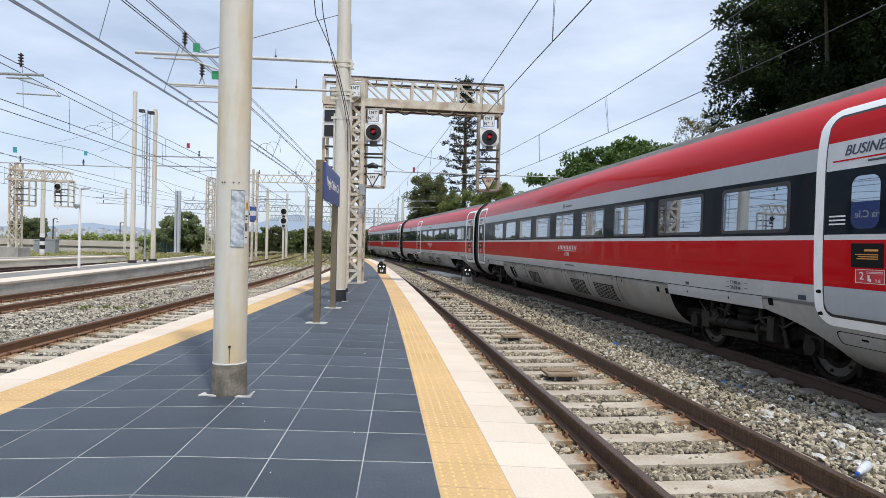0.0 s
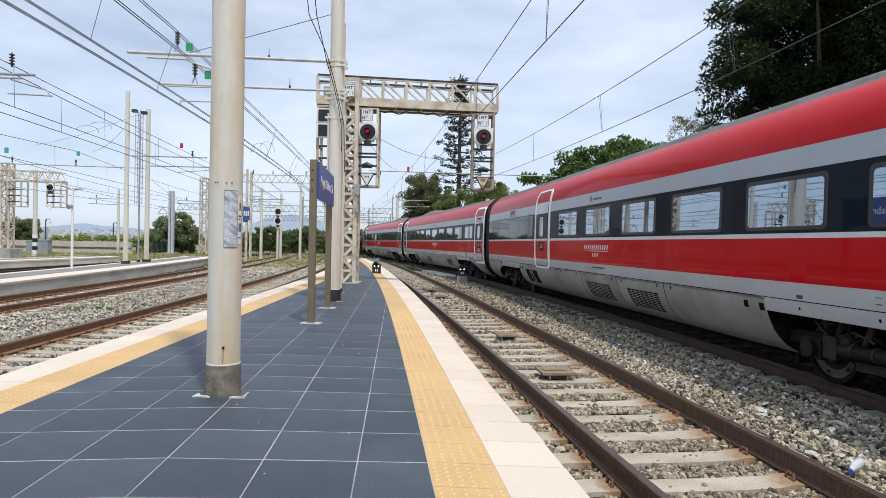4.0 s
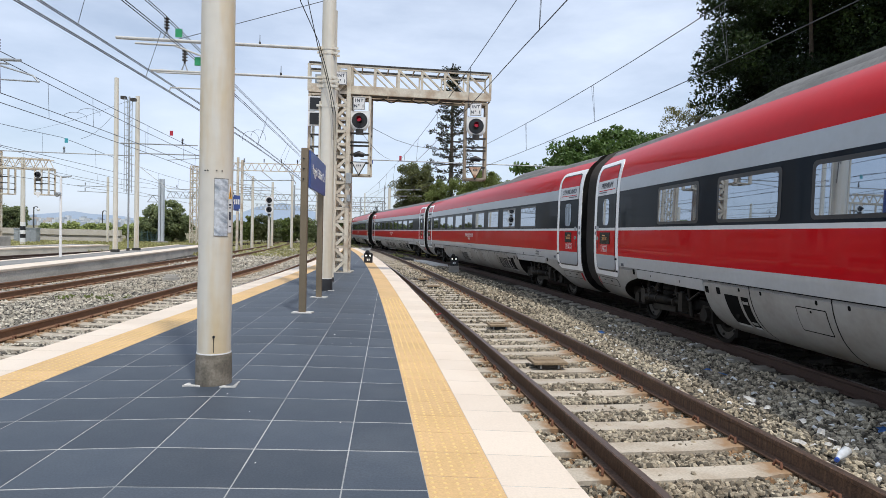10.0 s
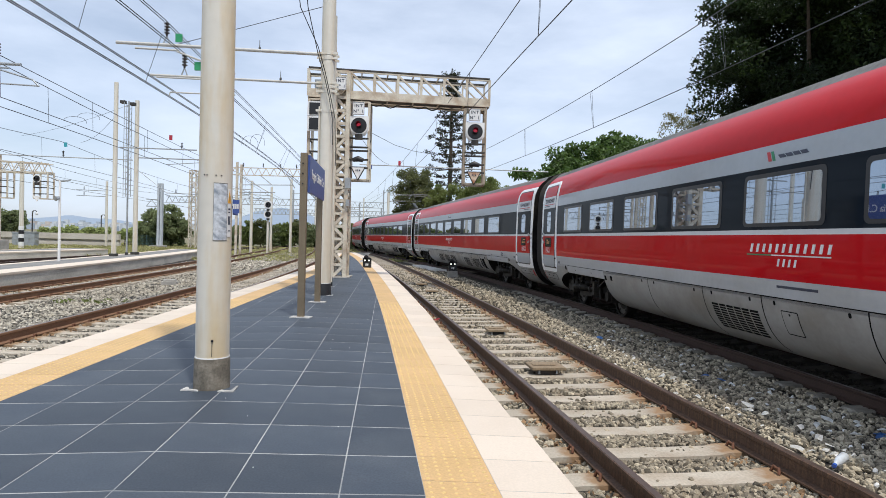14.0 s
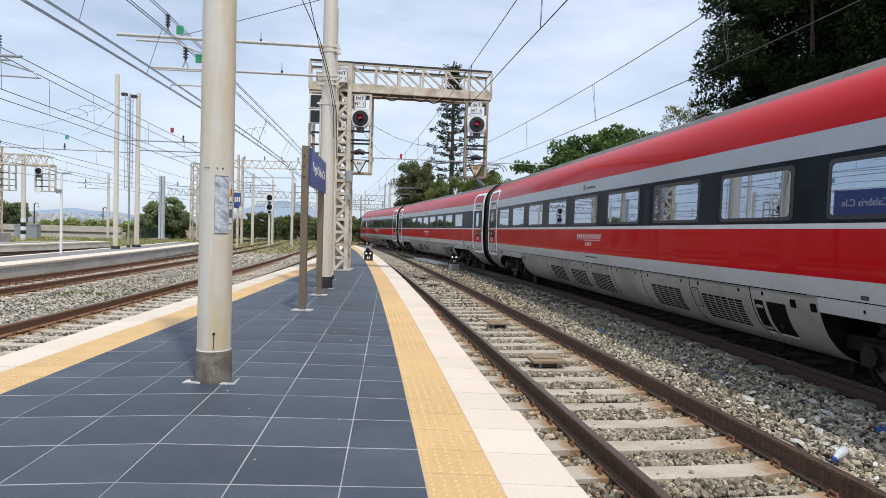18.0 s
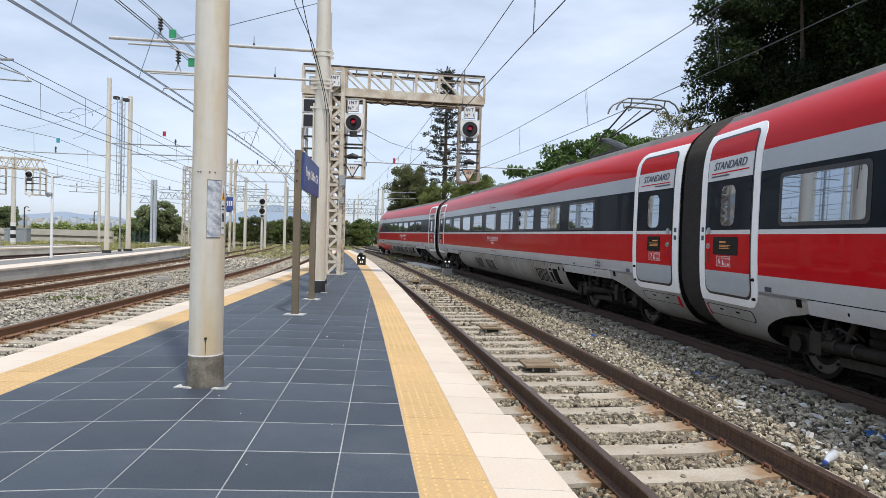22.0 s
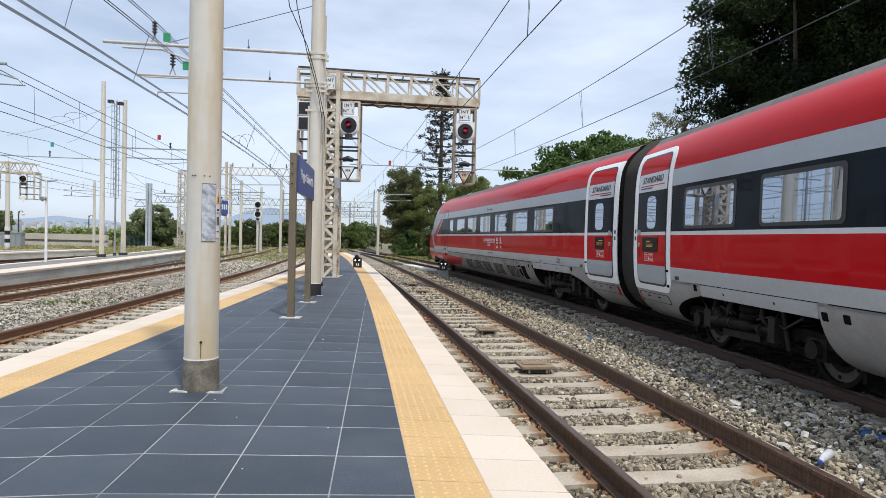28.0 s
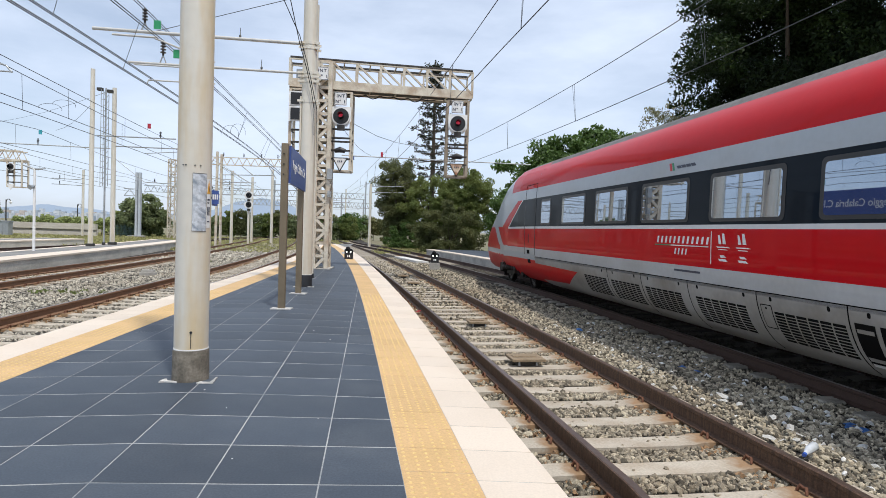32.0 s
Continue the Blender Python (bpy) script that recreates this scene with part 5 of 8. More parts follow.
    part("kick_panel", skin([(17.58, 1.09), (18.52, 1.09), (18.52, 1.265), (17.58, 1.265)], 0.005, 0.006), TSILL, d)
    for e in (17.545, 18.525):
        part("joint", skin([(e, 1.07), (e + 0.03, 1.07), (e + 0.03, 2.62), (e, 2.62)], 0.007, 0.006), BLACK, d)
        part("seam", skin([(e + 0.009, 2.62), (e + 0.021, 2.62), (e + 0.021, 3.02), (e + 0.009, 3.02)], 0.006, 0.006), SLOT, d)
    part("seam", skin([(17.565, 3.01), (18.545, 3.01), (18.545, 3.025), (17.565, 3.025)], 0.006, 0.006), SLOT, d)
    part("handle", skin(rounded(18.10, 18.18, 1.40, 1.66, 0.03, 3), 0.010, 0.006), GRIPRED, d, "dark recessed handle")
    for z in (1.10, 0.84):
        part("step_recess", skin(rounded(18.05, 18.30, z, z + 0.11, 0.01, 2), 0.008, 0.006), SLOT, d, "dark step recess")
    part("silver_line", skin([(18.555, 1.80), (20.4, 1.80), (20.4, 1.85), (18.555, 1.85)], 0.005, 0.006), TWHITE, c)
    for a, b in ((7.12, 8.17), (8.7, 9.83), (10.24, 11.37), (11.6, 12.76), (12.99, 14.12)):
        vent(c, a, b)
    air_slot(c, 6.32, 6.70)
    air_slot(c, 6.76, 7.00, True)
    part("seam", skin([(5.72, 1.036), (17.5, 1.036), (17.5, 1.048), (5.72, 1.048)], 0.002, 0.004), SLOT, c)
    panels(c, (7.06, 8.45, 10.0, 11.48, 12.88), ((8.2, 8.40),))
    logo_bars(c, 10.2)
    part("divider", bars_skin(9.38, 9.395, 1.32, 1.77, 0.004), WHITE_PRINT, c, "thin white divider line")
    for u in (9.1, 8.68):
        for k, (a, b, z0, z1) in enumerate(((-0.05, 0.02, 1.60, 1.74), (0.05, 0.11, 1.60, 1.72), (-0.14, 0.14, 1.55, 1.565), (-0.10, 0.10, 1.52, 1.53), (-0.09, 0.09, 1.37, 1.40), (-0.06, 0.06, 1.42, 1.45))):
            part("event_mark", skin([(u + a, z0), (u + b, z0), (u + b + 0.02, z1), (u + a + 0.05, z1)], 0.004, 0.005), WHITE_PRINT, c, "plain white event mark")
    CARS.append((c, j))
    return c


def train():
    car(0, run(2.48, 9, 2.01), ("BUSINESS", "BUSINESS"), vents=((8.08, 9.25), (9.83, 10.88), (13.85, 15.0)), pods=((2.0, 13.0, 0.08), (13.2, 16.6, 0.2), (16.8, 22.0, 0.08)),
        joints=(7.8, 9.55, 11.2, 13.3, 15.35, 16.78), doors=((15.38, 16.03),), slots=((17.14, 17.5, False), (16.86, 17.06, True)))
    c = car(1, run(2.45, 6, 2.06), ("BUSINESS", None), door_mid=15.05, vents=((8.6, 9.9), (10.8, 12.2)), pods=((2.0, 22.5, 0.08),), label="red and silver bistro coach with a long dark glass panel",
            joints=(8.3, 10.35, 12.5, 14.3, 17.02), slots=((17.3, 17.72, False), (17.05, 17.22, True), (16.44, 16.93, False)))
    part("bistro_glass", skin([(16.8, 1.88), (PITCH - 0.46, 1.88), (PITCH - 0.46, 2.60), (16.8, 2.60)], 0.005, 0.006), TDARK, c, "long dark bistro window")
    for u in (18.6, 20.1, 21.7):
        part("glass_joint", skin([(u, 1.90), (u + 0.012, 1.90), (u + 0.012, 2.53), (u, 2.53)], 0.0065, 0.003), BLACK, c)
    lettering("BISTRO'", 0.21, 19.5, 2.79, LETTER, c)
    part("red_line", bars_skin(19.0, 20.03, 2.675, 2.695, 0.005), TRED, c)
    part("red_line", bars_skin(19.0, 19.5, 2.64, 2.652, 0.005), TRED, c)
    for u, m, r in ((16.90, PICTO, 0.036), (16.795, PICTO, 0.034), (16.715, WHITE_PRINT, 0.014)):
        part("pictogram", skin(rounded(u - r, u + r, 1.67 - r, 1.67 + r, r * 0.5, 3), 0.004, 0.004), m, c, "small access plate on the red")
    car(2, run(2.38, 9, 2.045), ("PREMIUM", "PREMIUM"), vents=((6.96, 8.05), (12.7, 13.97)), pods=((1.5, 14.2, 0.08), (14.4, 19.7, 0.24), (19.9, 22.5, 0.08)), joints=(6.8, 8.3, 9.7, 11.2, 12.5, 14.2, 15.75, 17.3), doors=((10.1, 10.4), (15.86, 16.38)), slots=((17.37, 17.54, True), (17.61, 17.96, False)))
    car(3, run(3.8, 9, 2.03), ("STANDARD", "STANDARD"), vents=((6.9, 7.87), (13.1, 14.2)), pods=((3.8, 9.6, 0.24), (10, 22.5, 0.08)),
        joints=(6.77, 8.15, 9.49, 11.26, 12.97, 14.4, 16.3), doors=((7.93, 8.1), (10.09, 10.42), (12.32, 12.62)),
        slots=((6.12, 6.47, False), (6.54, 6.71, True)))
    car(4, run(4.0, 9, 2.03), ("STANDARD", "STANDARD"), vents=((7.0, 7.99), (8.63, 9.62), (11.46, 12.48), (12.85, 13.87), (14.43, 15.49)), pods=((2.0, 24.0, 0.10),), joints=(6.77, 8.28, 9.95, 11.29, 12.67, 14.13, 15.8), doors=((8.06, 8.24),),
        slots=((6.12, 6.47, False), (6.54, 6.71, True)))
    c = car(5, run(3.85, 9, 2.045), ("STANDARD", "STANDARD"), vents=((6.9, 7.87), (12.55, 13.66), (14.28, 15.4)), pods=((0.5, 4.9, 0.10), (6.9, 9.0, 0.2), (9.2, 22.5, 0.08)),
            joints=(6.77, 8.16, 9.83, 11.04, 12.29, 14.0, 15.7), doors=((7.93, 8.1),), slots=((6.12, 6.47, False), (6.54, 6.71, True)))
    pantograph(c)
    tail_car(6)
    for (ob, j), u in zip(CARS[:-1], (11.0, 11.5, 11.25, 12.5, 12.6, 12.5)):
        logo_bars(ob, u)


PANHEAD = mat("collector_alloy", (0.17, 0.168, 0.155), 0.45, metal=0.5, grain=20)


def pantograph(car):
    p = part("pantograph", mesh_of(pan_base(), "pantograph", DARKSTEEL), None, car, "raised dark pantograph")
    bm = bmesh.new()
    tube(bm, [(5.25, 0.0, 3.95), (5.5, 0.0, 4.03), (6.35, 0.0, 4.33), (6.6, 0.0, 4.38)], [0.07, 0.105, 0.09, 0.06], 12)
    tube(bm, [(6.6, -0.16, 4.38), (6.6, 0.16, 4.38)], 0.06, 10)
    part("lower_arm", bm, PANARM, p, "thick grey lower arm")
    bm = bmesh.new()
    tube(bm, [(5.0, 0.12, 3.90), (5.9, 0.12, 4.02), (6.65, 0.05, 4.28)], 0.018, 6)
    part("guide_rod", bm, DARKSTEEL, p, "thin guide rod")
    bm = bmesh.new()
    for s in (-1, 1):
        tube(bm, [(6.6, s * 0.10, 4.40), (4.62, s * 0.34, 4.83)], 0.022, 6)
    tube(bm, [(6.5, 0.0, 4.34), (4.62, 0.0, 4.79)], 0.014, 6)
    part("upper_arm", bm, DARKSTEEL, p, "upper arm of thin tubes")
    for u in (4.25, 4.68):
        bm = bmesh.new()
        tube(bm, [(u, y, z) for y, z in ((-0.80, 4.68), (-0.76, 4.78), (-0.68, 4.89), (-0.52, 4.97), (0, 4.985), (0.52, 4.97), (0.68, 4.89), (0.76, 4.78), (0.80, 4.68))], 0.020, 6)
        part("collector_bow", bm, PANHEAD, p, "pale curved collector bow")
    bm = bmesh.new()
    for y in (-0.42, 0.42):
        tube(bm, [(4.25, y, 4.96), (4.30, y, 4.82), (4.62, y, 4.82), (4.68, y, 4.96)], 0.017, 6)
    tube(bm, [(4.46, -0.46, 4.82), (4.46, 0.46, 4.82)], 0.024, 6)
    for y in (-0.3, 0.3):
        tube(bm, [(4.62, y, 4.83), (4.52, y * 1.2, 4.74), (4.40, y, 4.80)], 0.012, 5)
    part("head_frame", bm, PANHEAD, p, "spring frame of the collector head")


PANARM = mat("pantograph_arm_grey", (0.11, 0.115, 0.11), 0.5, metal=0.3, grain=20)


def pan_base():
    bm = bmesh.new()
    for u in (4.95, 6.2):
        for y in (-0.42, 0.42):
            tube(bm, [(u, y, 3.70), (u, y, 3.74), (u, y, 3.80), (u, y, 3.86)], [0.05, 0.09, 0.09, 0.05], 8)
    for y in (-0.42, 0.42):
        bar(bm, (4.85, y, 3.88), (6.3, y, 3.88), 0.045)
    bar(bm, (5.25, -0.42, 3.90), (5.25, 0.42, 3.90), 0.09)
    bar(bm, (6.2, -0.42, 3.88), (6.2, 0.42, 3.88), 0.05)
    tube(bm, [(6.7, 0.25, 3.80), (6.8, 0.3, 3.98), (6.62, 0.1, 4.30)], 0.02, 6)
    for u in (7.55, 7.75):
        tube(bm, [(u, 0.45, 3.70), (u, 0.45, 3.76), (u, 0.45, 3.82), (u, 0.45, 3.90)], [0.06, 0.11, 0.06, 0.09], 12)
    return bm


train()


def motions():
    """The cars roll along their curved track, slowing; the wheels turn with the way made."""
    times = [0.5 * k for k in range(65)]
    for c, j in CARS:
        walk(c, [(t, car_pose(j, t)) for t in times])
    steps = [k / 15 for k in range(481)]
    for w, x, j in WHEELSETS:
        walk(w, [(t, Matrix.Translation((x, 0, 0.445)) @ Matrix.Rotation(-travelled(t) / 0.445, 4, "Y")) for t in steps])

# ---- posts, signals, overhead line ----


def round_post(x, y, r0, r1, h, label, base_h, base_mat, plate=True, paint=None):
    z = top(x, y)
    p = thing("catenary_post", (x, y, z), label, "post", "posts on the platform")
    bm = bmesh.new()
    tube(bm, [(0, 0, base_h), (0, 0, h * 0.5), (0, 0, h)], [r0, (r0 + r1) / 2, r1], 28)
    part("shaft", bm, paint or POST, p, "cream painted steel shaft")
    bm = bmesh.new()
    tube(bm, [(0, 0, -0.02), (0, 0, base_h - 0.01), (0, 0, base_h + 0.012)], [r0 + 0.012, r0 + 0.008, r0 + 0.002], 28)
    part("base", bm, base_mat, p, "dark painted foot")
    bm = bmesh.new()
    tube(bm, [(0, 0, base_h + 0.006), (0, 0, base_h + 0.016)], [r0 + 0.004, r0 + 0.003], 28)
    part("paint_line", bm, WHITE, p)
    if plate:
        bm = bmesh.new()
        prism(bm, [(0.11, -0.175), (0.16, -0.18), (0.25, -0.17), (0.23, 0.03), (0.215, 0.02), (0.215, -0.135), (0.16, -0.14), (0.13, -0.12)], -0.03, 0.010)
        part("mortar_patch", bm, MORTAR, p, "chipped pale mortar round the foot")
        bm = bmesh.new()
        prism(bm, [(-0.10, -0.160), (-0.06, -0.165), (-0.08, -0.12), (-0.16, -0.11), (-0.19, -0.05), (-0.21, -0.05), (-0.22, -0.15), (-0.17, -0.14)], -0.03, 0.008)
        part("mortar_patch", bm, MORTAR, p, "chipped pale mortar round the foot")
    return p


GREYEDGE = mat("dirty_edge", (0.16, 0.16, 0.15), 0.8)
p1 = round_post(-1.92, 5.54, 0.146, 0.138, 8.6, "thick cream round post with a dark tarred foot on the tiles", 0.27, POSTBASE, paint=POSTWORN)


def wrap(r, a0, a1, z0, z1, mi=0, bm=None, out=0.004, n=10):
    bm = bm or bmesh.new()
    lo = [bm.verts.new(((r + out) * math.cos(radians(a0 + (a1 - a0) * k / n)), (r + out) * math.sin(radians(a0 + (a1 - a0) * k / n)), z0)) for k in range(n + 1)]
    hi = [bm.verts.new((v.co.x, v.co.y, z1)) for v in lo]
    for k in range(n):
        bm.faces.new((lo[k], lo[k + 1], hi[k + 1], hi[k])).material_index = mi
    return bm


fs = part("sticker", wrap(0.144, -76, -29, 1.33, 1.83), FOIL, p1, "worn metallic sticker with slanting scratches")
for a, b, z0, z1 in ((-77, -76, 1.325, 1.835), (-29, -28.2, 1.325, 1.835), (-76, -29, 1.325, 1.331), (-76, -29, 1.829, 1.835)):
    part("sticker_edge", wrap(0.144, a, b, z0, z1, out=0.005), GREYEDGE, fs, "dark dirty sticker edge")
part("label_strip", wrap(0.144, -27, -8, 1.36, 1.79), WHITE, p1, "white printed label strip")
bm = wrap(0.144, -26.5, -8.5, 1.66, 1.78, out=0.006)
for v in bm.verts:
    f = (v.co.z - 1.66) / 0.12
    a = math.atan2(v.co.y, v.co.x)
    a = radians(-17.5) + (a - radians(-17.5)) * (1 - 0.95 * f)
    r = math.hypot(v.co.x, v.co.y)
    v.co.x, v.co.y = r * math.cos(a), r * math.sin(a)
part("warning_mark", bm, AMBER, p1, "yellow warning triangle")
part("warning_bolt", wrap(0.144, -19, -16, 1.675, 1.725, out=0.008), LETTER, p1, "black bolt on the triangle")
for z0, z1, a, b in ((1.47, 1.545, -24, -19), (1.47, 1.545, -17.5, -12), (1.60, 1.615, -24, -12), (1.575, 1.585, -24, -15), (1.41, 1.42, -24, -12)):
    part("label_print", wrap(0.144, a, b, z0, z1, out=0.006), LETTER, p1)
bm = bmesh.new()
box(bm, 0.150, 0.154, 0.02, 0.16, 1.56, 1.70)
bar(bm, (0.13, 0.05, 1.63), (0.152, 0.05, 1.63), 0.02)
box(bm, 0.15, 0.21, 0.015, 0.02, 1.575, 1.695)
bp = part("blue_plate", bm, BLUE, p1, "small blue plate on the post")
bm = bmesh.new()
for k in range(3):
    box(bm, 0.156 + 0.018 * k, 0.168 + 0.018 * k, 0.0125, 0.0145, 1.615, 1.66)
part("plate_print", bm, WHITE, bp)["kind"] = "stuff"
bm = bmesh.new()
bmesh.ops.create_cone(bm, cap_ends=True, segments=12, radius1=0.011, radius2=0.011, depth=0.01, matrix=Matrix.Translation((0.045, -0.142, 0.44)) @ Matrix.Rotation(math.pi / 2, 4, "X"))
box(bm, 0.0435, 0.0475, -0.1465, -0.143, 0.30, 0.44)
part("drain_hole", bm, BLACK, p1, "dark drain hole with a run-off streak")
bm = bmesh.new()
for a in (-100, -70, -52, -110):
    bmesh.ops.create_cone(bm, cap_ends=True, segments=8, radius1=0.006, radius2=0.006, depth=0.012, matrix=Matrix.Translation((0.144 * math.cos(radians(a)), 0.144 * math.sin(radians(a)), 1.90)) @ Matrix.Rotation(math.pi / 2, 4, "X") @ Matrix.Rotation(radians(a + 90), 4, "Y"))
part("rivets", bm, BLACK, p1)["kind"] = "stuff"

p2 = round_post(-2.45, 14.40, 0.175, 0.150, 9.6, "tall cream round post with a black foot carrying wire arms", 0.27, BLACKBASE)
round_post(-2.79, 16.85, 0.165, 0.145, 7.4, "cream round post with a black foot behind another post", 0.25, BLACKBASE)
for z in (5.63, 5.52, 4.95, 4.86, 4.75, 4.3):
    bm = bmesh.new()
    tube(bm, [(0, 0, z - 0.035), (0, 0, z + 0.035)], 0.172, 20)
    for s in (-1, 1):
        bar(bm, (-0.24, s * 0.12, z), (0.24, s * 0.12, z), 0.03, 0.05)
    part("clamp", bm, POST, p2, "steel clamp round the post")
bm = bmesh.new()
for k, (a, r) in enumerate(((20, 0.022), (38, 0.018), (-150, 0.02))):
    x, y = 0.19 * math.cos(radians(a)), 0.19 * math.sin(radians(a))
    tube(bm, [(x, y, 0.3), (x, y, 4.4)], r, 8)
part("conduit", bm, POST, p2, "cable conduits strapped to the post")


def insulator(parent, x, y, z, h=0.34):
    bm = bmesh.new()
    prof = [(0.0, 0.02)]
    for k in range(4):
        zz = 0.06 + k * 0.07
        prof += [(zz, 0.025), (zz + 0.012, 0.065), (zz + 0.03, 0.06), (zz + 0.04, 0.025)]
    prof.append((h, 0.02))
    tube(bm, [(x, y, z + a) for a, r in prof], [r for a, r in prof], 12)
    part("insulator", bm, INSUL, parent, "dark ribbed insulator")


def tag(parent, x, y, z, m, w=0.075, h=0.19):
    bm = bmesh.new()
    box(bm, x - w, x + w, y - 0.02, y + 0.02, z - h / 2, z + h / 2)
    part("tag", bm, m, parent, "small coloured plate on the wire")


PALEARM = mat("pale_galvanised_steel", (0.60, 0.60, 0.575), 0.5, metal=0.1, spot=(0.46, 0.45, 0.42), spot_scale=4, spot_amount=0.6, grain=20, grain_amount=0.06)


def arm_set(label, parts):
    a = thing("wire_arm", (0, 0, 0), label, "wire arm", "overhead line arms")
    for p, q, r, mt in parts:
        bm = bmesh.new()
        tube(bm, [p, q], r, 8)
        part("tube", bm, mt, a, "steel arm tube")
    return a


Y2 = 14.40
arm = arm_set("grey steel arms with insulators held out from the post", [
    ((-7.36, Y2, 5.76), (-2.45, Y2, 5.63), 0.040, PALEARM), ((-6.9, Y2 - 0.04, 5.63), (-5.9, Y2 - 0.04, 5.60), 0.025, PALEARM), ((-5.95, Y2 - 0.04, 5.58), (-4.6, Y2 - 0.04, 5.10), 0.022, PALEARM),
    ((-6.56, Y2, 5.03), (-2.45, Y2, 4.95), 0.030, PALEARM), ((-6.4, Y2 - 0.05, 4.97), (-5.2, Y2 - 0.05, 4.95), 0.018, PALEARM), ((-6.10, Y2, 4.64), (-4.6, Y2, 4.62), 0.018, PALEARM), ((-6.10, Y2, 4.64), (-6.12, Y2, 4.56), 0.012, PALEARM),
    ((-6.30, Y2, 5.06), (-6.30, Y2, 4.98), 0.012, PALEARM), ((-6.0, Y2, 5.74), (-2.6, Y2, 6.74), 0.008, WIRE)])
insulator(arm, -6.20, Y2, 5.93)
insulator(arm, -5.78, Y2, 5.20)
for x, z0, z1 in ((-6.20, 5.72, 5.95), (-5.78, 4.98, 5.22)):
    bm = bmesh.new()
    bar(bm, (x - 0.09, Y2, z0), (x, Y2, z1), 0.022)
    bar(bm, (x + 0.09, Y2, z0), (x, Y2, z1), 0.022)
    part("bracket", bm, GALV, arm, "forked insulator bracket")
tag(arm, -5.92, Y2, 5.90, GREEN)
tag(arm, -5.47, Y2, 5.26, GREEN)
for x in (-4.05, -3.55):
    bm = bmesh.new()
    tube(bm, [(x, Y2, 5.68 if x < -4 else 4.98), (x, Y2, 5.75 if x < -4 else 5.05), (x, Y2, 5.765 if x < -4 else 5.065), (x, Y2, 5.92 if x < -4 else 5.22)], [0.026, 0.026, 0.009, 0.006], 8)
    part("spike", bm, BLACK, arm, "small dark spike")

# station sign
sg = thing("station_sign", (0, 0, 0), "blue station name board between two bronze steel posts", "sign")
sx = lambda y: spine(y)  # noqa: E731
for y in (10.36, 12.78):
    bm = bmesh.new()
    x = sx(y)
    box(bm, x - 0.059, x + 0.059, y - 0.04, y + 0.04, 0.0, 2.78)
    bmesh.ops.bevel(bm, geom=bm.edges[:], offset=0.008, segments=1, affect="EDGES")
    po = part("sign_post", bm, BRONZE, sg, "bronze coloured steel post")
    bm = bmesh.new()
    prism(bm, [(x - 0.17, y - 0.10), (x + 0.16, y - 0.115), (x + 0.18, y + 0.09), (x - 0.15, y + 0.11)], -0.02, 0.014)
    part("foot_plate", bm, MORTAR, po, "pale mortar foot plate")
    for z in (2.60, 2.43, 2.26):
        bm = bmesh.new()
        bmesh.ops.create_cone(bm, cap_ends=True, segments=10, radius1=0.014, radius2=0.012, depth=0.02, matrix=Matrix.Translation((x - 0.01, y - 0.048, z)) @ Matrix.Rotation(math.pi / 2, 4, "X"))
        part("bolt", bm, BLACK, po, "dark bolt head")
a, b = Vector((sx(10.4) + 0.056, 10.41, 0)), Vector((sx(12.80) + 0.056, 12.80, 0))
for off, face in ((0.02, 1),):
    bm = bmesh.new()
    d = (b - a).normalized()
    nrm = Vector((d.y, -d.x, 0))
    q0, q1 = a + nrm * off, b + nrm * off
    vs = [bm.verts.new(p + nrm * t + Vector((0, 0, z))) for t in (-0.018, 0.018) for p, z in ((q0, 2.12), (q1, 2.12), (q1, 2.75), (q0, 2.75))]
    for q in ((3, 2, 1, 0), (4, 5, 6, 7), (0, 1, 5, 4), (1, 2, 6, 5), (2, 3, 7, 6), (3, 0, 4, 7)):
        bm.faces.new([vs[i] for i in q])
    bmesh.ops.recalc_face_normals(bm, faces=bm.faces)
    bd = part("board", bm, BLUE, sg, "blue enamelled name board")
    me = text_mesh("Reggio Calabria C.le", 0.235, WHITE, 0.002)
    ob = part("lettering", me, None, bd)
    mid = (q0 + q1) / 2 + nrm * face * 0.0215 + Vector((0, 0, 2.45))
    ob.matrix_basis = Matrix.Translation(mid) @ Matrix.Rotation(math.atan2(d.y, d.x) + (0 if face > 0 else math.pi), 4, "Z") @ Matrix.Rotation(math.pi / 2, 4, "X")


def lattice(bm, x, y, w, d, z0, z1, step=0.5, leg=0.07, br=0.035):
    """A square lattice mast of angle legs and zigzag braces."""
    cs = [(x - w / 2, y - d / 2), (x + w / 2, y - d / 2), (x + w / 2, y + d / 2), (x - w / 2, y + d / 2)]
    for cx, cy in cs:
        bar(bm, (cx, cy, z0), (cx, cy, z1), leg)
    n = max(1, int((z1 - z0) / step))
    for i in range(n):
        a, b = z0 + (z1 - z0) * i / n, z0 + (z1 - z0) * (i + 1) / n
        for k in range(4):
            p, q = cs[k], cs[(k + 1) % 4]
            if i % 2:
                p, q = q, p
            bar(bm, (*p, a), (*q, b), br)
            bar(bm, (*cs[k], b), (*cs[(k + 1) % 4], b), br)


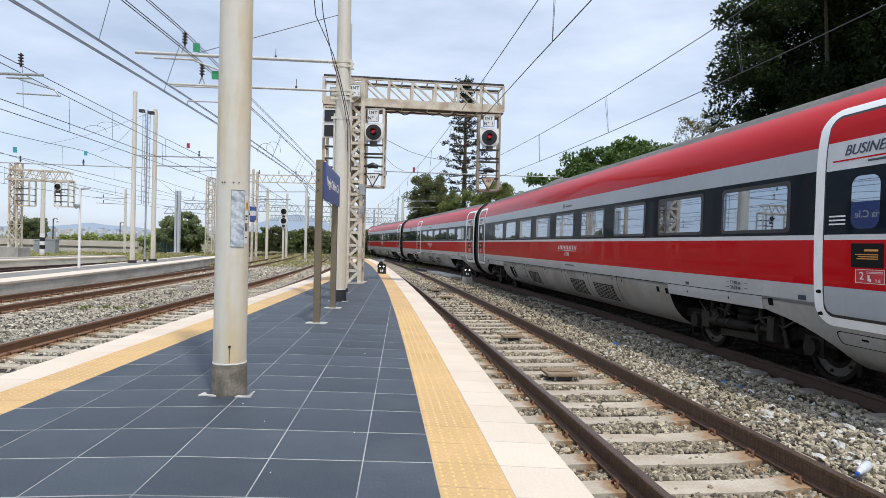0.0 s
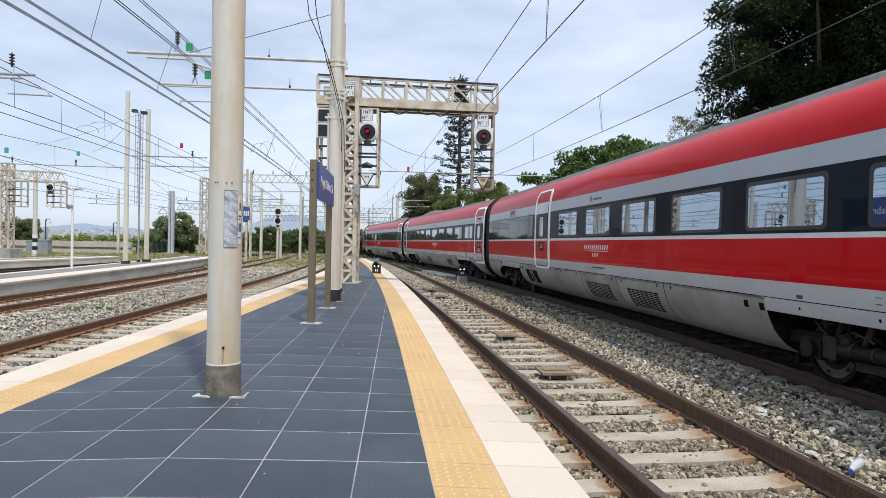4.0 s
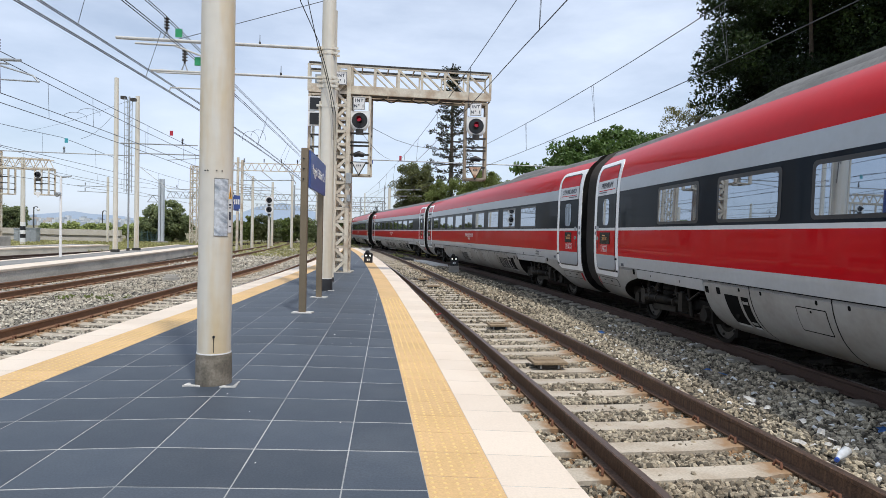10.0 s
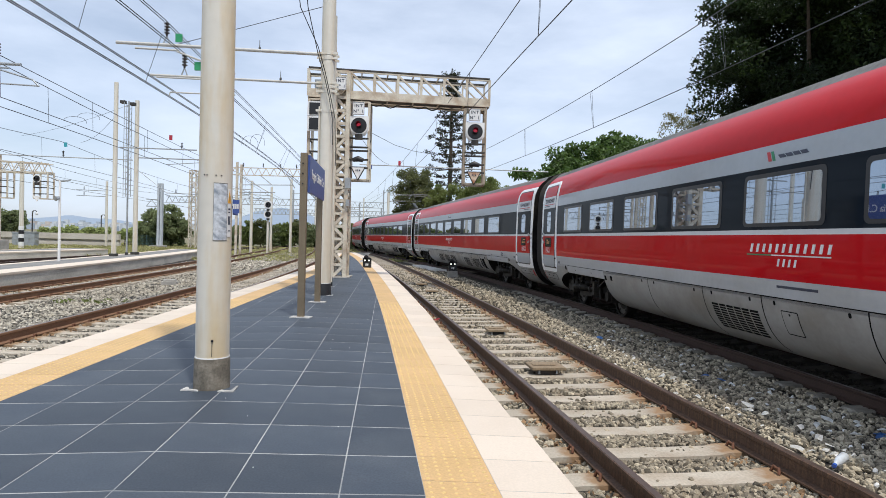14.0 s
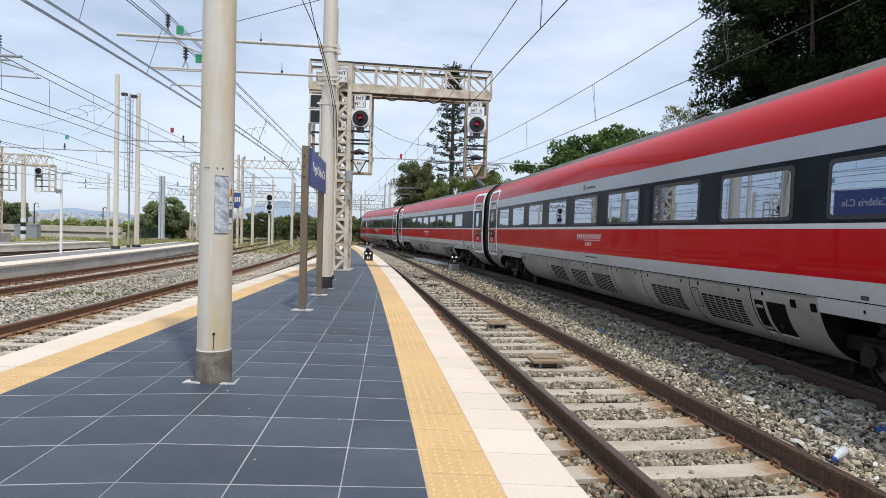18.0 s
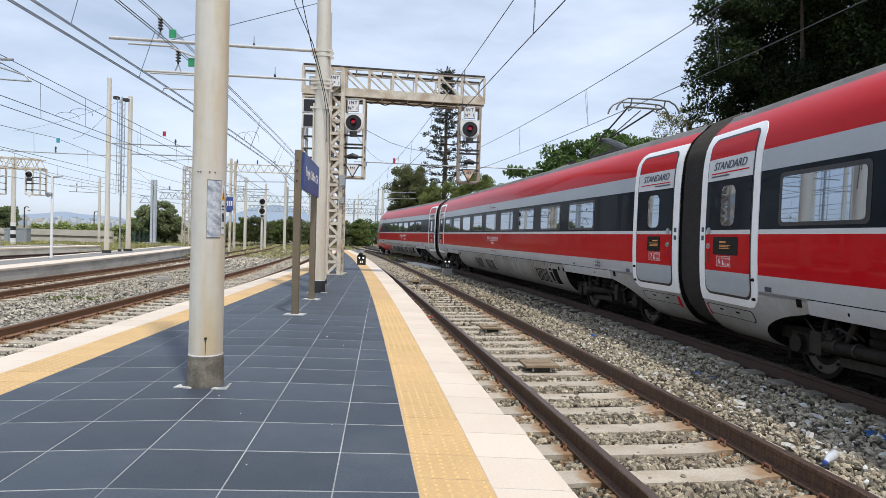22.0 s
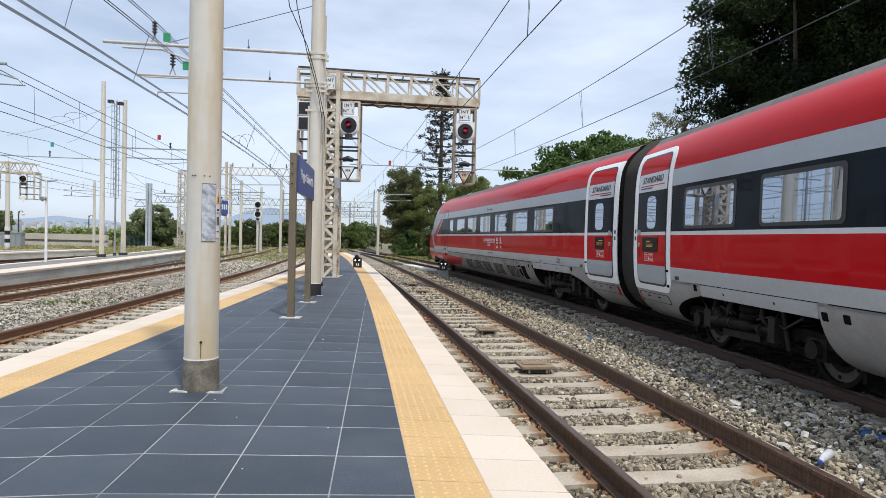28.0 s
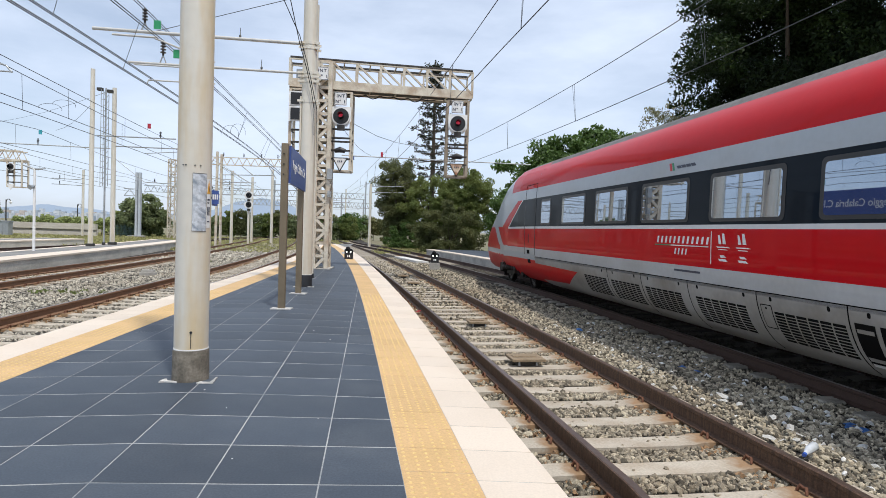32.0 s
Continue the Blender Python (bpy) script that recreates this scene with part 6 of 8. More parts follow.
def signal_head(parent, at, disc=0.33, lit=RED_LAMP, yaw=0.0, ring=0.8):
    """A round black signal disc with a white rim, a hooded lens, facing -y."""
    m = Matrix.Translation(at) @ Matrix.Rotation(yaw, 4, "Z")
    turn = m @ Matrix.Rotation(math.pi / 2, 4, "X")
    bm = bmesh.new()
    bmesh.ops.create_cone(bm, cap_ends=True, segments=36, radius1=disc, radius2=disc, depth=0.05, matrix=turn)
    h = part("signal_disc", bm, WHITE, parent, "white-rimmed round signal disc")
    bm = bmesh.new()
    bmesh.ops.create_cone(bm, cap_ends=True, segments=36, radius1=disc * ring, radius2=disc * ring, depth=0.05, matrix=m @ Matrix.Translation((0, -0.012, 0)) @ Matrix.Rotation(math.pi / 2, 4, "X"))
    part("black_face", bm, BLACK, h, "matt black face")
    bm = bmesh.new()
    tube(bm, [m @ Vector((0, -0.03, 0)), m @ Vector((0, -0.26, 0.02))], disc * 0.30, 18, caps=False)
    part("hood", bm, BLACK, h, "black lamp hood")
    bm = bmesh.new()
    bmesh.ops.create_cone(bm, cap_ends=True, segments=20, radius1=disc * 0.25, radius2=disc * 0.25, depth=0.02, matrix=m @ Matrix.Translation((0, -0.05, 0)) @ Matrix.Rotation(math.pi / 2, 4, "X"))
    part("lens", bm, lit, h, "red lit lens" if lit == RED_LAMP else "dark lens")
    bm = bmesh.new()
    box(bm, -0.12, 0.12, -0.05, 0.1, -disc - 0.16, -disc + 0.02)
    bm.transform(m)
    part("lamp_box", bm, DARKSTEEL, h, "dark lamp box below the disc")


def int_plate(parent, at, yaw=0.0):
    m = Matrix.Translation(at) @ Matrix.Rotation(yaw, 4, "Z")
    bm = bmesh.new()
    box(bm, -0.20, 0.20, -0.015, 0.015, -0.215, 0.215)
    bm.transform(m)
    pl = part("plate", bm, WHITE, parent, "white plate with black letters")
    bm = bmesh.new()
    for s in (-1, 1):
        box(bm, s * 0.188 - 0.006, s * 0.188 + 0.006, -0.019, -0.0155, -0.20, 0.20)
        box(bm, -0.18, 0.18, -0.019, -0.0155, s * 0.20 - 0.006, s * 0.20 + 0.006)
    bm.transform(m)
    part("border", bm, LETTER, pl, "thin black border")
    for words, z in (("INT", 0.088), ("N° 1", -0.10)):
        key = ("lettering", words, "plate")
        if key not in CACHE:
            CACHE[key] = text_mesh(words, 0.145, LETTER, 0.003, bold=0.004, gap=1.25)
        ob = part("lettering", CACHE[key], None, pl)
        ob.matrix_basis = m @ Matrix.Translation((0, -0.018, z)) @ Matrix.Rotation(math.pi / 2, 4, "X")


def tri_plate(parent, x, y, z, half_w, up, down, material, label="", thick=0.03):
    """A flat triangle pointing down."""
    bm = bmesh.new()
    fr = [bm.verts.new(p) for p in ((x - half_w, y, z + up), (x + half_w, y, z + up), (x, y, z - down))]
    bk = [bm.verts.new((v.co.x, y + thick, v.co.z)) for v in fr]
    bm.faces.new(fr[::-1])
    bm.faces.new(bk)
    for k in range(3):
        bm.faces.new((fr[k], fr[(k + 1) % 3], bk[(k + 1) % 3], bk[k]))
    bmesh.ops.recalc_face_normals(bm, faces=bm.faces)
    return part("triangle", bm, material, parent, label)


WORNSIGN = mat("rusted_sign_paint", (0.62, 0.50, 0.38), 0.8, spot=(0.34, 0.13, 0.05), spot_scale=5, spot_amount=1.0, grain=30, grain_amount=0.2)


def signal_cage(parent, x0, x1, y, z0, z1, bars_z, tri=None, paint=None):
    """A hanging frame of two uprights with cross bars."""
    paint = paint or CREAMSTEEL
    bm = bmesh.new()
    bar(bm, (x0, y + 0.1, z0), (x0, y + 0.1, z1), 0.09)
    c = part("cage", bm, paint, parent, "cream hanging signal cage")
    for x, yy in ((x1, y + 0.1), (x0, y + 0.75), (x1, y + 0.75)):
        bm = bmesh.new()
        bar(bm, (x, yy, z0), (x, yy, z1), 0.085)
        part("upright", bm, paint, c)
    for z in (z0, z1):
        for p, q in (((x0, y + 0.1), (x1, y + 0.1)), ((x0, y + 0.75), (x1, y + 0.75)), ((x0, y + 0.1), (x0, y + 0.75)), ((x1, y + 0.1), (x1, y + 0.75))):
            bm = bmesh.new()
            bar(bm, (*p, z), (*q, z), 0.055)
            part("crosspiece", bm, paint, c)
    for z in bars_z:
        bm = bmesh.new()
        bar(bm, (x0, y + 0.08, z), (x1, y + 0.08, z), 0.05, 0.06)
        bar(bm, (x0, y + 0.1, z), (x0, y + 0.75, z), 0.04)
        bar(bm, (x1, y + 0.1, z), (x1, y + 0.75, z), 0.04)
        part("rung", bm, DARKSTEEL, c, "dark cross bar")
    if tri:
        xm = (x0 + x1) / 2
        worn = paint is TANSTEEL
        t = tri_plate(c, xm, y, tri + 0.02, 0.21, 0.19, 0.20, WORNSIGN if worn else WHITE, "rust-stained white triangle pointing down" if worn else "white triangle pointing down")
        tri_plate(t, xm, y + 0.035, tri + 0.02, 0.27, 0.225, 0.26, DARKSTEEL, "dark backing of the triangle", 0.02)
        bm = bmesh.new()
        for k, dx in enumerate((-0.06, 0.0, 0.06)):
            box(bm, xm + dx - 0.015, xm + dx + 0.015, y - 0.012, y - 0.002, tri + 0.08, tri + 0.14)
        part("triangle_print", bm, LETTER, t)["kind"] = "stuff"
        bm = bmesh.new()
        tube(bm, [(xm - 0.17, y + 0.02, tri + 0.46), (xm, y - 0.03, tri + 0.5), (xm + 0.17, y + 0.02, tri + 0.46)], [0.07, 0.1, 0.07], 10)
        part("shunt_lamp", bm, BLACK, c, "small dark shunting lamp")


def main_gantry():
    g = thing("signal_gantry", (0, 0, 0), "cream steel signal gantry with red signals over the tracks", "signal gantry")
    bm = bmesh.new()
    lattice(bm, -3.02, 20.95, 0.42, 0.68, 0.0, 6.9, 0.42, 0.13, 0.095)
    tw = part("tower", bm, CREAMSTEEL, g, "cream lattice tower")
    bm = bmesh.new()
    box(bm, -3.4, -2.64, 20.4, 21.5, -0.06, 0.03)
    part("footing", bm, CONCRETE, tw, "concrete footing")
    bm = bmesh.new()
    for y in (22.4, 24.0):
        bar(bm, (-3.0 - 0.07 * (y - 21), y, 0), (-3.0 - 0.07 * (y - 21), y, 6.2 if y < 23 else 4.6), 0.12)
    part("stay_post", bm, CREAMSTEEL, g, "slim cream stay posts")
    for b6 in ((-2.83, -2.66, 20.45, 20.6, 3.0, 3.35), (-2.8, -2.68, 20.45, 20.58, 2.4, 2.62)):
        bm = bmesh.new()
        box(bm, *b6)
        part("junction_box", bm, GALV, g, "grey junction box on the tower")
    # truss beam
    a, b = Vector((-4.15, 20.6, 0)), Vector((2.0, 21.4, 0))
    d = (b - a).normalized()
    n = Vector((-d.y, d.x, 0))
    L = (b - a).length
    zl, zh = 6.08, 7.02
    joints = [b - d * (0.80 * i) for i in range(7)] + [a]
    for depth in (0.0, 0.85):
        bm = bmesh.new()
        o = n * depth
        up = Vector((0, 0, 1))
        bar(bm, a + o + up * (zh - 0.06), b + o + up * (zh - 0.06), 0.06, 0.05)
        bar(bm, a + o + up * (zl + 0.12), b + o + up * (zl + 0.12), 0.05, 0.24)
        bar(bm, a + o + up * (zl - 0.02), b + o + up * (zl - 0.02), 0.10, 0.05)
        for i, p in enumerate(joints):
            bar(bm, p + o + up * zl, p + o + up * (zh - 0.04), 0.085 if depth == 0 else 0.06, 0.05)
            if i and i < 7:
                q = joints[i - 1]
                bar(bm, p + o + up * (zh - 0.08), q + o + up * (zl + 0.14), 0.06 if depth == 0 else 0.045)
        part("truss", bm, CREAMSTEEL, g, "cream truss side of the beam")
        bm = bmesh.new()
        bar(bm, a + o + up * zh, b + o + up * zh, 0.09, 0.045)
        part("top_rail", bm, DARKSTEEL, g, "dark top rail of the beam")
    bm = bmesh.new()
    for i in range(8):
        p = a + d * (L * i / 7)
        for z in (zl, zh):
            bar(bm, p + n * 0.03 + Vector((0, 0, z - 0.035)), p + n * 0.82 + Vector((0, 0, z - 0.035)), 0.04)
    part("cross_ties", bm, CREAMSTEEL, g, "cross ties between the truss sides")["kind"] = "stuff"
    bm = bmesh.new()
    v = [bm.verts.new(p + Vector((0, 0, zl + 0.03))) for p in (a + n * 0.08, b + n * 0.08, b + n * 0.78, a + n * 0.78)]
    bm.faces.new(v)
    v2 = [bm.verts.new(p.co + Vector((0, 0, 0.03))) for p in v]
    bm.faces.new(v2[::-1])
    part("walkway", bm, DARKSTEEL, g, "dark grating walkway in the beam")
    # hanging cables
    bm = bmesh.new()
    for i in range(7):
        s0, s1 = 0.25 + 0.55 * i / 7, 0.25 + 0.55 * (i + 1) / 7
        pts = [a + d * (L * (s0 + (s1 - s0) * t)) + n * 0.3 + Vector((0, 0, zl - 0.09 - 0.09 * math.sin(math.pi * t) * (0.5 + (i % 3) * 0.4))) for t in (0, 0.25, 0.5, 0.75, 1)]
        tube(bm, pts, 0.02, 5)
    part("cables", bm, BLACK, g, "dark cables sagging under the beam")
    for x0, x1, y, sgx in ((-2.78, -2.12, 20.72, -2.44), (1.17, 1.88, 21.22, 1.52)):
        signal_cage(g, x0, x1, y, 3.33, 5.95, (4.72, 4.42, 4.30, 4.0, 3.72), tri=3.52, paint=TANSTEEL if x0 > 0 else CREAMSTEEL)
        int_plate(g, (sgx - 0.03, y - 0.05, 5.71))
        bm = bmesh.new()
        prism(bm, [(-0.33, 4.98), (-0.20, 4.80), (0.20, 4.80), (0.33, 4.98), (0.33, 5.46), (-0.33, 5.46)], 0.0, 0.02)
        bm.transform(Matrix.Translation((sgx, y, 0)) @ Matrix.Rotation(math.pi / 2, 4, "X"))
        part("back_plate", bm, WHITE, g, "white plate behind the signal")
        signal_head(g, (sgx + 0.0, y - 0.06, 5.13), 0.305, ring=0.86)
    # second cage to the left, behind the posts
    signal_cage(g, -4.10, -3.55, 20.45, 3.6, 5.95, (4.6, 4.2, 3.9))
    for z in (5.60, 5.10):
        bm = bmesh.new()
        box(bm, -4.12, -3.62, 20.36, 20.42, z - 0.24, z + 0.24)
        q = part("signal_panel", bm, WHITE, g, "white-framed square signal panel")
        bm = bmesh.new()
        box(bm, -4.05, -3.69, 20.33, 20.37, z - 0.19, z + 0.19)
        part("black_face", bm, BLACK, q, "matt black face")
    int_plate(g, (-3.06, 20.4, 6.46))
    bm = bmesh.new()
    box(bm, -4.0, -3.4, 20.9, 21.3, 6.15, 6.7)
    part("cabinet", bm, GALV, g, "grey cabinet in the beam end")


main_gantry()


def dwarf(x, y, z, label, block):
    d = thing("dwarf_signal", (x, y, z), label, "dwarf signal", "dwarf signals")
    bm = bmesh.new()
    box(bm, -0.19, 0.19, -0.08, 0.10, 0.0, 0.36)
    bmesh.ops.create_cone(bm, cap_ends=True, segments=16, radius1=0.11, radius2=0.11, depth=0.18, matrix=Matrix.Translation((-0.09, 0.01, 0.36)) @ Matrix.Rotation(math.pi / 2, 4, "X"))
    bmesh.ops.create_cone(bm, cap_ends=True, segments=16, radius1=0.11, radius2=0.11, depth=0.18, matrix=Matrix.Translation((0.09, 0.01, 0.36)) @ Matrix.Rotation(math.pi / 2, 4, "X"))
    bmesh.ops.create_cone(bm, cap_ends=True, segments=16, radius1=0.10, radius2=0.10, depth=0.18, matrix=Matrix.Translation((-0.04, 0.01, 0.47)) @ Matrix.Rotation(math.pi / 2, 4, "X"))
    part("housing", bm, BLACK, d, "black rounded housing")
    for x0 in (-0.09, 0.09):
        bm = bmesh.new()
        bmesh.ops.create_cone(bm, cap_ends=True, segments=14, radius1=0.036, radius2=0.036, depth=0.02, matrix=Matrix.Translation((x0, -0.095, 0.33)) @ Matrix.Rotation(math.pi / 2, 4, "X"))
        part("lamp", bm, WHITE_LAMP, d, "white lit lamp")
    for x0 in (-0.06, 0.02):
        bm = bmesh.new()
        box(bm, x0, x0 + 0.045, -0.092, -0.082, 0.09, 0.19)
        part("plate_print", bm, WHITE, d)
    if block:
        bm = bmesh.new()
        box(bm, -0.24, 0.24, -0.16, 0.16, -block, 0.0)
        part("plinth", bm, CONCRETE, d, "concrete plinth")


dwarf(-2.78, 27.9, top(-2.78, 27.9), "black dwarf signal with two white lamps on the platform", 0)
dwarf(1.20, 29.3, -0.14, "black dwarf signal with two white lamps on a concrete block", 0.34)


# ---- overhead wires ----
def wire(name, pts, r, parent, material=None, label=""):
    bm = bmesh.new()
    tube(bm, pts, r, 5, caps=False)
    return part(name, bm, material or WIRE, parent, label)


def overhead(line, y0, y1, zc, zm, label, stagger=0.2, span=22.0, y_sup=14.4, r=0.011, drop=4.0, twin=True, ox=0.0, mx=None, slack=0.55, first=1.3, pair=False):
    """Contact wire, messenger wire and droppers above a track."""
    o = thing("overhead_line", (0, 0, 0), label, "overhead line", "overhead lines")
    xs = [(x, y) for x, y in line if y0 <= y <= y1]
    ys = [y for x, y in xs]
    if ys[0] > ys[-1]:
        xs, ys = xs[::-1], ys[::-1]

    def cx(y):
        return float(np.interp(y, ys, [x for x, _ in xs]))

    def side(y):
        k = (y - y_sup) / span
        return stagger * math.cos(math.pi * k) + ox

    def above(y):
        return side(y) * 0.6 if mx is None else mx

    def sag(y):
        k = ((y - y_sup) / span) % 1.0
        return zm - (zm - zc - 0.45) * 4 * k * (1 - k) * slack
    pts = [y0 + (y1 - y0) * i / 60 for i in range(61)]
    for dx in ((-0.025, 0.025) if twin else (0.0,)):
        wire("contact_wire", [(cx(y) + side(y) + dx, y, zc) for y in pts], r, o, label="grooved contact wire")
        wire("messenger_wire", [(cx(y) + above(y) + dx * 1.4, y, sag(y)) for y in pts], r, o, label="messenger wire")
    y = y0 + first
    while y < min(y1, 60):
        for dy in ((-0.05, 0.05) if pair else (0.04,)):
            wire("dropper", [(cx(y) + side(y), y + dy * 0.4, zc), (cx(y) + above(y), y + dy * 2, sag(y))], 0.005 if pair else 0.006, o, label="thin dropper wire")
        y += drop
    return o


overhead([(x + 0.013 * max(0.0, y - 12), y) for x, y in LINES["right"]], -20, 75, 4.95, 6.18, "overhead wires above the platform track", 0.04, 50, -2, 0.010, 6.6, ox=0.30, mx=0.36, slack=0.12, twin=False, first=4.2, pair=True)
overhead(LINES["train"], -40, 120, 4.93, 6.20, "overhead wires above the train's track", 0.15, 50, 0, 0.010, 6.6, ox=0.35, mx=0.3, slack=0.21, twin=False, first=5.9, pair=True)
overhead(LINES["left"], -20, 95, 4.55, 5.58, "twin overhead wires beside the island platform", 0.12, 30, Y2, 0.010, 5.3, ox=-0.17, mx=0.24, slack=0.2)
overhead(LINES["left"], -20, 95, 5.03, 6.36, "second pair of overhead wires beside the island platform", 0.1, 30, Y2, 0.010, 7.5, ox=-0.62, mx=-0.24, slack=0.2)
overhead(LINES["far_left"], -20, 95, 4.66, 5.76, "overhead wires by the second platform", 0.2, 30, 14.6, 0.011, 4.9, slack=0.35, twin=False)
overhead(LINES["far_left"], -20, 95, 4.42, 5.58, "second overhead wires by the second platform", 0.2, 30, 14.6, 0.011, 7.3, slack=0.5, twin=False)
FAR = {k: polyline(f, 5, 130, 3) for k, f in (("a", lambda y: -17.9 - 0.03 * y - 0.001 * y * y), ("b", lambda y: -22.5 - 0.05 * y - 0.001 * y * y), ("c", lambda y: -28.0 - 0.08 * y))}
overhead(FAR["a"], 18, 120, 4.9, 6.1, "overhead wires over the yard", 0.2, 34, 33.5, 0.013, 6, twin=False)
overhead(FAR["b"], 26, 120, 4.9, 6.1, "overhead wires over the yard", 0.2, 34, 33.5, 0.014, 6, twin=False)
overhead(FAR["c"], 34, 125, 5.0, 6.3, "overhead wires over the distant yard", 0.2, 40, 40, 0.016, 8, twin=False)

# arm for the far left track, held from outside
arm2 = arm_set("grey steel arm with an insulator over the outer track", [
    ((-13.2, 14.6, 5.28), (-9.66, 14.6, 5.22), 0.035, GALV), ((-10.5, 14.55, 5.13), (-9.9, 14.55, 5.12), 0.022, GALV), ((-10.2, 14.55, 5.10), (-9.35, 14.55, 4.86), 0.02, GALV), ((-9.35, 14.55, 4.86), (-9.22, 14.55, 4.72), 0.02, GALV), ((-9.2, 14.55, 4.72), (-10.25, 14.55, 4.76), 0.018, GALV)])
insulator(arm2, -10.2, 14.6, 5.4)
bm = bmesh.new()
tube(bm, [(-13.2, 14.7, -0.6), (-13.2, 14.7, 8.5)], [0.16, 0.13], 16)
tagged(part("catenary_post", bm, POST), "cream round post of the overhead line across the tracks", "post", "posts of the yard")


def loop_wire(x, y, z, w, high=0.26):
    bm = bmesh.new()
    pts = []
    for k in range(15):
        a = radians(205 - 230 * k / 14)
        pts.append((x + w * (0.5 + 0.55 * math.cos(a)), y + 0.35 * k / 14, z + 0.22 + high * math.sin(a)))
    tube(bm, pts, 0.006, 5)
    return bm


jl = thing("jumper_wires", (0, 0, 0), "looped jumper wires between the overhead wires", "wire")
for x, y, z, w in ((-11.5, 19.4, 4.60, 0.5), (-11.3, 19.8, 4.8, 0.5), (-6.6, 21.5, 4.36, 0.45), (-6.45, 22.0, 4.5, 0.4)):
    part("jumper", loop_wire(x, y, z, w, 0.13 if x < -9 else 0.26), WIRE, jl, "curved jumper wire")
sp = thing("cross_wires", (0, 0, 0), "thin stay wires across the yard", "wire")
for p, q in (((-17.1, 35.7, 8.8), (-33, 50, 8.8)), ((-16.8, 32.7, 7.3), (-21.5, 38, 6.7)), ((-2.76, 21, 5.40), (0.0, 26, 4.98)), ((-2.68, 21, 5.15), (-2.6, 38, 5.92)), ((-2.45, 14.4, 9.4), (-1.6, -6, 8.8)), ((-2.5, 14.5, 9.2), (-1.7, -6, 8.2))):
    wire("stay_wire", [Vector(p).lerp(Vector(q), t) - Vector((0, 0, 0.25 * math.sin(math.pi * t))) for t in (0, 0.25, 0.5, 0.75, 1)], 0.009, sp, label="thin stay wire")
for k, dx in enumerate((0.0, 0.16)):
    wire("feed_wire", [(-2.28 + dx * 0.5, 14.22, 3.5 - dx * 3), (-2.29 + dx * 0.4, 14.18, 4.1), (-2.36, 14.14, 4.55 + dx), (-2.47, 14.12, 5.0 + dx), (-2.60, 13.9, 5.5 + dx), (-2.66 - dx, 13.0, 6.2), (-2.55 - dx, 11.5, 7.4), (-2.42 - dx, 8, 9.3)], 0.010, sp, BLACK, "dark cable leaving the post")
cw = thing("cross_span", (0, 0, 0), "steel cross span carrying the wires over the far tracks", "wire")
wire("span_tube", [(-4.4, 38, 5.87), (7.5, 38.6, 5.80)], 0.035, cw, GALV, "grey span tube")
for x, m in ((-1.93, REDTAG), (-3.7, BLUE)):
    bm = bmesh.new()
    box(bm, x - 0.07, x + 0.07, 38.0, 38.1, 5.88 if m is REDTAG else 5.62, 6.16 if m is REDTAG else 5.84)
    part("tag", bm, m, cw, "small plate on the span")


# ---- the yard across the tracks ----
def pole(x, y, z0, z1, r, label, m=POST, base=True):
    p = thing("catenary_post", (x, y, z0), label, "post", "posts of the yard")
    bm = bmesh.new()
    tube(bm, [(0, 0, 0), (0, 0, z1 - z0)], [r, r * 0.85], 16)
    part("shaft", bm, m, p, "plain painted shaft")
    if base:
        bm = bmesh.new()
        box(bm, -r * 1.3, r * 1.3, -r * 1.3, r * 1.3, -0.05, 0.16)
        part("foot", bm, DARKSTEEL, p, "dark foot")
    return p


pole(-16.68, 32.7, 0.0, 9.2, 0.125, "tall cream pole on the second platform")
pole(-17.0, 35.7, 0.0, 8.9, 0.135, "tall cream pole with a light bracket")
m3 = pole(-17.08, 34.9, 0.0, 8.7, 0.05, "slim grey mast with a caged ladder", GALV)
bm = bmesh.new()
for dx, dy in ((-0.14, -0.14), (0.14, -0.14), (-0.14, 0.14), (0.14, 0.14)):
    bar(bm, (-0.05 + dx, dy, 3.3), (-0.05 + dx, dy, 8.6), 0.025)
for k in range(17):
    z = 3.4 + k * 0.31
    bar(bm, (-0.19, -0.14, z), (0.09, -0.14, z), 0.018)
    bar(bm, (-0.19, 0.14, z), (0.09, 0.14, z + 0.31), 0.016)
part("ladder", bm, GALV, m3, "thin caged steel ladder")
for dx, z in ((-0.32, 8.55), (0.22, 8.45)):
    bm = bmesh.new()
    box(bm, dx - 0.13, dx + 0.13, -0.12, 0.12, z, z + 0.16)
    part("floodlight", bm, DARKSTEEL, m3, "dark floodlight")
ya = thing("wire_arm", (0, 0, 0), "long cross arms between the poles with hanging insulators", "wire arm", "overhead line arms")
for p, q, r in (((-16.7, 33.2, 5.85), (-12.6, 33.2, 5.82), 0.035), ((-24.6, 33.4, 5.33), (-17.1, 35.5, 5.45), 0.03), ((-17.1, 35.7, 5.62), (-12.9, 35.7, 5.60), 0.035), ((-14.2, 33.2, 5.0), (-12.4, 33.2, 5.15), 0.02), ((-16.9, 35.7, 4.9), (-15.2, 35.7, 3.6), 0.018)):
    bm = bmesh.new()
    tube(bm, [p, q], r, 8)
    part("tube", bm, GALV, ya, "grey arm tube")
for x, y, z in ((-13.4, 33.2, 5.85), (-20.4, 34.4, 5.4), (-23.4, 33.6, 5.4)):
    insulator(ya, x, y, z)
tag(ya, -14.0, 33.2, 6.45, REDTAG, 0.08, 0.26)
tag(ya, -19.75, 33.5, 5.95, CYAN, 0.08, 0.24)
tag(ya, -23.65, 33.5, 6.05, CYAN, 0.1, 0.3)
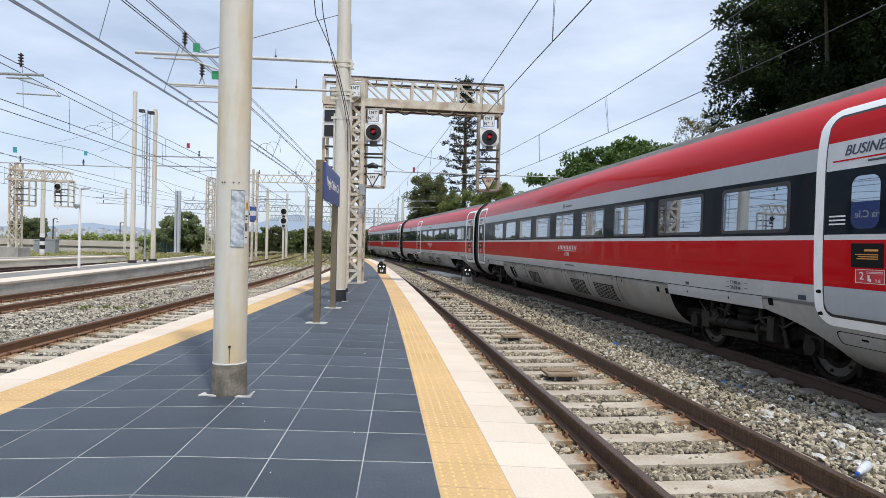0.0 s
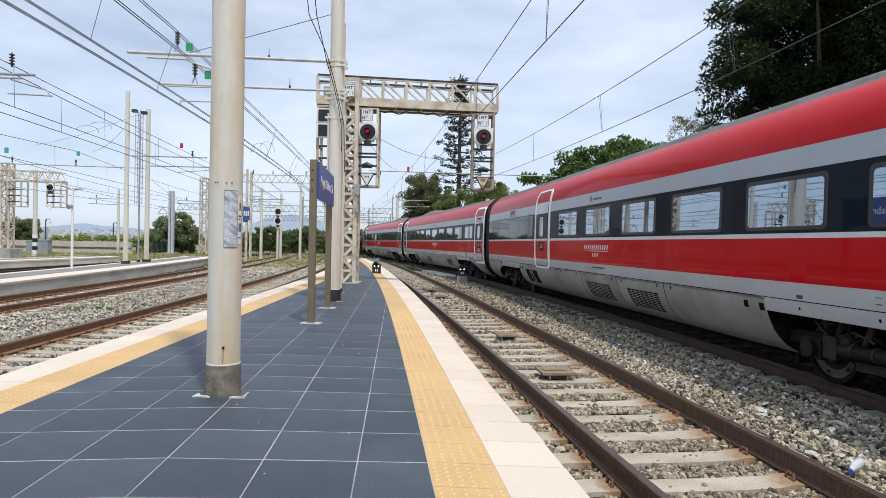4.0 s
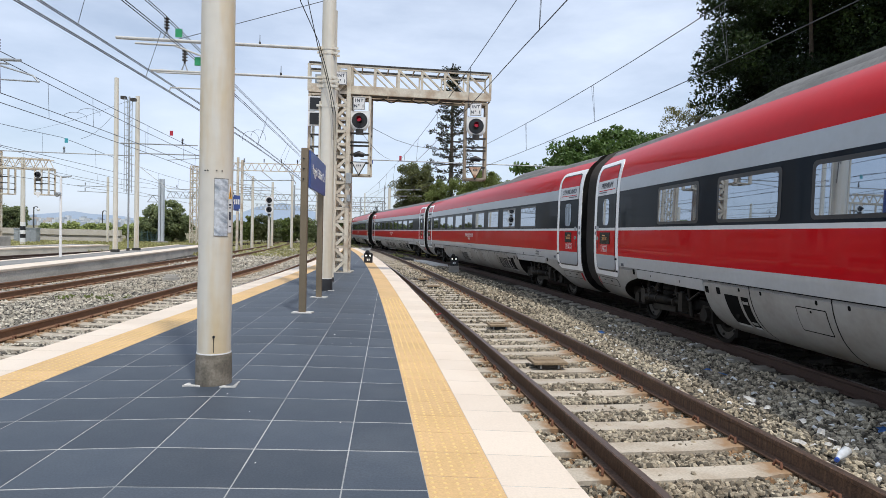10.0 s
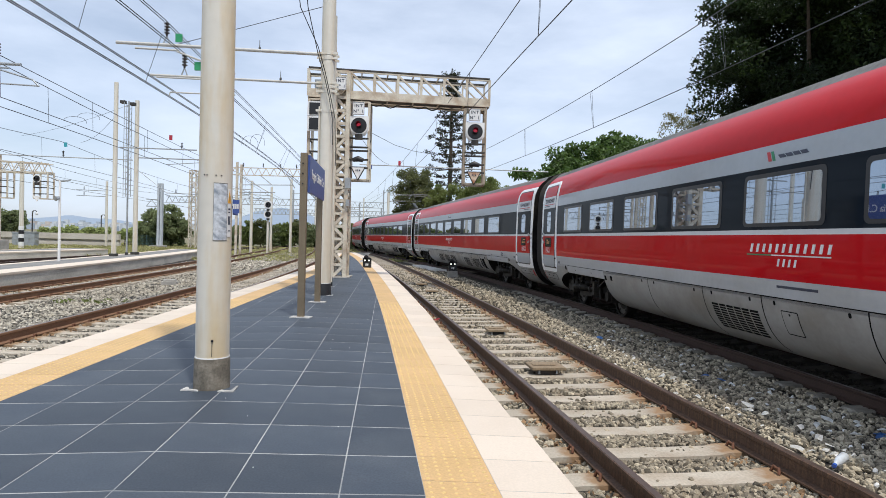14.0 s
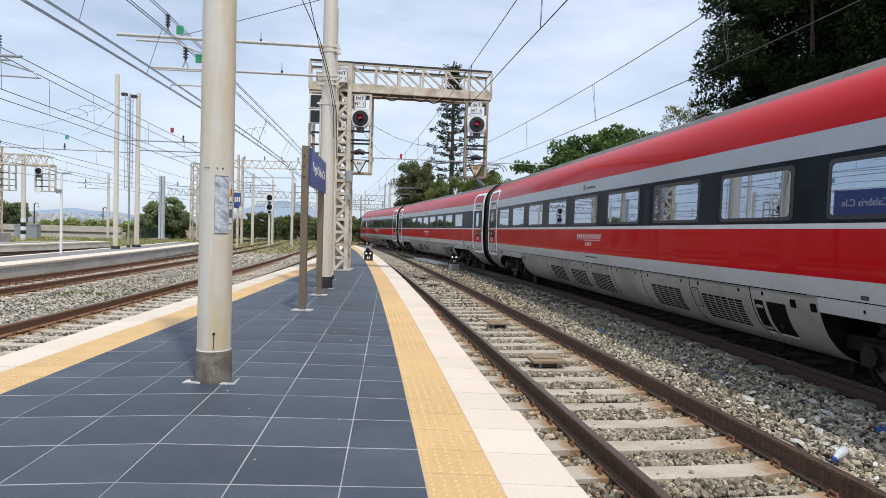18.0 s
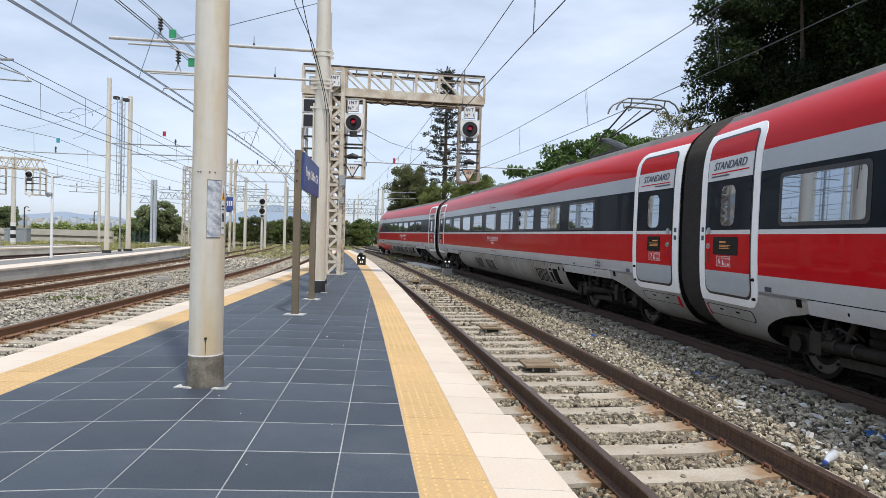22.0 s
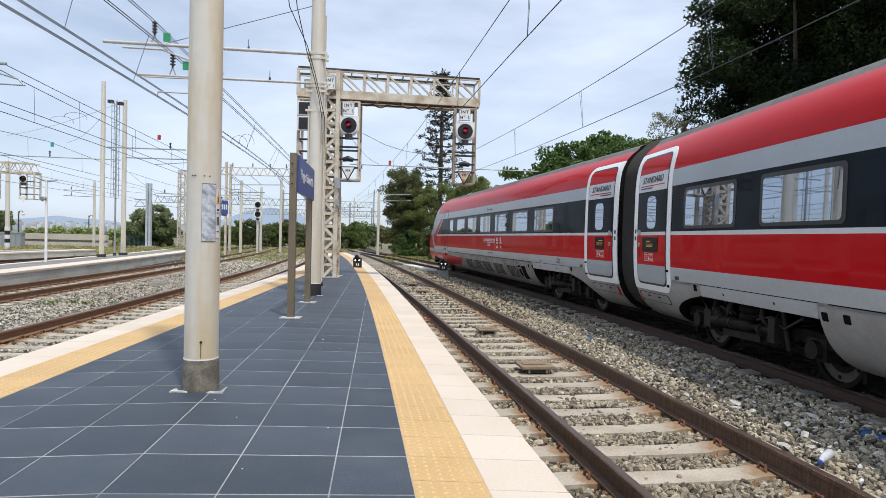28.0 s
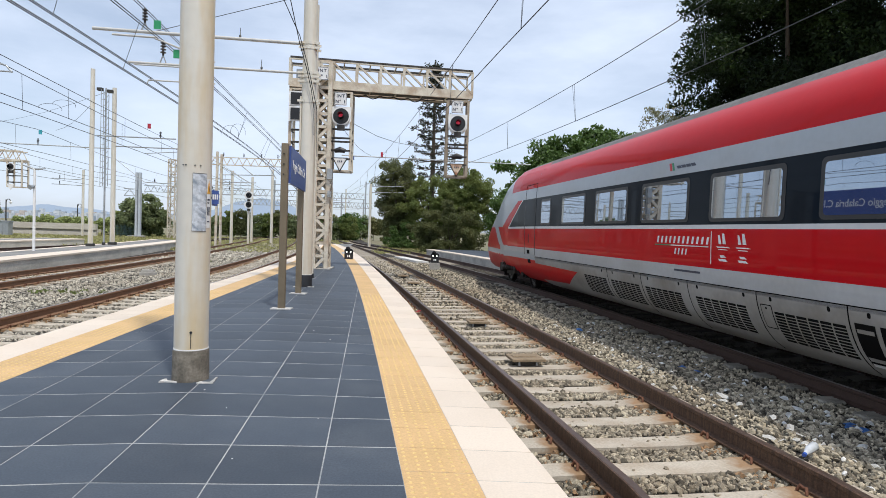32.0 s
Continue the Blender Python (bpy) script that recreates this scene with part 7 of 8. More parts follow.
lp = pole(-15.74, 26.35, 0.0, 3.45, 0.055, "slim cream lamp post on the second platform", WHITE, False)
bm = bmesh.new()
for sx_, dz in ((-1, 0.16), (1, 0.03)):
    tube(bm, [(0, 0, 3.42), (sx_ * 0.14, 0, 3.43 + dz * 0.3), (-0.52 if sx_ < 0 else 0.44, 0, 3.44 + dz)], [0.03, 0.05, 0.02], 8)
part("lamp_head", bm, GALV, lp, "flat curved lamp head")
bm = bmesh.new()
tube(bm, [(0.0, -0.05, 2.72), (-0.06, -0.22, 2.66)], [0.06, 0.11], 12)
part("loudspeaker", bm, GALV, lp, "grey horn loudspeaker")


def street_lamp(x, y, h):
    p = thing("street_lamp", (x, y, -0.66), "dark street lamp with a pale globe beyond the yard wall", "street lamp", "lamps beyond the wall")
    bm = bmesh.new()
    tube(bm, [(0, 0, 0), (0, 0, h * 0.3), (0, 0, h)], [0.11, 0.075, 0.055], 10)
    part("shaft", bm, DARKSTEEL, p, "dark slim shaft")
    bm = bmesh.new()
    tube(bm, [(0, 0, h - 0.3), (0.12, 0, h + 0.05), (0.36, 0, h + 0.06), (0.48, 0, h - 0.14)], 0.04, 8)
    part("arm", bm, DARKSTEEL, p, "curved dark arm")
    for dx, dz in ((0.48, -0.28),):
        bm = bmesh.new()
        bmesh.ops.create_uvsphere(bm, u_segments=14, v_segments=8, radius=0.15, matrix=Matrix.Translation((dx, 0, h + dz)))
        part("globe", bm, WHITE, p, "white globe")


street_lamp(-43.9, 68.5, 3.95)
street_lamp(-40.35, 76, 3.85)


def yard_gantry():
    g = thing("signal_gantry", (0, 0, 0), "cream lattice signal gantry across the yard", "signal gantry")
    bm = bmesh.new()
    lattice(bm, -28.12, 40, 0.5, 0.5, 0.55, 6.1, 0.5, 0.09, 0.055)
    part("tower", bm, CREAMSTEEL, g, "cream lattice tower")
    bm = bmesh.new()
    for y in (39.7, 40.4):
        bar(bm, (-28.6, y, 5.68), (-24.6, y, 5.55), 0.07)
        bar(bm, (-28.6, y, 5.0), (-24.6, y, 4.95), 0.1)
        for k in range(6):
            x = -28.5 + 0.65 * k
            bar(bm, (x, y, 5.1), (x + 0.33, y, 5.65), 0.04)
            bar(bm, (x + 0.33, y, 5.65), (x + 0.65, y, 5.0), 0.04)
    part("truss", bm, CREAMSTEEL, g, "cream lattice beam")
    for x in (-24.95, -27.5):
        signal_cage(g, x - 0.42, x + 0.45, 39.6, 3.3, 5.0, (4.4, 4.0, 3.6), tri=None, paint=CREAMSTEEL)
    signal_head(g, (-25.06, 39.5, 4.55), 0.25, BLACK)
    tri_plate(g, -25.03, 39.45, 3.3, 0.24, 0.16, 0.22, WHITE, "white triangle pointing down")
    bm = bmesh.new()
    prism(bm, [(-28.75, 39.4), (-27.5, 39.4), (-27.5, 40.6), (-28.75, 40.6)], -0.7, 0.56)
    part("plinth", bm, CONCRETE, g, "concrete plinth of the gantry")


yard_gantry()
sm = pole(-36.2, 55, -0.6, 7.3, 0.2, "tall cream pole with a striped foot")
for k in range(5):
    bm = bmesh.new()
    tube(bm, [(0, 0, 0.4 + k * 0.35), (0, 0, 0.75 + k * 0.35)], 0.215, 14)
    part("stripe", bm, BLACK if k % 2 else WHITE, sm)
lt = thing("lattice_mast", (0, 0, 0), "cream lattice mast in the yard", "mast", "masts of the yard")
bm = bmesh.new()
lattice(bm, -27.6, 72, 0.75, 0.75, -0.6, 8.6, 0.8, 0.11, 0.06)
part("mast_frame", bm, CREAMSTEEL, lt, "cream lattice frame")
ZINC = mat("pale_zinc", (0.50, 0.54, 0.58), 0.6, spot_scale=2, spot_amount=0.4, grain=12, grain_amount=0.1)
lt = thing("steel_mast", (-31.45, 72, -0.6), "galvanised double steel mast in the yard", "mast", "masts of the yard")
for dx in (-0.22, 0.24):
    bm = bmesh.new()
    box(bm, dx * 0.75 - 0.12, dx * 0.75 + 0.12, -0.2, 0.2, 0.0, 7.6)
    part("leg", bm, ZINC, lt, "galvanised steel leg")
bm = bmesh.new()
prism(bm, [(-0.9, -0.6), (0.9, -0.6), (0.6, 0.6), (-0.6, 0.6)], -0.05, 0.35)
part("footing", bm, CONCRETE, lt, "concrete footing")
bm = bmesh.new()
for z in (4.9, 5.7):
    bar(bm, (-1.6, 0, z), (-0.3, 0, z), 0.08)
bar(bm, (-1.6, 0, 4.9), (-1.0, 0, 5.7), 0.06)
bar(bm, (-1.0, 0, 5.7), (-0.4, 0, 4.9), 0.06)
part("bracket", bm, GALV, lt, "short truss bracket")


def portal(x0, x1, y, z0, z1, label, m, posts, r=0.06, step=0.9):
    g = thing("portal_frame", (0, 0, 0), label, "portal frame", "portal frames of the yard")
    bm = bmesh.new()
    bar(bm, (x0, y, z0), (x1, y, z0), r * 1.4)
    bar(bm, (x0, y, z1), (x1, y, z1), r * 1.4)
    n = int((x1 - x0) / step)
    for i in range(n):
        a, b = x0 + (x1 - x0) * i / n, x0 + (x1 - x0) * (i + 1) / n
        bar(bm, (a, y, z0), ((a + b) / 2, y, z1), r)
        bar(bm, ((a + b) / 2, y, z1), (b, y, z0), r)
    part("truss", bm, m, g, "zigzag truss beam")
    for x, top_z in posts:
        bm = bmesh.new()
        bar(bm, (x, y, -0.66), (x, y, top_z), r * 3.4)
        part("post", bm, m, g, "portal post")
    return g


portal(-38.5, -16.5, 90, 5.7, 6.6, "long grey truss portal over the yard tracks", GALV, [(-30, 6.8), (-20, 8)])
portal(-19.5, -8.3, 110, 6.6, 7.6, "grey truss portal over the distant tracks", GALV, [(-18.5, 9), (-8.3, 9.8)])
portal(-40, -9, 140, 6.0, 7.2, "distant grey truss portal", GALV, [(-36, 8), (-26, 8), (-16, 9), (-11, 8)], 0.09)
portal(-16.2, -9.9, 50, 6.15, 6.75, "cream truss portal with insulators", CREAMSTEEL, [(-15.7, 7.2), (-15.35, 7.0)], 0.05, 0.6)
for x, y, z in ((-14.0, 62, 7), (-17, 66, 6.5), (-13.2, 80, 7.5), (-22, 76, 7), (-18.6, 100, 8.5), (-14.2, 96, 7.5), (-11.4, 88, 7), (-12.9, 120, 9), (-15.7, 118, 8), (-16.8, 58, 6.4), (-34.5, 66, 6.6), (-21.5, 58, 5.2), (-4.05, 60, 5.77)):
    pl_ = pole(x, y, -0.6, z, 0.14, "distant cream pole of the overhead line", POST, False)
    way = 1 if x > -16 else -1
    for zz in (6.15, 5.55):
        if zz < z + 0.4:
            bm = bmesh.new()
            tube(bm, [(0, 0, zz), (way * 3.2, 0, zz + 0.08)], 0.04, 6)
            part("arm", bm, GALV, pl_, "grey steel arm")
            insulator(pl_, way * 2.4, 0, zz + 0.08, 0.36)
pf = thing("wire_arm", (0, 0, 0), "grey arms and insulators under the cream portal", "wire arm", "overhead line arms")
for x in (-15.2, -13.6, -12.2, -10.9):
    insulator(pf, x, 50, 6.80)
for p, q in (((-15.5, 50, 5.35), (-11.2, 50, 5.45)), ((-15.5, 50, 4.75), (-12.6, 50, 4.8)), ((-13.8, 50, 6.15), (-12.9, 50, 5.45)), ((-11.6, 50, 6.15), (-11.0, 50, 5.2)), ((-15.45, 50, 6.1), (-13.2, 50, 4.85))):
    bm = bmesh.new()
    tube(bm, [p, q], 0.04, 6)
    part("tube", bm, GALV, pf, "steel arm tube")
s2 = thing("signal_post", (-14.45, 55, -0.6), "white-rimmed double signal on a slim post", "signal")
bm = bmesh.new()
tube(bm, [(0, 0, 0), (0, 0, 5.0)], 0.10, 10)
part("shaft", bm, POST, s2, "slim cream shaft")
for z in (4.62, 3.78):
    signal_head(s2, (0.05, -0.2, z), 0.38, BLACK, ring=0.66)


WALLPALE = mat("pale_stained_wall", (0.56, 0.52, 0.45), 0.9, spot=(0.40, 0.35, 0.28), spot_scale=0.6, spot_amount=0.6, grain=12, grain_amount=0.12)


MESHGREEN = mat("green_mesh", (0.12, 0.20, 0.19), 0.6)


def far_wall():
    w = thing("parapet_wall", (0, 0, 0), "long low concrete parapet wall at the yard's edge", "wall", kind="structure")
    bm = bmesh.new()
    box(bm, -80, -35.2, 70, 70.5, 0.28, 0.93)
    box(bm, -80, -35.2, 70.1, 70.6, -0.66, 0.02)
    box(bm, -80, -35.2, 70.42, 70.58, 0.02, 0.28)
    part("wall_body", bm, WALLPALE, w, "stained pale concrete wall body")
    f = thing("fence", (0, 0, 0), "pale steel fence behind the wall", "fence")
    for k in range(40):
        bm = bmesh.new()
        bar(bm, (-64.5 + 0.4 * k, 70.25, 0.92), (-64.5 + 0.4 * k, 70.25, 1.45), 0.08)
        part("post", bm, GALV, f)
    mp = thing("mesh_fence", (-35.4, 74.0, -0.66), "green wire mesh fence panel at the wall's end", "fence")
    for x in (0.0, 1.5, 3.0):
        bm = bmesh.new()
        bar(bm, (x, 0, 0), (x, 0, 1.6), 0.07)
        part("post", bm, MESHGREEN, mp)
    bm = bmesh.new()
    for k in range(20):
        bar(bm, (0.15 * k, 0, 0.15), (0.15 * k, 0, 1.55), 0.022)
    for k in range(8):
        bar(bm, (0, 0.02, 0.15 + 0.2 * k), (3.0, 0.02, 0.15 + 0.2 * k), 0.022)
    part("mesh", bm, MESHGREEN, mp, "welded green wire mesh")["kind"] = "stuff"
    bm = bmesh.new()
    box(bm, -0.62, 0.62, -0.4, 0.4, 0.0, 1.9)
    box(bm, -0.70, 0.70, -0.48, 0.48, 1.9, 2.02)
    for x in (-0.3, 0.3):
        box(bm, x - 0.27, x + 0.27, -0.43, -0.402, 0.15, 1.75)
    for k, (x, h) in enumerate(((-42.0, 0.80), (-40.75, 0.84))):
        ob = part("relay_cabinet", bm.copy(), GALV)
        ob.matrix_basis = pose(x, 63.5, -0.66) @ Matrix.Scale(h, 4)
        tagged(ob, "grey steel relay cabinet with two doors in the yard", "cabinet", "relay cabinets")
    bm.free()


far_wall()


def town():
    """Far hills and the sea-side town, pale with distance."""
    bm = bmesh.new()
    rows = []
    n = 160
    for i in range(n + 1):
        a = radians(-62 + 90 * i / n)
        x, y = 2400 * math.sin(a), 2400 * math.cos(a)
        h = 26 + 40 * max(0, noise.noise((i * 0.06, 0, 0))) + 9 * noise.noise((i * 0.31, 2, 0)) + 70 * math.exp(-((math.degrees(a) + 13.8) / 4.2) ** 2)
        rows.append((bm.verts.new((x, y, -5)), bm.verts.new((x, y, h))))
    for a, b in zip(rows, rows[1:]):
        bm.faces.new((a[0], b[0], b[1], a[1]))
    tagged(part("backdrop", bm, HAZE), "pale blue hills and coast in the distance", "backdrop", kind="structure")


def far_houses():
    """Roofs and pale fronts of the town along the coast."""
    rng = random.Random(12)
    bm = bmesh.new()
    for k in range(900):
        a = radians(rng.uniform(-40, 8))
        r = rng.uniform(1300, 2300)
        x, y = r * math.sin(a), r * math.cos(a)
        w, h = rng.uniform(4, 13), rng.uniform(4, 10)
        z = (r - 1200) * 0.022 * rng.random()
        box(bm, x - w / 2, x + w / 2, y - 6, y + 6, z - 5, z + h, rng.choice((0, 0, 0, 1, 2)))
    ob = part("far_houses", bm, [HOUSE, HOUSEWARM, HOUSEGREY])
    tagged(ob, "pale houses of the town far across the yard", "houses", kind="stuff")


# wall colours paled by hand to stand for the haze before the town
HOUSE = mat("hazy_white_walls", (0.62, 0.66, 0.70), 0.9)
HOUSEWARM = mat("hazy_warm_walls", (0.58, 0.52, 0.48), 0.9)
HOUSEGREY = mat("hazy_grey_walls", (0.40, 0.46, 0.54), 0.9)
# hills carry the haze of distance as pale colour and a faint glow
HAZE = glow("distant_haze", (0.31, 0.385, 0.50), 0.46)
town()
far_houses()


# right-hand platform behind the train
def plat_right():
    p = thing("platform", (0, 0, 0), "platform behind the train with a pale edge", "platform", kind="structure")
    line = [on_curve(s)[:2] for s in np.arange(-40, 40, 1.0)]
    bm = bmesh.new()
    sweep(bm, line, [(-1.72, -0.7), (-1.72, -0.06), (-6.2, -0.06), (-6.2, -0.7)][::-1])
    part("slab", bm, CONCRETE, p, "concrete platform body")
    bm = bmesh.new()
    sweep(bm, line, [(-1.70, -0.06), (-1.70, 0.0), (-2.3, 0.0), (-2.3, -0.06)][::-1])
    part("edge", bm, TRAVERTINE, p, "pale stone edge")
    bm = bmesh.new()
    sweep(bm, line, [(-2.31, -0.06), (-2.31, -0.008), (-6.19, -0.008), (-6.19, -0.06)][::-1])
    part("paving", bm, SLATE, p, "slate-grey paving")


plat_right()


# track boxes and litter
def track_box(x, y, label, s=1.0):
    t = thing("track_box", (x, y, -0.44), label, "track box", "boxes between the rails", turn=6)
    bm = bmesh.new()
    box(bm, -0.17 * s, 0.17 * s, -0.14, 0.14, 0.0, 0.06)
    part("box", bm, DARKSTEEL, t, "dark steel box")
    bm = bmesh.new()
    box(bm, -0.25 * s, 0.27 * s, -0.20, 0.20, 0.06, 0.10)
    box(bm, -0.20 * s, 0.16 * s, -0.06, 0.05, 0.10, 0.115)
    bmesh.ops.bevel(bm, geom=bm.edges[:], offset=0.006, segments=1, affect="EDGES")
    part("lid", bm, WOODLID, t, "weathered brown lid")
    for sx_ in (-0.12, 0.13):
        bm = bmesh.new()
        bmesh.ops.create_cone(bm, cap_ends=True, segments=8, radius1=0.018, radius2=0.012, depth=0.05, matrix=Matrix.Translation((sx_, -0.16, 0.03)))
        part("bolt", bm, GALV, t)


WOODLID = mat("weathered_lid", (0.24, 0.18, 0.115), 0.85, spot=(0.34, 0.26, 0.17), spot_scale=8, grain=40, grain_amount=0.25, bump=0.3)
PALECONC = mat("pale_concrete", (0.66, 0.64, 0.60), 0.9, spot_scale=2, spot_amount=0.4, grain=30, grain_amount=0.1, bump=0.2)
track_box(1.38, 11.9, "brown track box with a weathered lid between the rails", 0.8)
track_box(1.68, 8.5, "dark track box with a brown lid between the rails", 0.92)
track_box(0.15, 20.4, "small dark track box between the rails", 0.8)
track_box(-0.24, 23.4, "small dark track box between the rails", 0.8)
bt = thing("plastic_bottle", (3.46, 4.93, -0.40), "crushed clear plastic bottle with a blue cap on the ballast", "bottle")
bm = bmesh.new()
tube(bm, [(-0.09, -0.06, 0.03), (-0.03, -0.02, 0.05), (0.06, 0.05, 0.06), (0.1, 0.085, 0.05)], [0.015, 0.035, 0.04, 0.025], 10)
part("bottle_body", bm, mat("clear_plastic", (0.62, 0.66, 0.70), 0.15, grain=20), bt, "crumpled clear body")
bm = bmesh.new()
tube(bm, [(-0.11, -0.075, 0.025), (-0.09, -0.06, 0.03)], 0.018, 10)
part("cap", bm, mat("blue_plastic", (0.03, 0.10, 0.45), 0.4), bt, "blue cap")
LITTER = mat("pale_litter", (0.78, 0.78, 0.76), 0.7, grain=20)
BLUEBAG = mat("blue_bag", (0.05, 0.16, 0.42), 0.4)
rl = random.Random(9)


def litter(x, y, sx_, sy_, m, label, name="litter_scrap"):
    bm = bmesh.new()
    n = 7
    top_v = []
    for k in range(n):
        a = 2 * math.pi * k / n
        r = rl.uniform(0.6, 1.1)
        top_v.append(bm.verts.new((sx_ * r * math.cos(a), sy_ * r * math.sin(a), rl.uniform(0.0, 0.03))))
    c = bm.verts.new((0, 0, rl.uniform(0.02, 0.05)))
    for k in range(n):
        bm.faces.new((top_v[k], top_v[(k + 1) % n], c))
    bmesh.ops.solidify(bm, geom=bm.faces[:], thickness=0.004)
    ob = part(name, bm, m)
    ob.matrix_basis = pose(x, y, -0.385, rl.uniform(-12, 12), rl.uniform(-12, 12), rl.uniform(0, 360))
    tagged(ob, label, "litter", "litter on the ballast")


for k in range(70):
    y = 4.6 + 7.5 * rl.random() ** 1.5
    a = track_right(y) + 1.0
    litter(a + rl.random() ** 0.8 * (on_curve(y - 7)[0] - 1.0 - a), y, rl.uniform(0.025, 0.07), rl.uniform(0.02, 0.045), LITTER, "scrap of pale litter on the ballast")
for x, y, w in ((3.62, 6.73, 0.10), (4.18, 6.19, 0.09), (3.71, 5.59, 0.08), (3.5, 6.5, 0.07), (3.95, 6.0, 0.07)):
    litter(x, y, w, w * 0.5, LITTER, "scrap of pale paper on the ballast")
litter(3.32, 8.0, 0.16, 0.02, LITTER, "pale broken stick on the ballast")
for x, y in ((3.9, 7.9), (3.25, 11.3), (3.8, 8.15), (4.33, 5.62), (4.42, 5.55), (4.38, 5.70)):
    litter(x, y, 0.08, 0.06, BLUEBAG, "crumpled blue plastic bag on the ballast")
litter(0.24, 13.3, 0.09, 0.06, mat("red_scrap", (0.5, 0.04, 0.05), 0.5), "red scrap on the ballast")
bm = bmesh.new()
prism(bm, [(-1.0, 39.5), (0.35, 34.3), (1.05, 34.0), (-0.35, 39.5)], -0.47, -0.33)
tagged(part("crossing_slab", bm, PALECONC), "pale concrete slab between the tracks", "slab")
bm = bmesh.new()
box(bm, -0.25, 0.25, -0.2, 0.2, 0, 0.12)
box(bm, -0.2, 0.2, -0.15, 0.15, 0.12, 0.2)
ob = part("track_marker_block", bm, CONCRETE)
ob.matrix_basis = pose(-9.0, 21.5, -0.47, 0, 0, 12)
tagged(ob, "small concrete block on the ballast", "block")

# ---- trees and shrubs ----


def leaf_mat(name, color, light, gloss=0.5, shine=0.35, thin=0.22):
    m = mat(name, color, gloss, spot=light, spot_scale=0.5, spot_amount=0.7, grain=4, grain_amount=0.15, piece=0.35, specular=shine)
    n, l = m.node_tree.nodes, m.node_tree.links
    b = n["Principled BSDF"]
    tr = n.new("ShaderNodeBsdfTranslucent")
    tr.inputs["Color"].default_value = (*[min(1, c * 1.5) for c in light], 1)
    mix = n.new("ShaderNodeMixShader")
    mix.inputs["Fac"].default_value = thin
    l.new(b.outputs["BSDF"], mix.inputs[1])
    l.new(tr.outputs["BSDF"], mix.inputs[2])
    l.new(mix.outputs["Shader"], n["Material Output"].inputs["Surface"])
    return m


BARK = mat("bark", (0.10, 0.078, 0.058), 0.95, spot_scale=4, grain=30, grain_amount=0.3, bump=0.6, bump_scale=25)
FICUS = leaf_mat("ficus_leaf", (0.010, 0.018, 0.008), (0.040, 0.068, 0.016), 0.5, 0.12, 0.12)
BROAD = leaf_mat("broad_leaf", (0.065, 0.115, 0.028), (0.115, 0.185, 0.045))
OLIVE = leaf_mat("olive_green_leaf", (0.080, 0.098, 0.038), (0.19, 0.19, 0.078), 0.7, 0.3, 0.25)
FEATHER = leaf_mat("pale_feathery_leaf", (0.15, 0.15, 0.06), (0.24, 0.22, 0.09), 0.7)
SHRUB = leaf_mat("shrub_leaf", (0.105, 0.145, 0.042), (0.215, 0.24, 0.078), 0.7, 0.3, 0.3)
PINE = leaf_mat("araucaria_needle", (0.032, 0.038, 0.026), (0.060, 0.066, 0.040), 0.7, 0.2, 0.1)
# yard foliage: distance haze mixed into a paler grey-green
YARDLEAF = leaf_mat("hazy_green_leaf", (0.16, 0.195, 0.095), (0.245, 0.28, 0.14), 0.7, 0.2, 0.28)
CANE = leaf_mat("cane_leaf", (0.30, 0.35, 0.13), (0.38, 0.42, 0.18), 0.7)
GRASS = leaf_mat("dry_grass", (0.27, 0.27, 0.10), (0.42, 0.38, 0.19), 0.9)


def leaves(name, centres, radii, per, size, material, parent, seed, label, flat=0.0, hang=0.0):
    """Clumps of small folded leaves round the given centres."""
    rng = np.random.default_rng(seed)
    c = np.repeat(np.asarray(centres, float), per, 0)
    r = np.repeat(np.asarray(radii, float), per, 0)
    n = len(c)
    d = rng.normal(size=(n, 3))
    d /= np.linalg.norm(d, axis=1, keepdims=True)
    k = rng.random(n) ** 0.45
    p = c + d * r * k[:, None]
    s = size * rng.uniform(0.6, 1.3, n)
    a = rng.normal(size=(n, 3)) + d * 0.6
    a[:, 2] -= hang
    a /= np.linalg.norm(a, axis=1, keepdims=True)
    b = rng.normal(size=(n, 3))
    b[:, 2] *= 1 - flat
    b -= a * (a * b).sum(1, keepdims=True)
    b /= np.linalg.norm(b, axis=1, keepdims=True)
    up = np.cross(a, b)
    s1 = s[:, None]
    pts = np.stack([p - a * s1, p + b * s1 * 0.5 + up * s1 * 0.12, p + a * s1, p - b * s1 * 0.5 + up * s1 * 0.12], 1)
    me = bpy.data.meshes.new(name)
    idx = 4 * np.arange(n)[:, None]
    tri = np.concatenate([idx + np.array([0, 1, 2]), idx + np.array([0, 2, 3])], 1).reshape(-1, 3)
    me.from_pydata(pts.reshape(-1, 3).tolist(), [], tri.tolist())
    me.materials.append(material)
    ob = part(name, me, None, parent, label)
    ob["kind"] = "stuff"
    return ob


def limbs(bm, base, tips, r0, rng, trunk_top):
    tube(bm, [base, Vector(base).lerp(Vector(trunk_top), 0.5) + Vector((rng.uniform(-0.1, 0.1), 0, 0)), trunk_top], [r0, r0 * 0.8, r0 * 0.6], 10)
    for t in tips:
        a = Vector(trunk_top)
        m = a.lerp(Vector(t), 0.5) + Vector((rng.uniform(-0.3, 0.3), rng.uniform(-0.3, 0.3), rng.uniform(0.0, 0.4)))
        tube(bm, [a, m, t], [r0 * 0.42, r0 * 0.25, r0 * 0.08], 6)


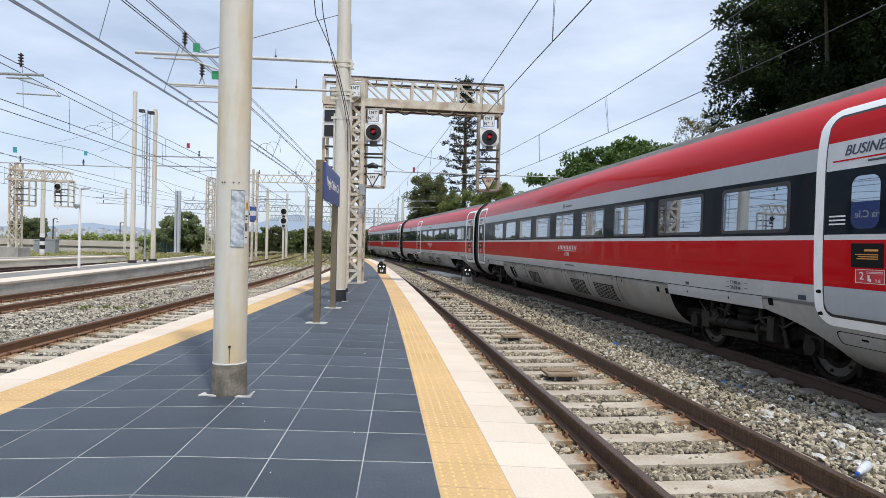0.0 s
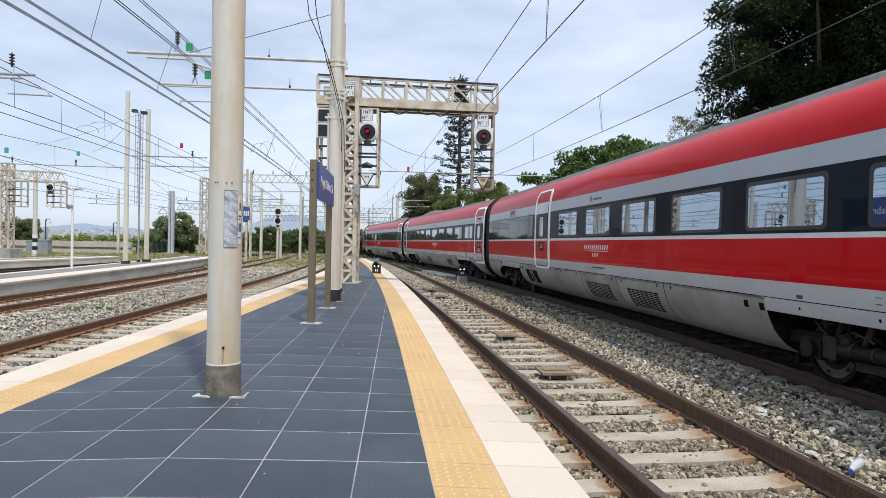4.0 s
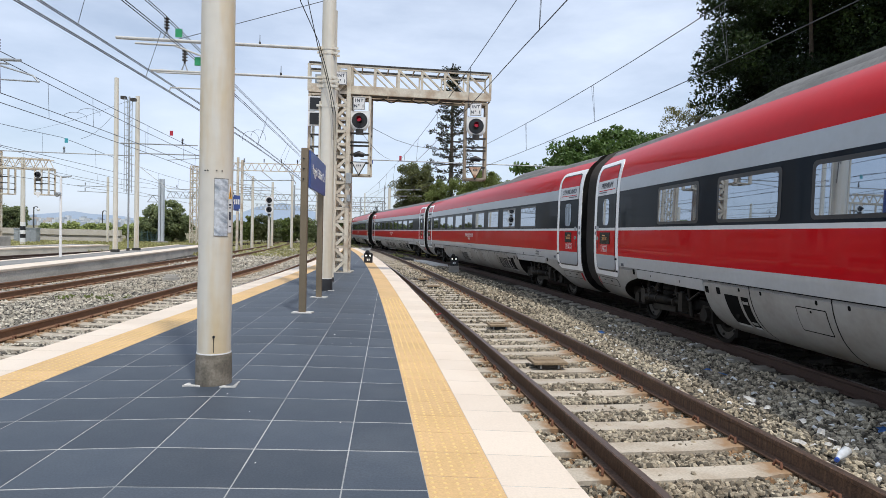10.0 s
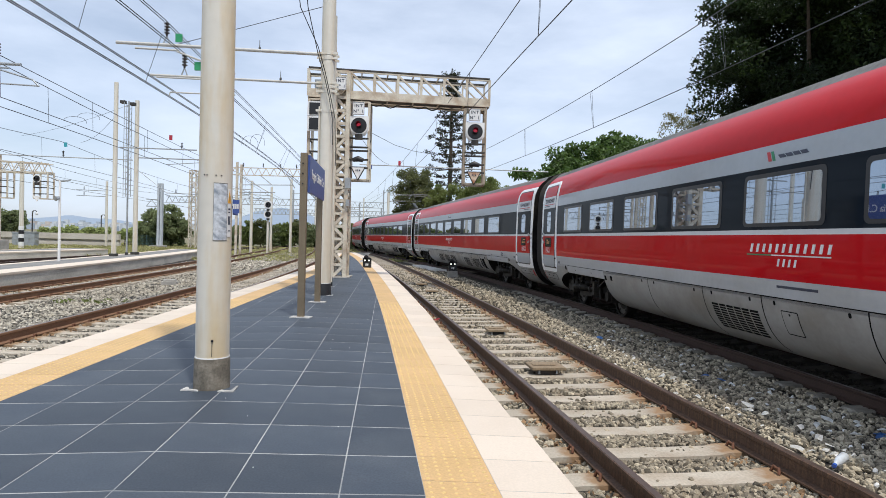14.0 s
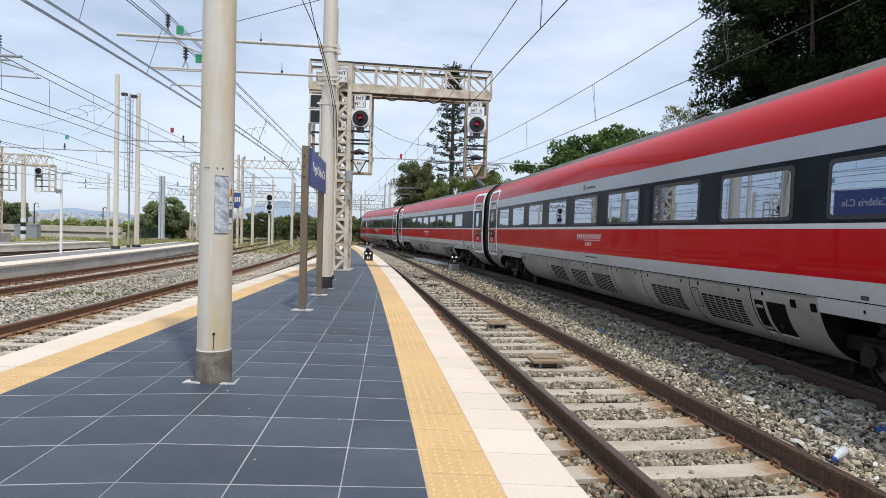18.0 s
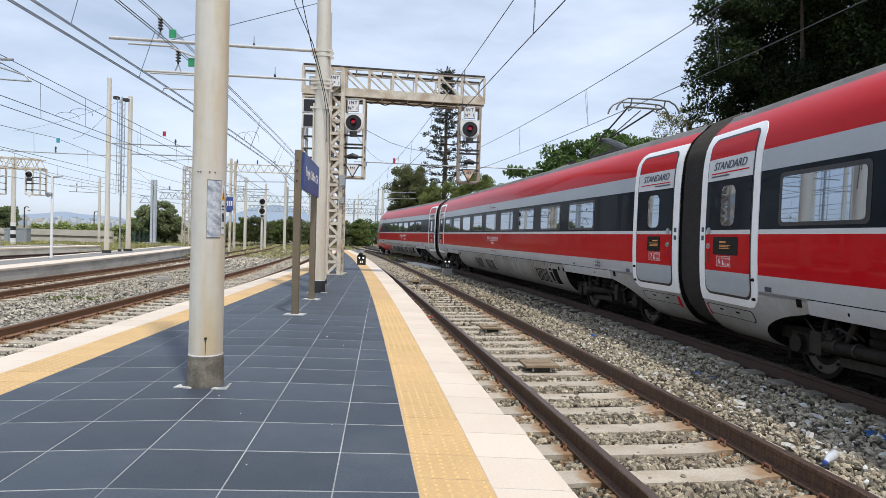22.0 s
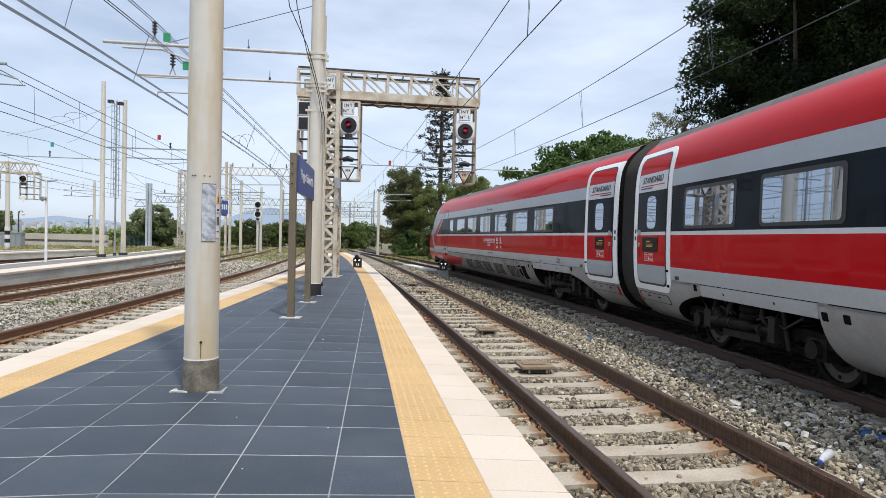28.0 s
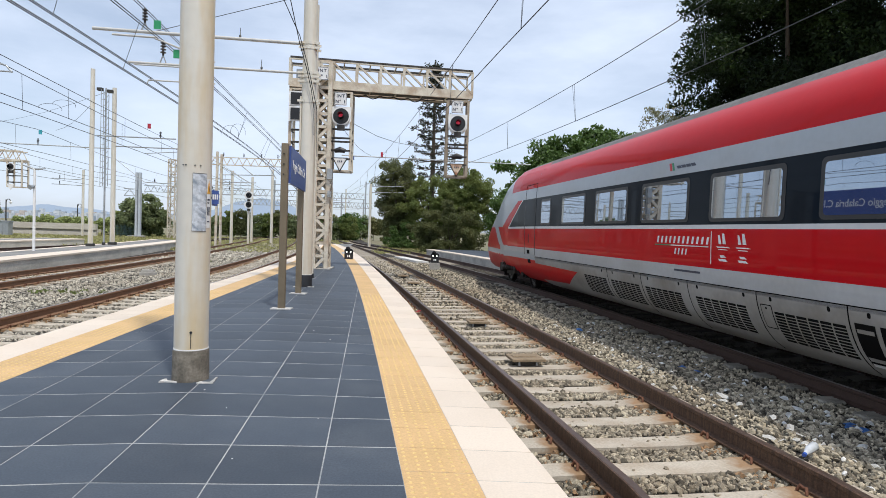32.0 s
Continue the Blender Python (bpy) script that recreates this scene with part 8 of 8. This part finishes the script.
def tree(name, base, centre, radii, clumps, clump_r, per, leaf, material, seed, label, trunk_top=None, r0=0.3, category="tree", bottom=-0.5, hang=0.0, limb_n=14):
    rng = random.Random(seed)
    t = thing(name, base, label, category, "trees by the line")
    cs, rs = [], []
    b = Vector(base)
    c = Vector(centre) - b
    while len(cs) < clumps:
        d = Vector((rng.gauss(0, 1), rng.gauss(0, 1), rng.gauss(0, 1))).normalized()
        k = rng.random() ** 0.4
        lump = 1 + 0.25 * noise.noise(d * 2.2 + Vector((seed, 0, 0)))
        p = Vector((d.x * radii[0], d.y * radii[1], d.z * radii[2])) * k * lump
        if p.z < bottom * radii[2]:
            continue
        cs.append(c + p)
        q = clump_r * rng.uniform(0.6, 1.25)
        rs.append((q, q, q * 0.75))
    bm = bmesh.new()
    tt = trunk_top or (c.x * 0.6, c.y * 0.6, max(0.8, c.z - radii[2] * 0.7))
    limbs(bm, (0, 0, -0.3), rng.sample([tuple(v) for v in cs], min(limb_n, len(cs))), r0, rng, tt)
    part("trunk", bm, BARK, t, "grey-brown trunk and limbs")
    leaves("crown", cs, rs, per, leaf, material, t, seed, "leafy crown", hang=hang)
    return t


def araucaria(x, y, z, h):
    rng = random.Random(3)
    t = thing("norfolk_pine", (x, y, z), "tall dark tiered conifer beyond the tracks", "tree", "trees by the line")
    bm = bmesh.new()
    tube(bm, [(0, 0, -0.3), (0.1, 0, h * 0.5), (0, 0, h)], [0.35, 0.22, 0.05], 8)
    cs, rs = [], []
    zz = 4.5
    while zz < h - 0.3:
        f = 1 - (zz / h) ** 1.6
        reach = 0.6 + 3.6 * f
        n = 6
        a0 = rng.uniform(0, 6)
        for k in range(n):
            a = a0 + 2 * math.pi * k / n + rng.uniform(-0.25, 0.25)
            r = reach * rng.uniform(0.5, 1.15)
            pts = [Vector((0, 0, zz)), Vector((r * 0.5 * math.cos(a), r * 0.5 * math.sin(a), zz - 0.1)), Vector((r * math.cos(a), r * math.sin(a), zz + 0.25))]
            tube(bm, pts, [0.06, 0.04, 0.02], 5)
            for q in (0.4, 0.6, 0.8, 0.92, 1.0):
                cs.append((r * q * math.cos(a) + rng.uniform(-0.1, 0.1), r * q * math.sin(a), zz + 0.25 * q - 0.05 + rng.uniform(-0.18, 0.22)))
                rs.append((0.36, 0.36, 0.24) if q > 0.5 else (0.22, 0.22, 0.12))
        zz += 0.95 * (0.75 + 0.25 * f)
    part("trunk", bm, BARK, t, "straight trunk with whorled branches")
    leaves("needles", cs, rs, 15, 0.13, PINE, t, 4, "tufts of dark needles")


def vegetation():
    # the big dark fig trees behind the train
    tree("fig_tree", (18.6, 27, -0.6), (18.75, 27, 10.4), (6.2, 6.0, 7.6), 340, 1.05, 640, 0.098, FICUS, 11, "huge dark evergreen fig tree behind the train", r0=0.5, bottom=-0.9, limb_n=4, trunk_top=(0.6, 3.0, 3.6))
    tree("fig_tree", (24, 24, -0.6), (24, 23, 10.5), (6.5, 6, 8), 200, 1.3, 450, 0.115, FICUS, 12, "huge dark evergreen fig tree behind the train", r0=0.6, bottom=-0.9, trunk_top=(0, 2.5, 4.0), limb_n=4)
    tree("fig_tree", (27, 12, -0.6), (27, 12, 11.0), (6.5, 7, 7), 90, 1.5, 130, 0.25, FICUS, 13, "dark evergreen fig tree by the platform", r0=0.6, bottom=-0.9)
    tree("broadleaf_tree", (15.2, 43, -0.6), (15.0, 43, 5.1), (8.6, 4.5, 3.65), 700, 0.75, 150, 0.16, BROAD, 21, "round dark green broadleaf tree behind the train", r0=0.4, bottom=-1.0)
    tree("broadleaf_tree", (19.2, 46, -0.6), (19.4, 46, 5.9), (5.0, 4.5, 3.6), 220, 0.8, 150, 0.16, BROAD, 22, "round dark green broadleaf tree behind the train", r0=0.4, bottom=-1.0)
    tree("thin_tree", (14.0, 33, -0.6), (14.0, 33, 7.8), (1.6, 1.3, 1.2), 80, 0.28, 40, 0.06, FEATHER, 23, "thin pale feathery tree", r0=0.12, bottom=-1)
    araucaria(2.2, 70, -0.6, 21.2)
    tree("olive_tree", (-1.5, 62, -0.6), (-1.3, 62, 4.6), (2.3, 2.4, 4.6), 170, 0.6, 290, 0.095, OLIVE, 31, "loose olive-green tree with drooping twigs", r0=0.3, bottom=-1.0, hang=0.7)
    tree("shrub", (2.2, 60, -0.6), (2.4, 60, 3.2), (3.6, 2.4, 4.0), 190, 0.55, 290, 0.088, SHRUB, 32, "yellow-green tangled shrubs beside the track", r0=0.2, category="shrub", bottom=-1.0, hang=0.4)
    tree("shrub", (5.6, 60, -0.6), (5.6, 61, 4.3), (2.8, 2.4, 3.6), 170, 0.6, 260, 0.095, SHRUB, 33, "yellow-green tangled shrubs beside the track", r0=0.2, category="shrub", bottom=-1.0)
    tree("shrub", (3.2, 50, -0.6), (3.4, 51, 1.2), (3.2, 1.6, 2.6), 120, 0.5, 260, 0.08, OLIVE, 34, "dry olive shrubs at the foot of the trees", r0=0.1, category="shrub", bottom=-0.7, hang=0.5)
    tree("shrub", (9.4, 55, -0.6), (9.4, 55, 2.6), (2.6, 1.8, 3.6), 130, 0.6, 150, 0.12, BROAD, 37, "green tangled shrubs behind the train", r0=0.1, category="shrub", bottom=-0.8)
    tree("shrub", (-0.6, 60, -0.6), (-0.6, 59, 0.5), (1.8, 1.2, 1.7), 60, 0.4, 130, 0.1, BROAD, 35, "dark low shrub under the trees", r0=0.08, category="shrub", bottom=-0.7)
    tree("shrub", (-9.6, 96, -0.6), (-9.6, 96, 1.6), (2.0, 2, 2.2), 70, 0.7, 90, 0.18, BROAD, 36, "distant dark green bushes", r0=0.1, category="shrub", bottom=-0.9)
    # left yard
    tree("broadleaf_tree", (-32.6, 76, -0.6), (-32.6, 76, 1.9), (3.0, 2.4, 2.6), 190, 0.6, 150, 0.15, YARDLEAF, 41, "round bush-like tree in the yard", r0=0.3, bottom=-0.9)
    tree("shrub", (-36.3, 77, -0.6), (-36.0, 77, 0.9), (1.8, 1.5, 1.8), 50, 0.5, 110, 0.14, CANE, 42, "pale green shrub in the yard", r0=0.1, category="shrub", bottom=-0.9)
    for k, x in enumerate((-51.9, -50.2)):
        tree("broadleaf_tree", (x, 75, -0.6), (x, 75, 2.1), (1.3, 1.2, 1.6), 70, 0.5, 90, 0.14, YARDLEAF, 43 + k, "small dark tree behind the wall", r0=0.15, bottom=-0.8)
    for k in range(8):
        x = -45.0 + 1.3 * k
        tree("cane_clump", (x, 73, -0.6), (x, 73, 0.85 + 0.15 * (k % 3)), (0.85, 0.6, 0.65), 26, 0.35, 60, 0.16, CANE, 50 + k, "pale green cane behind the wall", r0=0.06, category="shrub", bottom=-1, limb_n=5)
    for k in range(9):
        x = -21.5 + 2.4 * k * 0.9
        tree("shrub", (x, 104, -0.6), (x, 104, 1.5), (1.7, 1.2, 2.0), 36, 0.6, 80, 0.2, (YARDLEAF, FEATHER, OLIVE)[k % 3], 60 + k, "distant hedge of mixed shrubs along the yard", r0=0.08, category="shrub", bottom=-1, limb_n=5)
    for k in range(11):
        x = -28.5 + 1.9 * k
        tree("shrub", (x, 90, -0.6), (x, 90, 1.0 + 0.35 * (k % 3)), (1.7, 1.1, 1.8), 50, 0.55, 90, 0.17, (YARDLEAF, SHRUB, OLIVE)[k % 3], 80 + k, "distant shrubs along the yard", r0=0.08, category="shrub", bottom=-1, limb_n=5)
    # palms
    for x, y, h in ((-16.4, 92, 3.0), (-13.9, 90, 2.6), (-21.5, 94, 3.0), (5.6, 64, 7.8)):
        palm(x, y, h)
    # grass
    rng = np.random.default_rng(8)
    n = 15000
    gy = 42 + 45 * rng.random(n)
    gx = np.where(rng.random(n) < 0.8, -54 + 46 * rng.random(n), -3 + 9 * rng.random(n))
    ok = (gx < -9.5) | (gy > 46)
    cs = np.stack([gx, gy, np.full(n, -0.55)], 1)[ok]
    leaves("dry_grass", cs, np.full((len(cs), 3), 0.35) * (1, 1, 0.6), 14, 0.14, GRASS, None, 7, "dry yellow-green grass along the yard")["category"] = "grass"
    n = 300
    gy = 12 + 24 * rng.random(n)
    gx = np.array([track_l2(v) + 1.4 + rng.random() * 2.0 for v in gy])
    pick = np.array([noise.noise((u * 0.5, v * 0.35, 9)) > 0.48 for u, v in zip(gx, gy)])
    cs = np.stack([gx, gy, np.full(n, -0.44)], 1)[pick]
    leaves("weeds", cs, np.full((len(cs), 3), 0.12) * (1, 1, 0.4), 14, 0.05, SHRUB, None, 6, "small green weeds in the ballast")["category"] = "weeds"


def palm(x, y, h):
    rng = random.Random(int(x * 10))
    t = thing("palm_tree", (x, y, -0.6), "small palm with arching fronds", "palm", "trees by the line")
    bm = bmesh.new()
    tube(bm, [(0, 0, -0.2), (0.05, 0, h * 0.5), (0, 0, h)], [0.22, 0.17, 0.15], 8)
    part("trunk", bm, BARK, t, "ringed palm trunk")
    for k in range(16):
        a, up = rng.uniform(0, 6.28), rng.uniform(0.2, 1.1)
        bm = bmesh.new()
        L = rng.uniform(1.3, 1.9)
        pts = [Vector((math.cos(a) * L * s, math.sin(a) * L * s, h + up * L * s - 1.1 * L * s * s)) for s in (0, 0.25, 0.5, 0.75, 1)]
        for p, q in zip(pts, pts[1:]):
            d = (q - p).normalized()
            sd = d.cross((0, 0, 1)).normalized()
            for m in range(4):
                o = p.lerp(q, m / 4)
                for s in (-1, 1):
                    tip = o + sd * s * 0.32 + d * 0.22 - Vector((0, 0, 0.16))
                    bm.faces.new([bm.verts.new(v) for v in (o, o + d * 0.06, tip)])
        part("frond", bm, BROAD, t)


vegetation()

# ---- paving pieces and sleepers, one by one ----


def lay_pieces():
    # the outer ends of the sleepers show beside the train's rail
    bm = bmesh.new()
    prism(bm, [(-0.15, -0.09), (-0.09, -0.125), (0.15, -0.12), (0.15, 0.12), (-0.10, 0.125), (-0.15, 0.07)], -0.06, 0.0)
    bmesh.ops.bevel(bm, geom=bm.edges[:], offset=0.022, segments=1, affect="EDGES")
    end = mesh_of(bm, "sleeper_end", SLEEPEREND)
    for x, y, h in along(LINES["train"], 0.6):
        if 4 < y < 22:
            PIECES.append(("sleeper_end", end, pose(x, y, RAIL_Z - 0.138, 0, 0, math.degrees(h)) @ Matrix.Translation((-0.97, 0, 0)), TRAIN_TRACK[0]))
    for name, me, m, parent in PIECES:
        ob = new(name, me)
        ob.parent = parent
        ob.matrix_basis = m
    for parent, me, m in SLEEPERS:
        ob = new("sleeper", me)
        ob.parent = parent
        ob.matrix_basis = m


def stones():
    """Loose ballast stones, angular and of mixed size."""
    rng = np.random.default_rng(5)
    cube = np.array([(-1, -1, -1), (1, -1, -1), (1, 1, -1), (-1, 1, -1), (-1, -1, 1), (1, -1, 1), (1, 1, 1), (-1, 1, 1)], float)
    quads = np.array([(0, 3, 2, 1), (4, 5, 6, 7), (0, 1, 5, 4), (1, 2, 6, 5), (2, 3, 7, 6), (3, 0, 4, 7)])
    g = (1 + 5 ** 0.5) / 2
    ball = np.array([(-1, g, 0), (1, g, 0), (-1, -g, 0), (1, -g, 0), (0, -1, g), (0, 1, g), (0, -1, -g), (0, 1, -g), (g, 0, -1), (g, 0, 1), (-g, 0, -1), (-g, 0, 1)]) / 1.62
    tris = np.array([(0, 11, 5), (0, 5, 1), (0, 1, 7), (0, 7, 10), (0, 10, 11), (1, 5, 9), (5, 11, 4), (11, 10, 2), (10, 7, 6), (7, 1, 8),
                     (3, 9, 4), (3, 4, 2), (3, 2, 6), (3, 6, 8), (3, 8, 9), (4, 9, 5), (2, 4, 11), (6, 2, 10), (8, 6, 7), (9, 8, 1)])

    foot = lambda v: on_curve(v - 7)[0] - 1.22  # noqa: E731
    spots = {}
    for _, me, m in SLEEPERS:
        if me.materials[0] == DARKSLEEPER:
            continue
        spots.setdefault((round(m.translation.x), round(m.translation.y)), []).append(m.inverted())

    def clear(u, v):
        """Few stones lie on a sleeper's top."""
        for a in (-1, 0, 1):
            for b in (-1, 0, 1):
                for inv in spots.get((round(u) + a, round(v) + b), ()):
                    p = inv @ Vector((u, v, 0))
                    if abs(p.y) < 0.165 and abs(p.x) < 1.24:
                        return rng.random() < 0.025
        return True

    def scatter(name, label, count, y0, y1, a, b, size, power=1.0, material=STONE, round_=False):
        y = y0 + (y1 - y0) * rng.random(count) ** power
        lo, hi = np.array([a(v) for v in y]), np.array([b(v) for v in y])
        x = lo + (hi - lo) * rng.random(count)
        keep = np.array([clear(u, v) for u, v in zip(x, y)])
        x, y, count = x[keep], y[keep], int(keep.sum())
        s = size * rng.uniform(0.55, 1.25, count)
        if round_:
            shape, faces = ball[None] * rng.uniform(0.55, 1.0, (count, 12, 1)) * rng.uniform(0.42, 1.25, (count, 1, 3)) * s[:, None, None], tris
        else:
            shape, faces = cube[None] * rng.uniform(0.35, 1.0, (count, 8, 3)) * rng.uniform(0.6, 1.2, (count, 1, 3)) * s[:, None, None], quads
        q = rng.normal(size=(count, 4))
        q /= np.linalg.norm(q, axis=1, keepdims=True)
        w, i, j, k = q.T
        rot = np.stack([np.stack([1 - 2 * (j * j + k * k), 2 * (i * j - k * w), 2 * (i * k + j * w)], -1), np.stack([2 * (i * j + k * w), 1 - 2 * (i * i + k * k), 2 * (j * k - i * w)], -1),
                        np.stack([2 * (i * k - j * w), 2 * (j * k + i * w), 1 - 2 * (i * i + j * j)], -1)], 1)
        lift = 0.012 if material is LITTER else np.where((x > np.array([foot(v) for v in y])) & (material is SIDESTONE), 0.03, 0.0)
        z = lift + np.array([-0.475 + noise.noise((u * 1.3, v * 1.3, 0)) * 0.03 + noise.noise((u * 6, v * 6, 3)) * 0.012 for u, v in zip(x, y)]) + s * (0.05 + 0.55 * rng.random(count))
        pts = np.einsum("nij,nkj->nki", rot, shape) + np.stack([x, y, z], -1)[:, None]
        me = bpy.data.meshes.new(name)
        me.from_pydata(pts.reshape(-1, 3).tolist(), [], (faces[None] + shape.shape[1] * np.arange(count)[:, None, None]).reshape(-1, faces.shape[1]).tolist())
        me.materials.append(material)
        tagged(new(name, me), label, "ballast", kind="stuff")
    scatter("ballast_stones", "loose grey ballast stones beside the tracks", 42000, 2.2, 15, lambda v: edge_r(v) + 0.03, lambda v: foot(v) + 0.36, 0.030, 1.35, SIDESTONE, round_=True)
    scatter("ballast_stones", "loose grey ballast stones further along", 11000, 15, 40, lambda v: edge_r(v) + 0.03, foot, 0.042, 1.2, SIDESTONE)
    scatter("ballast_stones", "loose grey ballast stones between the left tracks", 30000, 6, 30, lambda v: track_l2(v) - 1.4, lambda v: edge_l(v) - 0.03, 0.031, 1.3)
    scatter("ballast_stones", "grey ballast stones further along the left tracks", 9000, 30, 62, lambda v: track_l2(v) - 1.6, lambda v: edge_l(v) - 0.05, 0.062, 1.2)
    scatter("ballast_stones", "ballast stones painted dark for the shade under the train", 4500, 3, 30, lambda v: foot(v) + 0.25, lambda v: foot(v) + 1.6, 0.036, 1.3, SHADESTONE)
    scatter("ballast_stones", "loose grey ballast stones between the rails", 17000, 2.6, 11, lambda v: track_right(v) - 0.72, lambda v: track_right(v) + 0.72, 0.028, 1.3, TRACKSTONE, round_=True)
    scatter("ballast_stones", "coarser ballast stones of the platform track further back", 9000, -14, 2.3, lambda v: edge_r(v) + 0.03, lambda v: foot(v) + 0.3, 0.046, 1.0, SIDESTONE)
    scatter("ballast_stones", "coarser ballast stones of the left tracks further back", 12000, -14, 6, lambda v: track_l2(v) - 1.4, lambda v: edge_l(v) - 0.03, 0.046)
    scatter("pale_chips", "white chips and scraps strewn on the ballast", 170, 4.2, 12, lambda v: track_right(v) + 0.95, foot, 0.026, 1.2, LITTER, round_=True)
    for o, n in ((-0.75, 2200), (0.75, 3600)):
        scatter("ballast_stones", "rust-stained ballast stones along the rail", n, 3, 24, lambda v: track_right(v) + o - 0.30, lambda v: track_right(v) + o + 0.18, 0.026, 1.4, RUSTSTONE)
    for o in (-0.75, 0.75):
        scatter("ballast_stones", "rust-stained ballast stones along the rail", 1800, 6, 30, lambda v: track_l1(v) + o - 0.25, lambda v: track_l1(v) + o + 0.25, 0.036, 1.3, RUSTSTONE)


def specks():
    """Small pale scraps and crumbs lying on the paving."""
    rng = random.Random(77)
    bm = bmesh.new()
    for k in range(16):
        y = 3.2 + 13 * rng.random() ** 1.3
        x = spine(y) + rng.uniform(-1.5, 1.7)
        s = rng.uniform(0.004, 0.011)
        z = top(x, y) + 0.003
        a = rng.uniform(0, 6.3)
        pts = [(x + s * rng.uniform(0.5, 1.2) * math.cos(a + 1.26 * i), y + s * rng.uniform(0.5, 1.2) * math.sin(a + 1.26 * i)) for i in range(5)]
        prism(bm, pts, z, z + 0.003)
    tagged(part("paper_scraps", bm, LITTER), "small pale scraps and crumbs on the paving", "litter", kind="stuff")


lay_pieces()
stones()
specks()


motions()
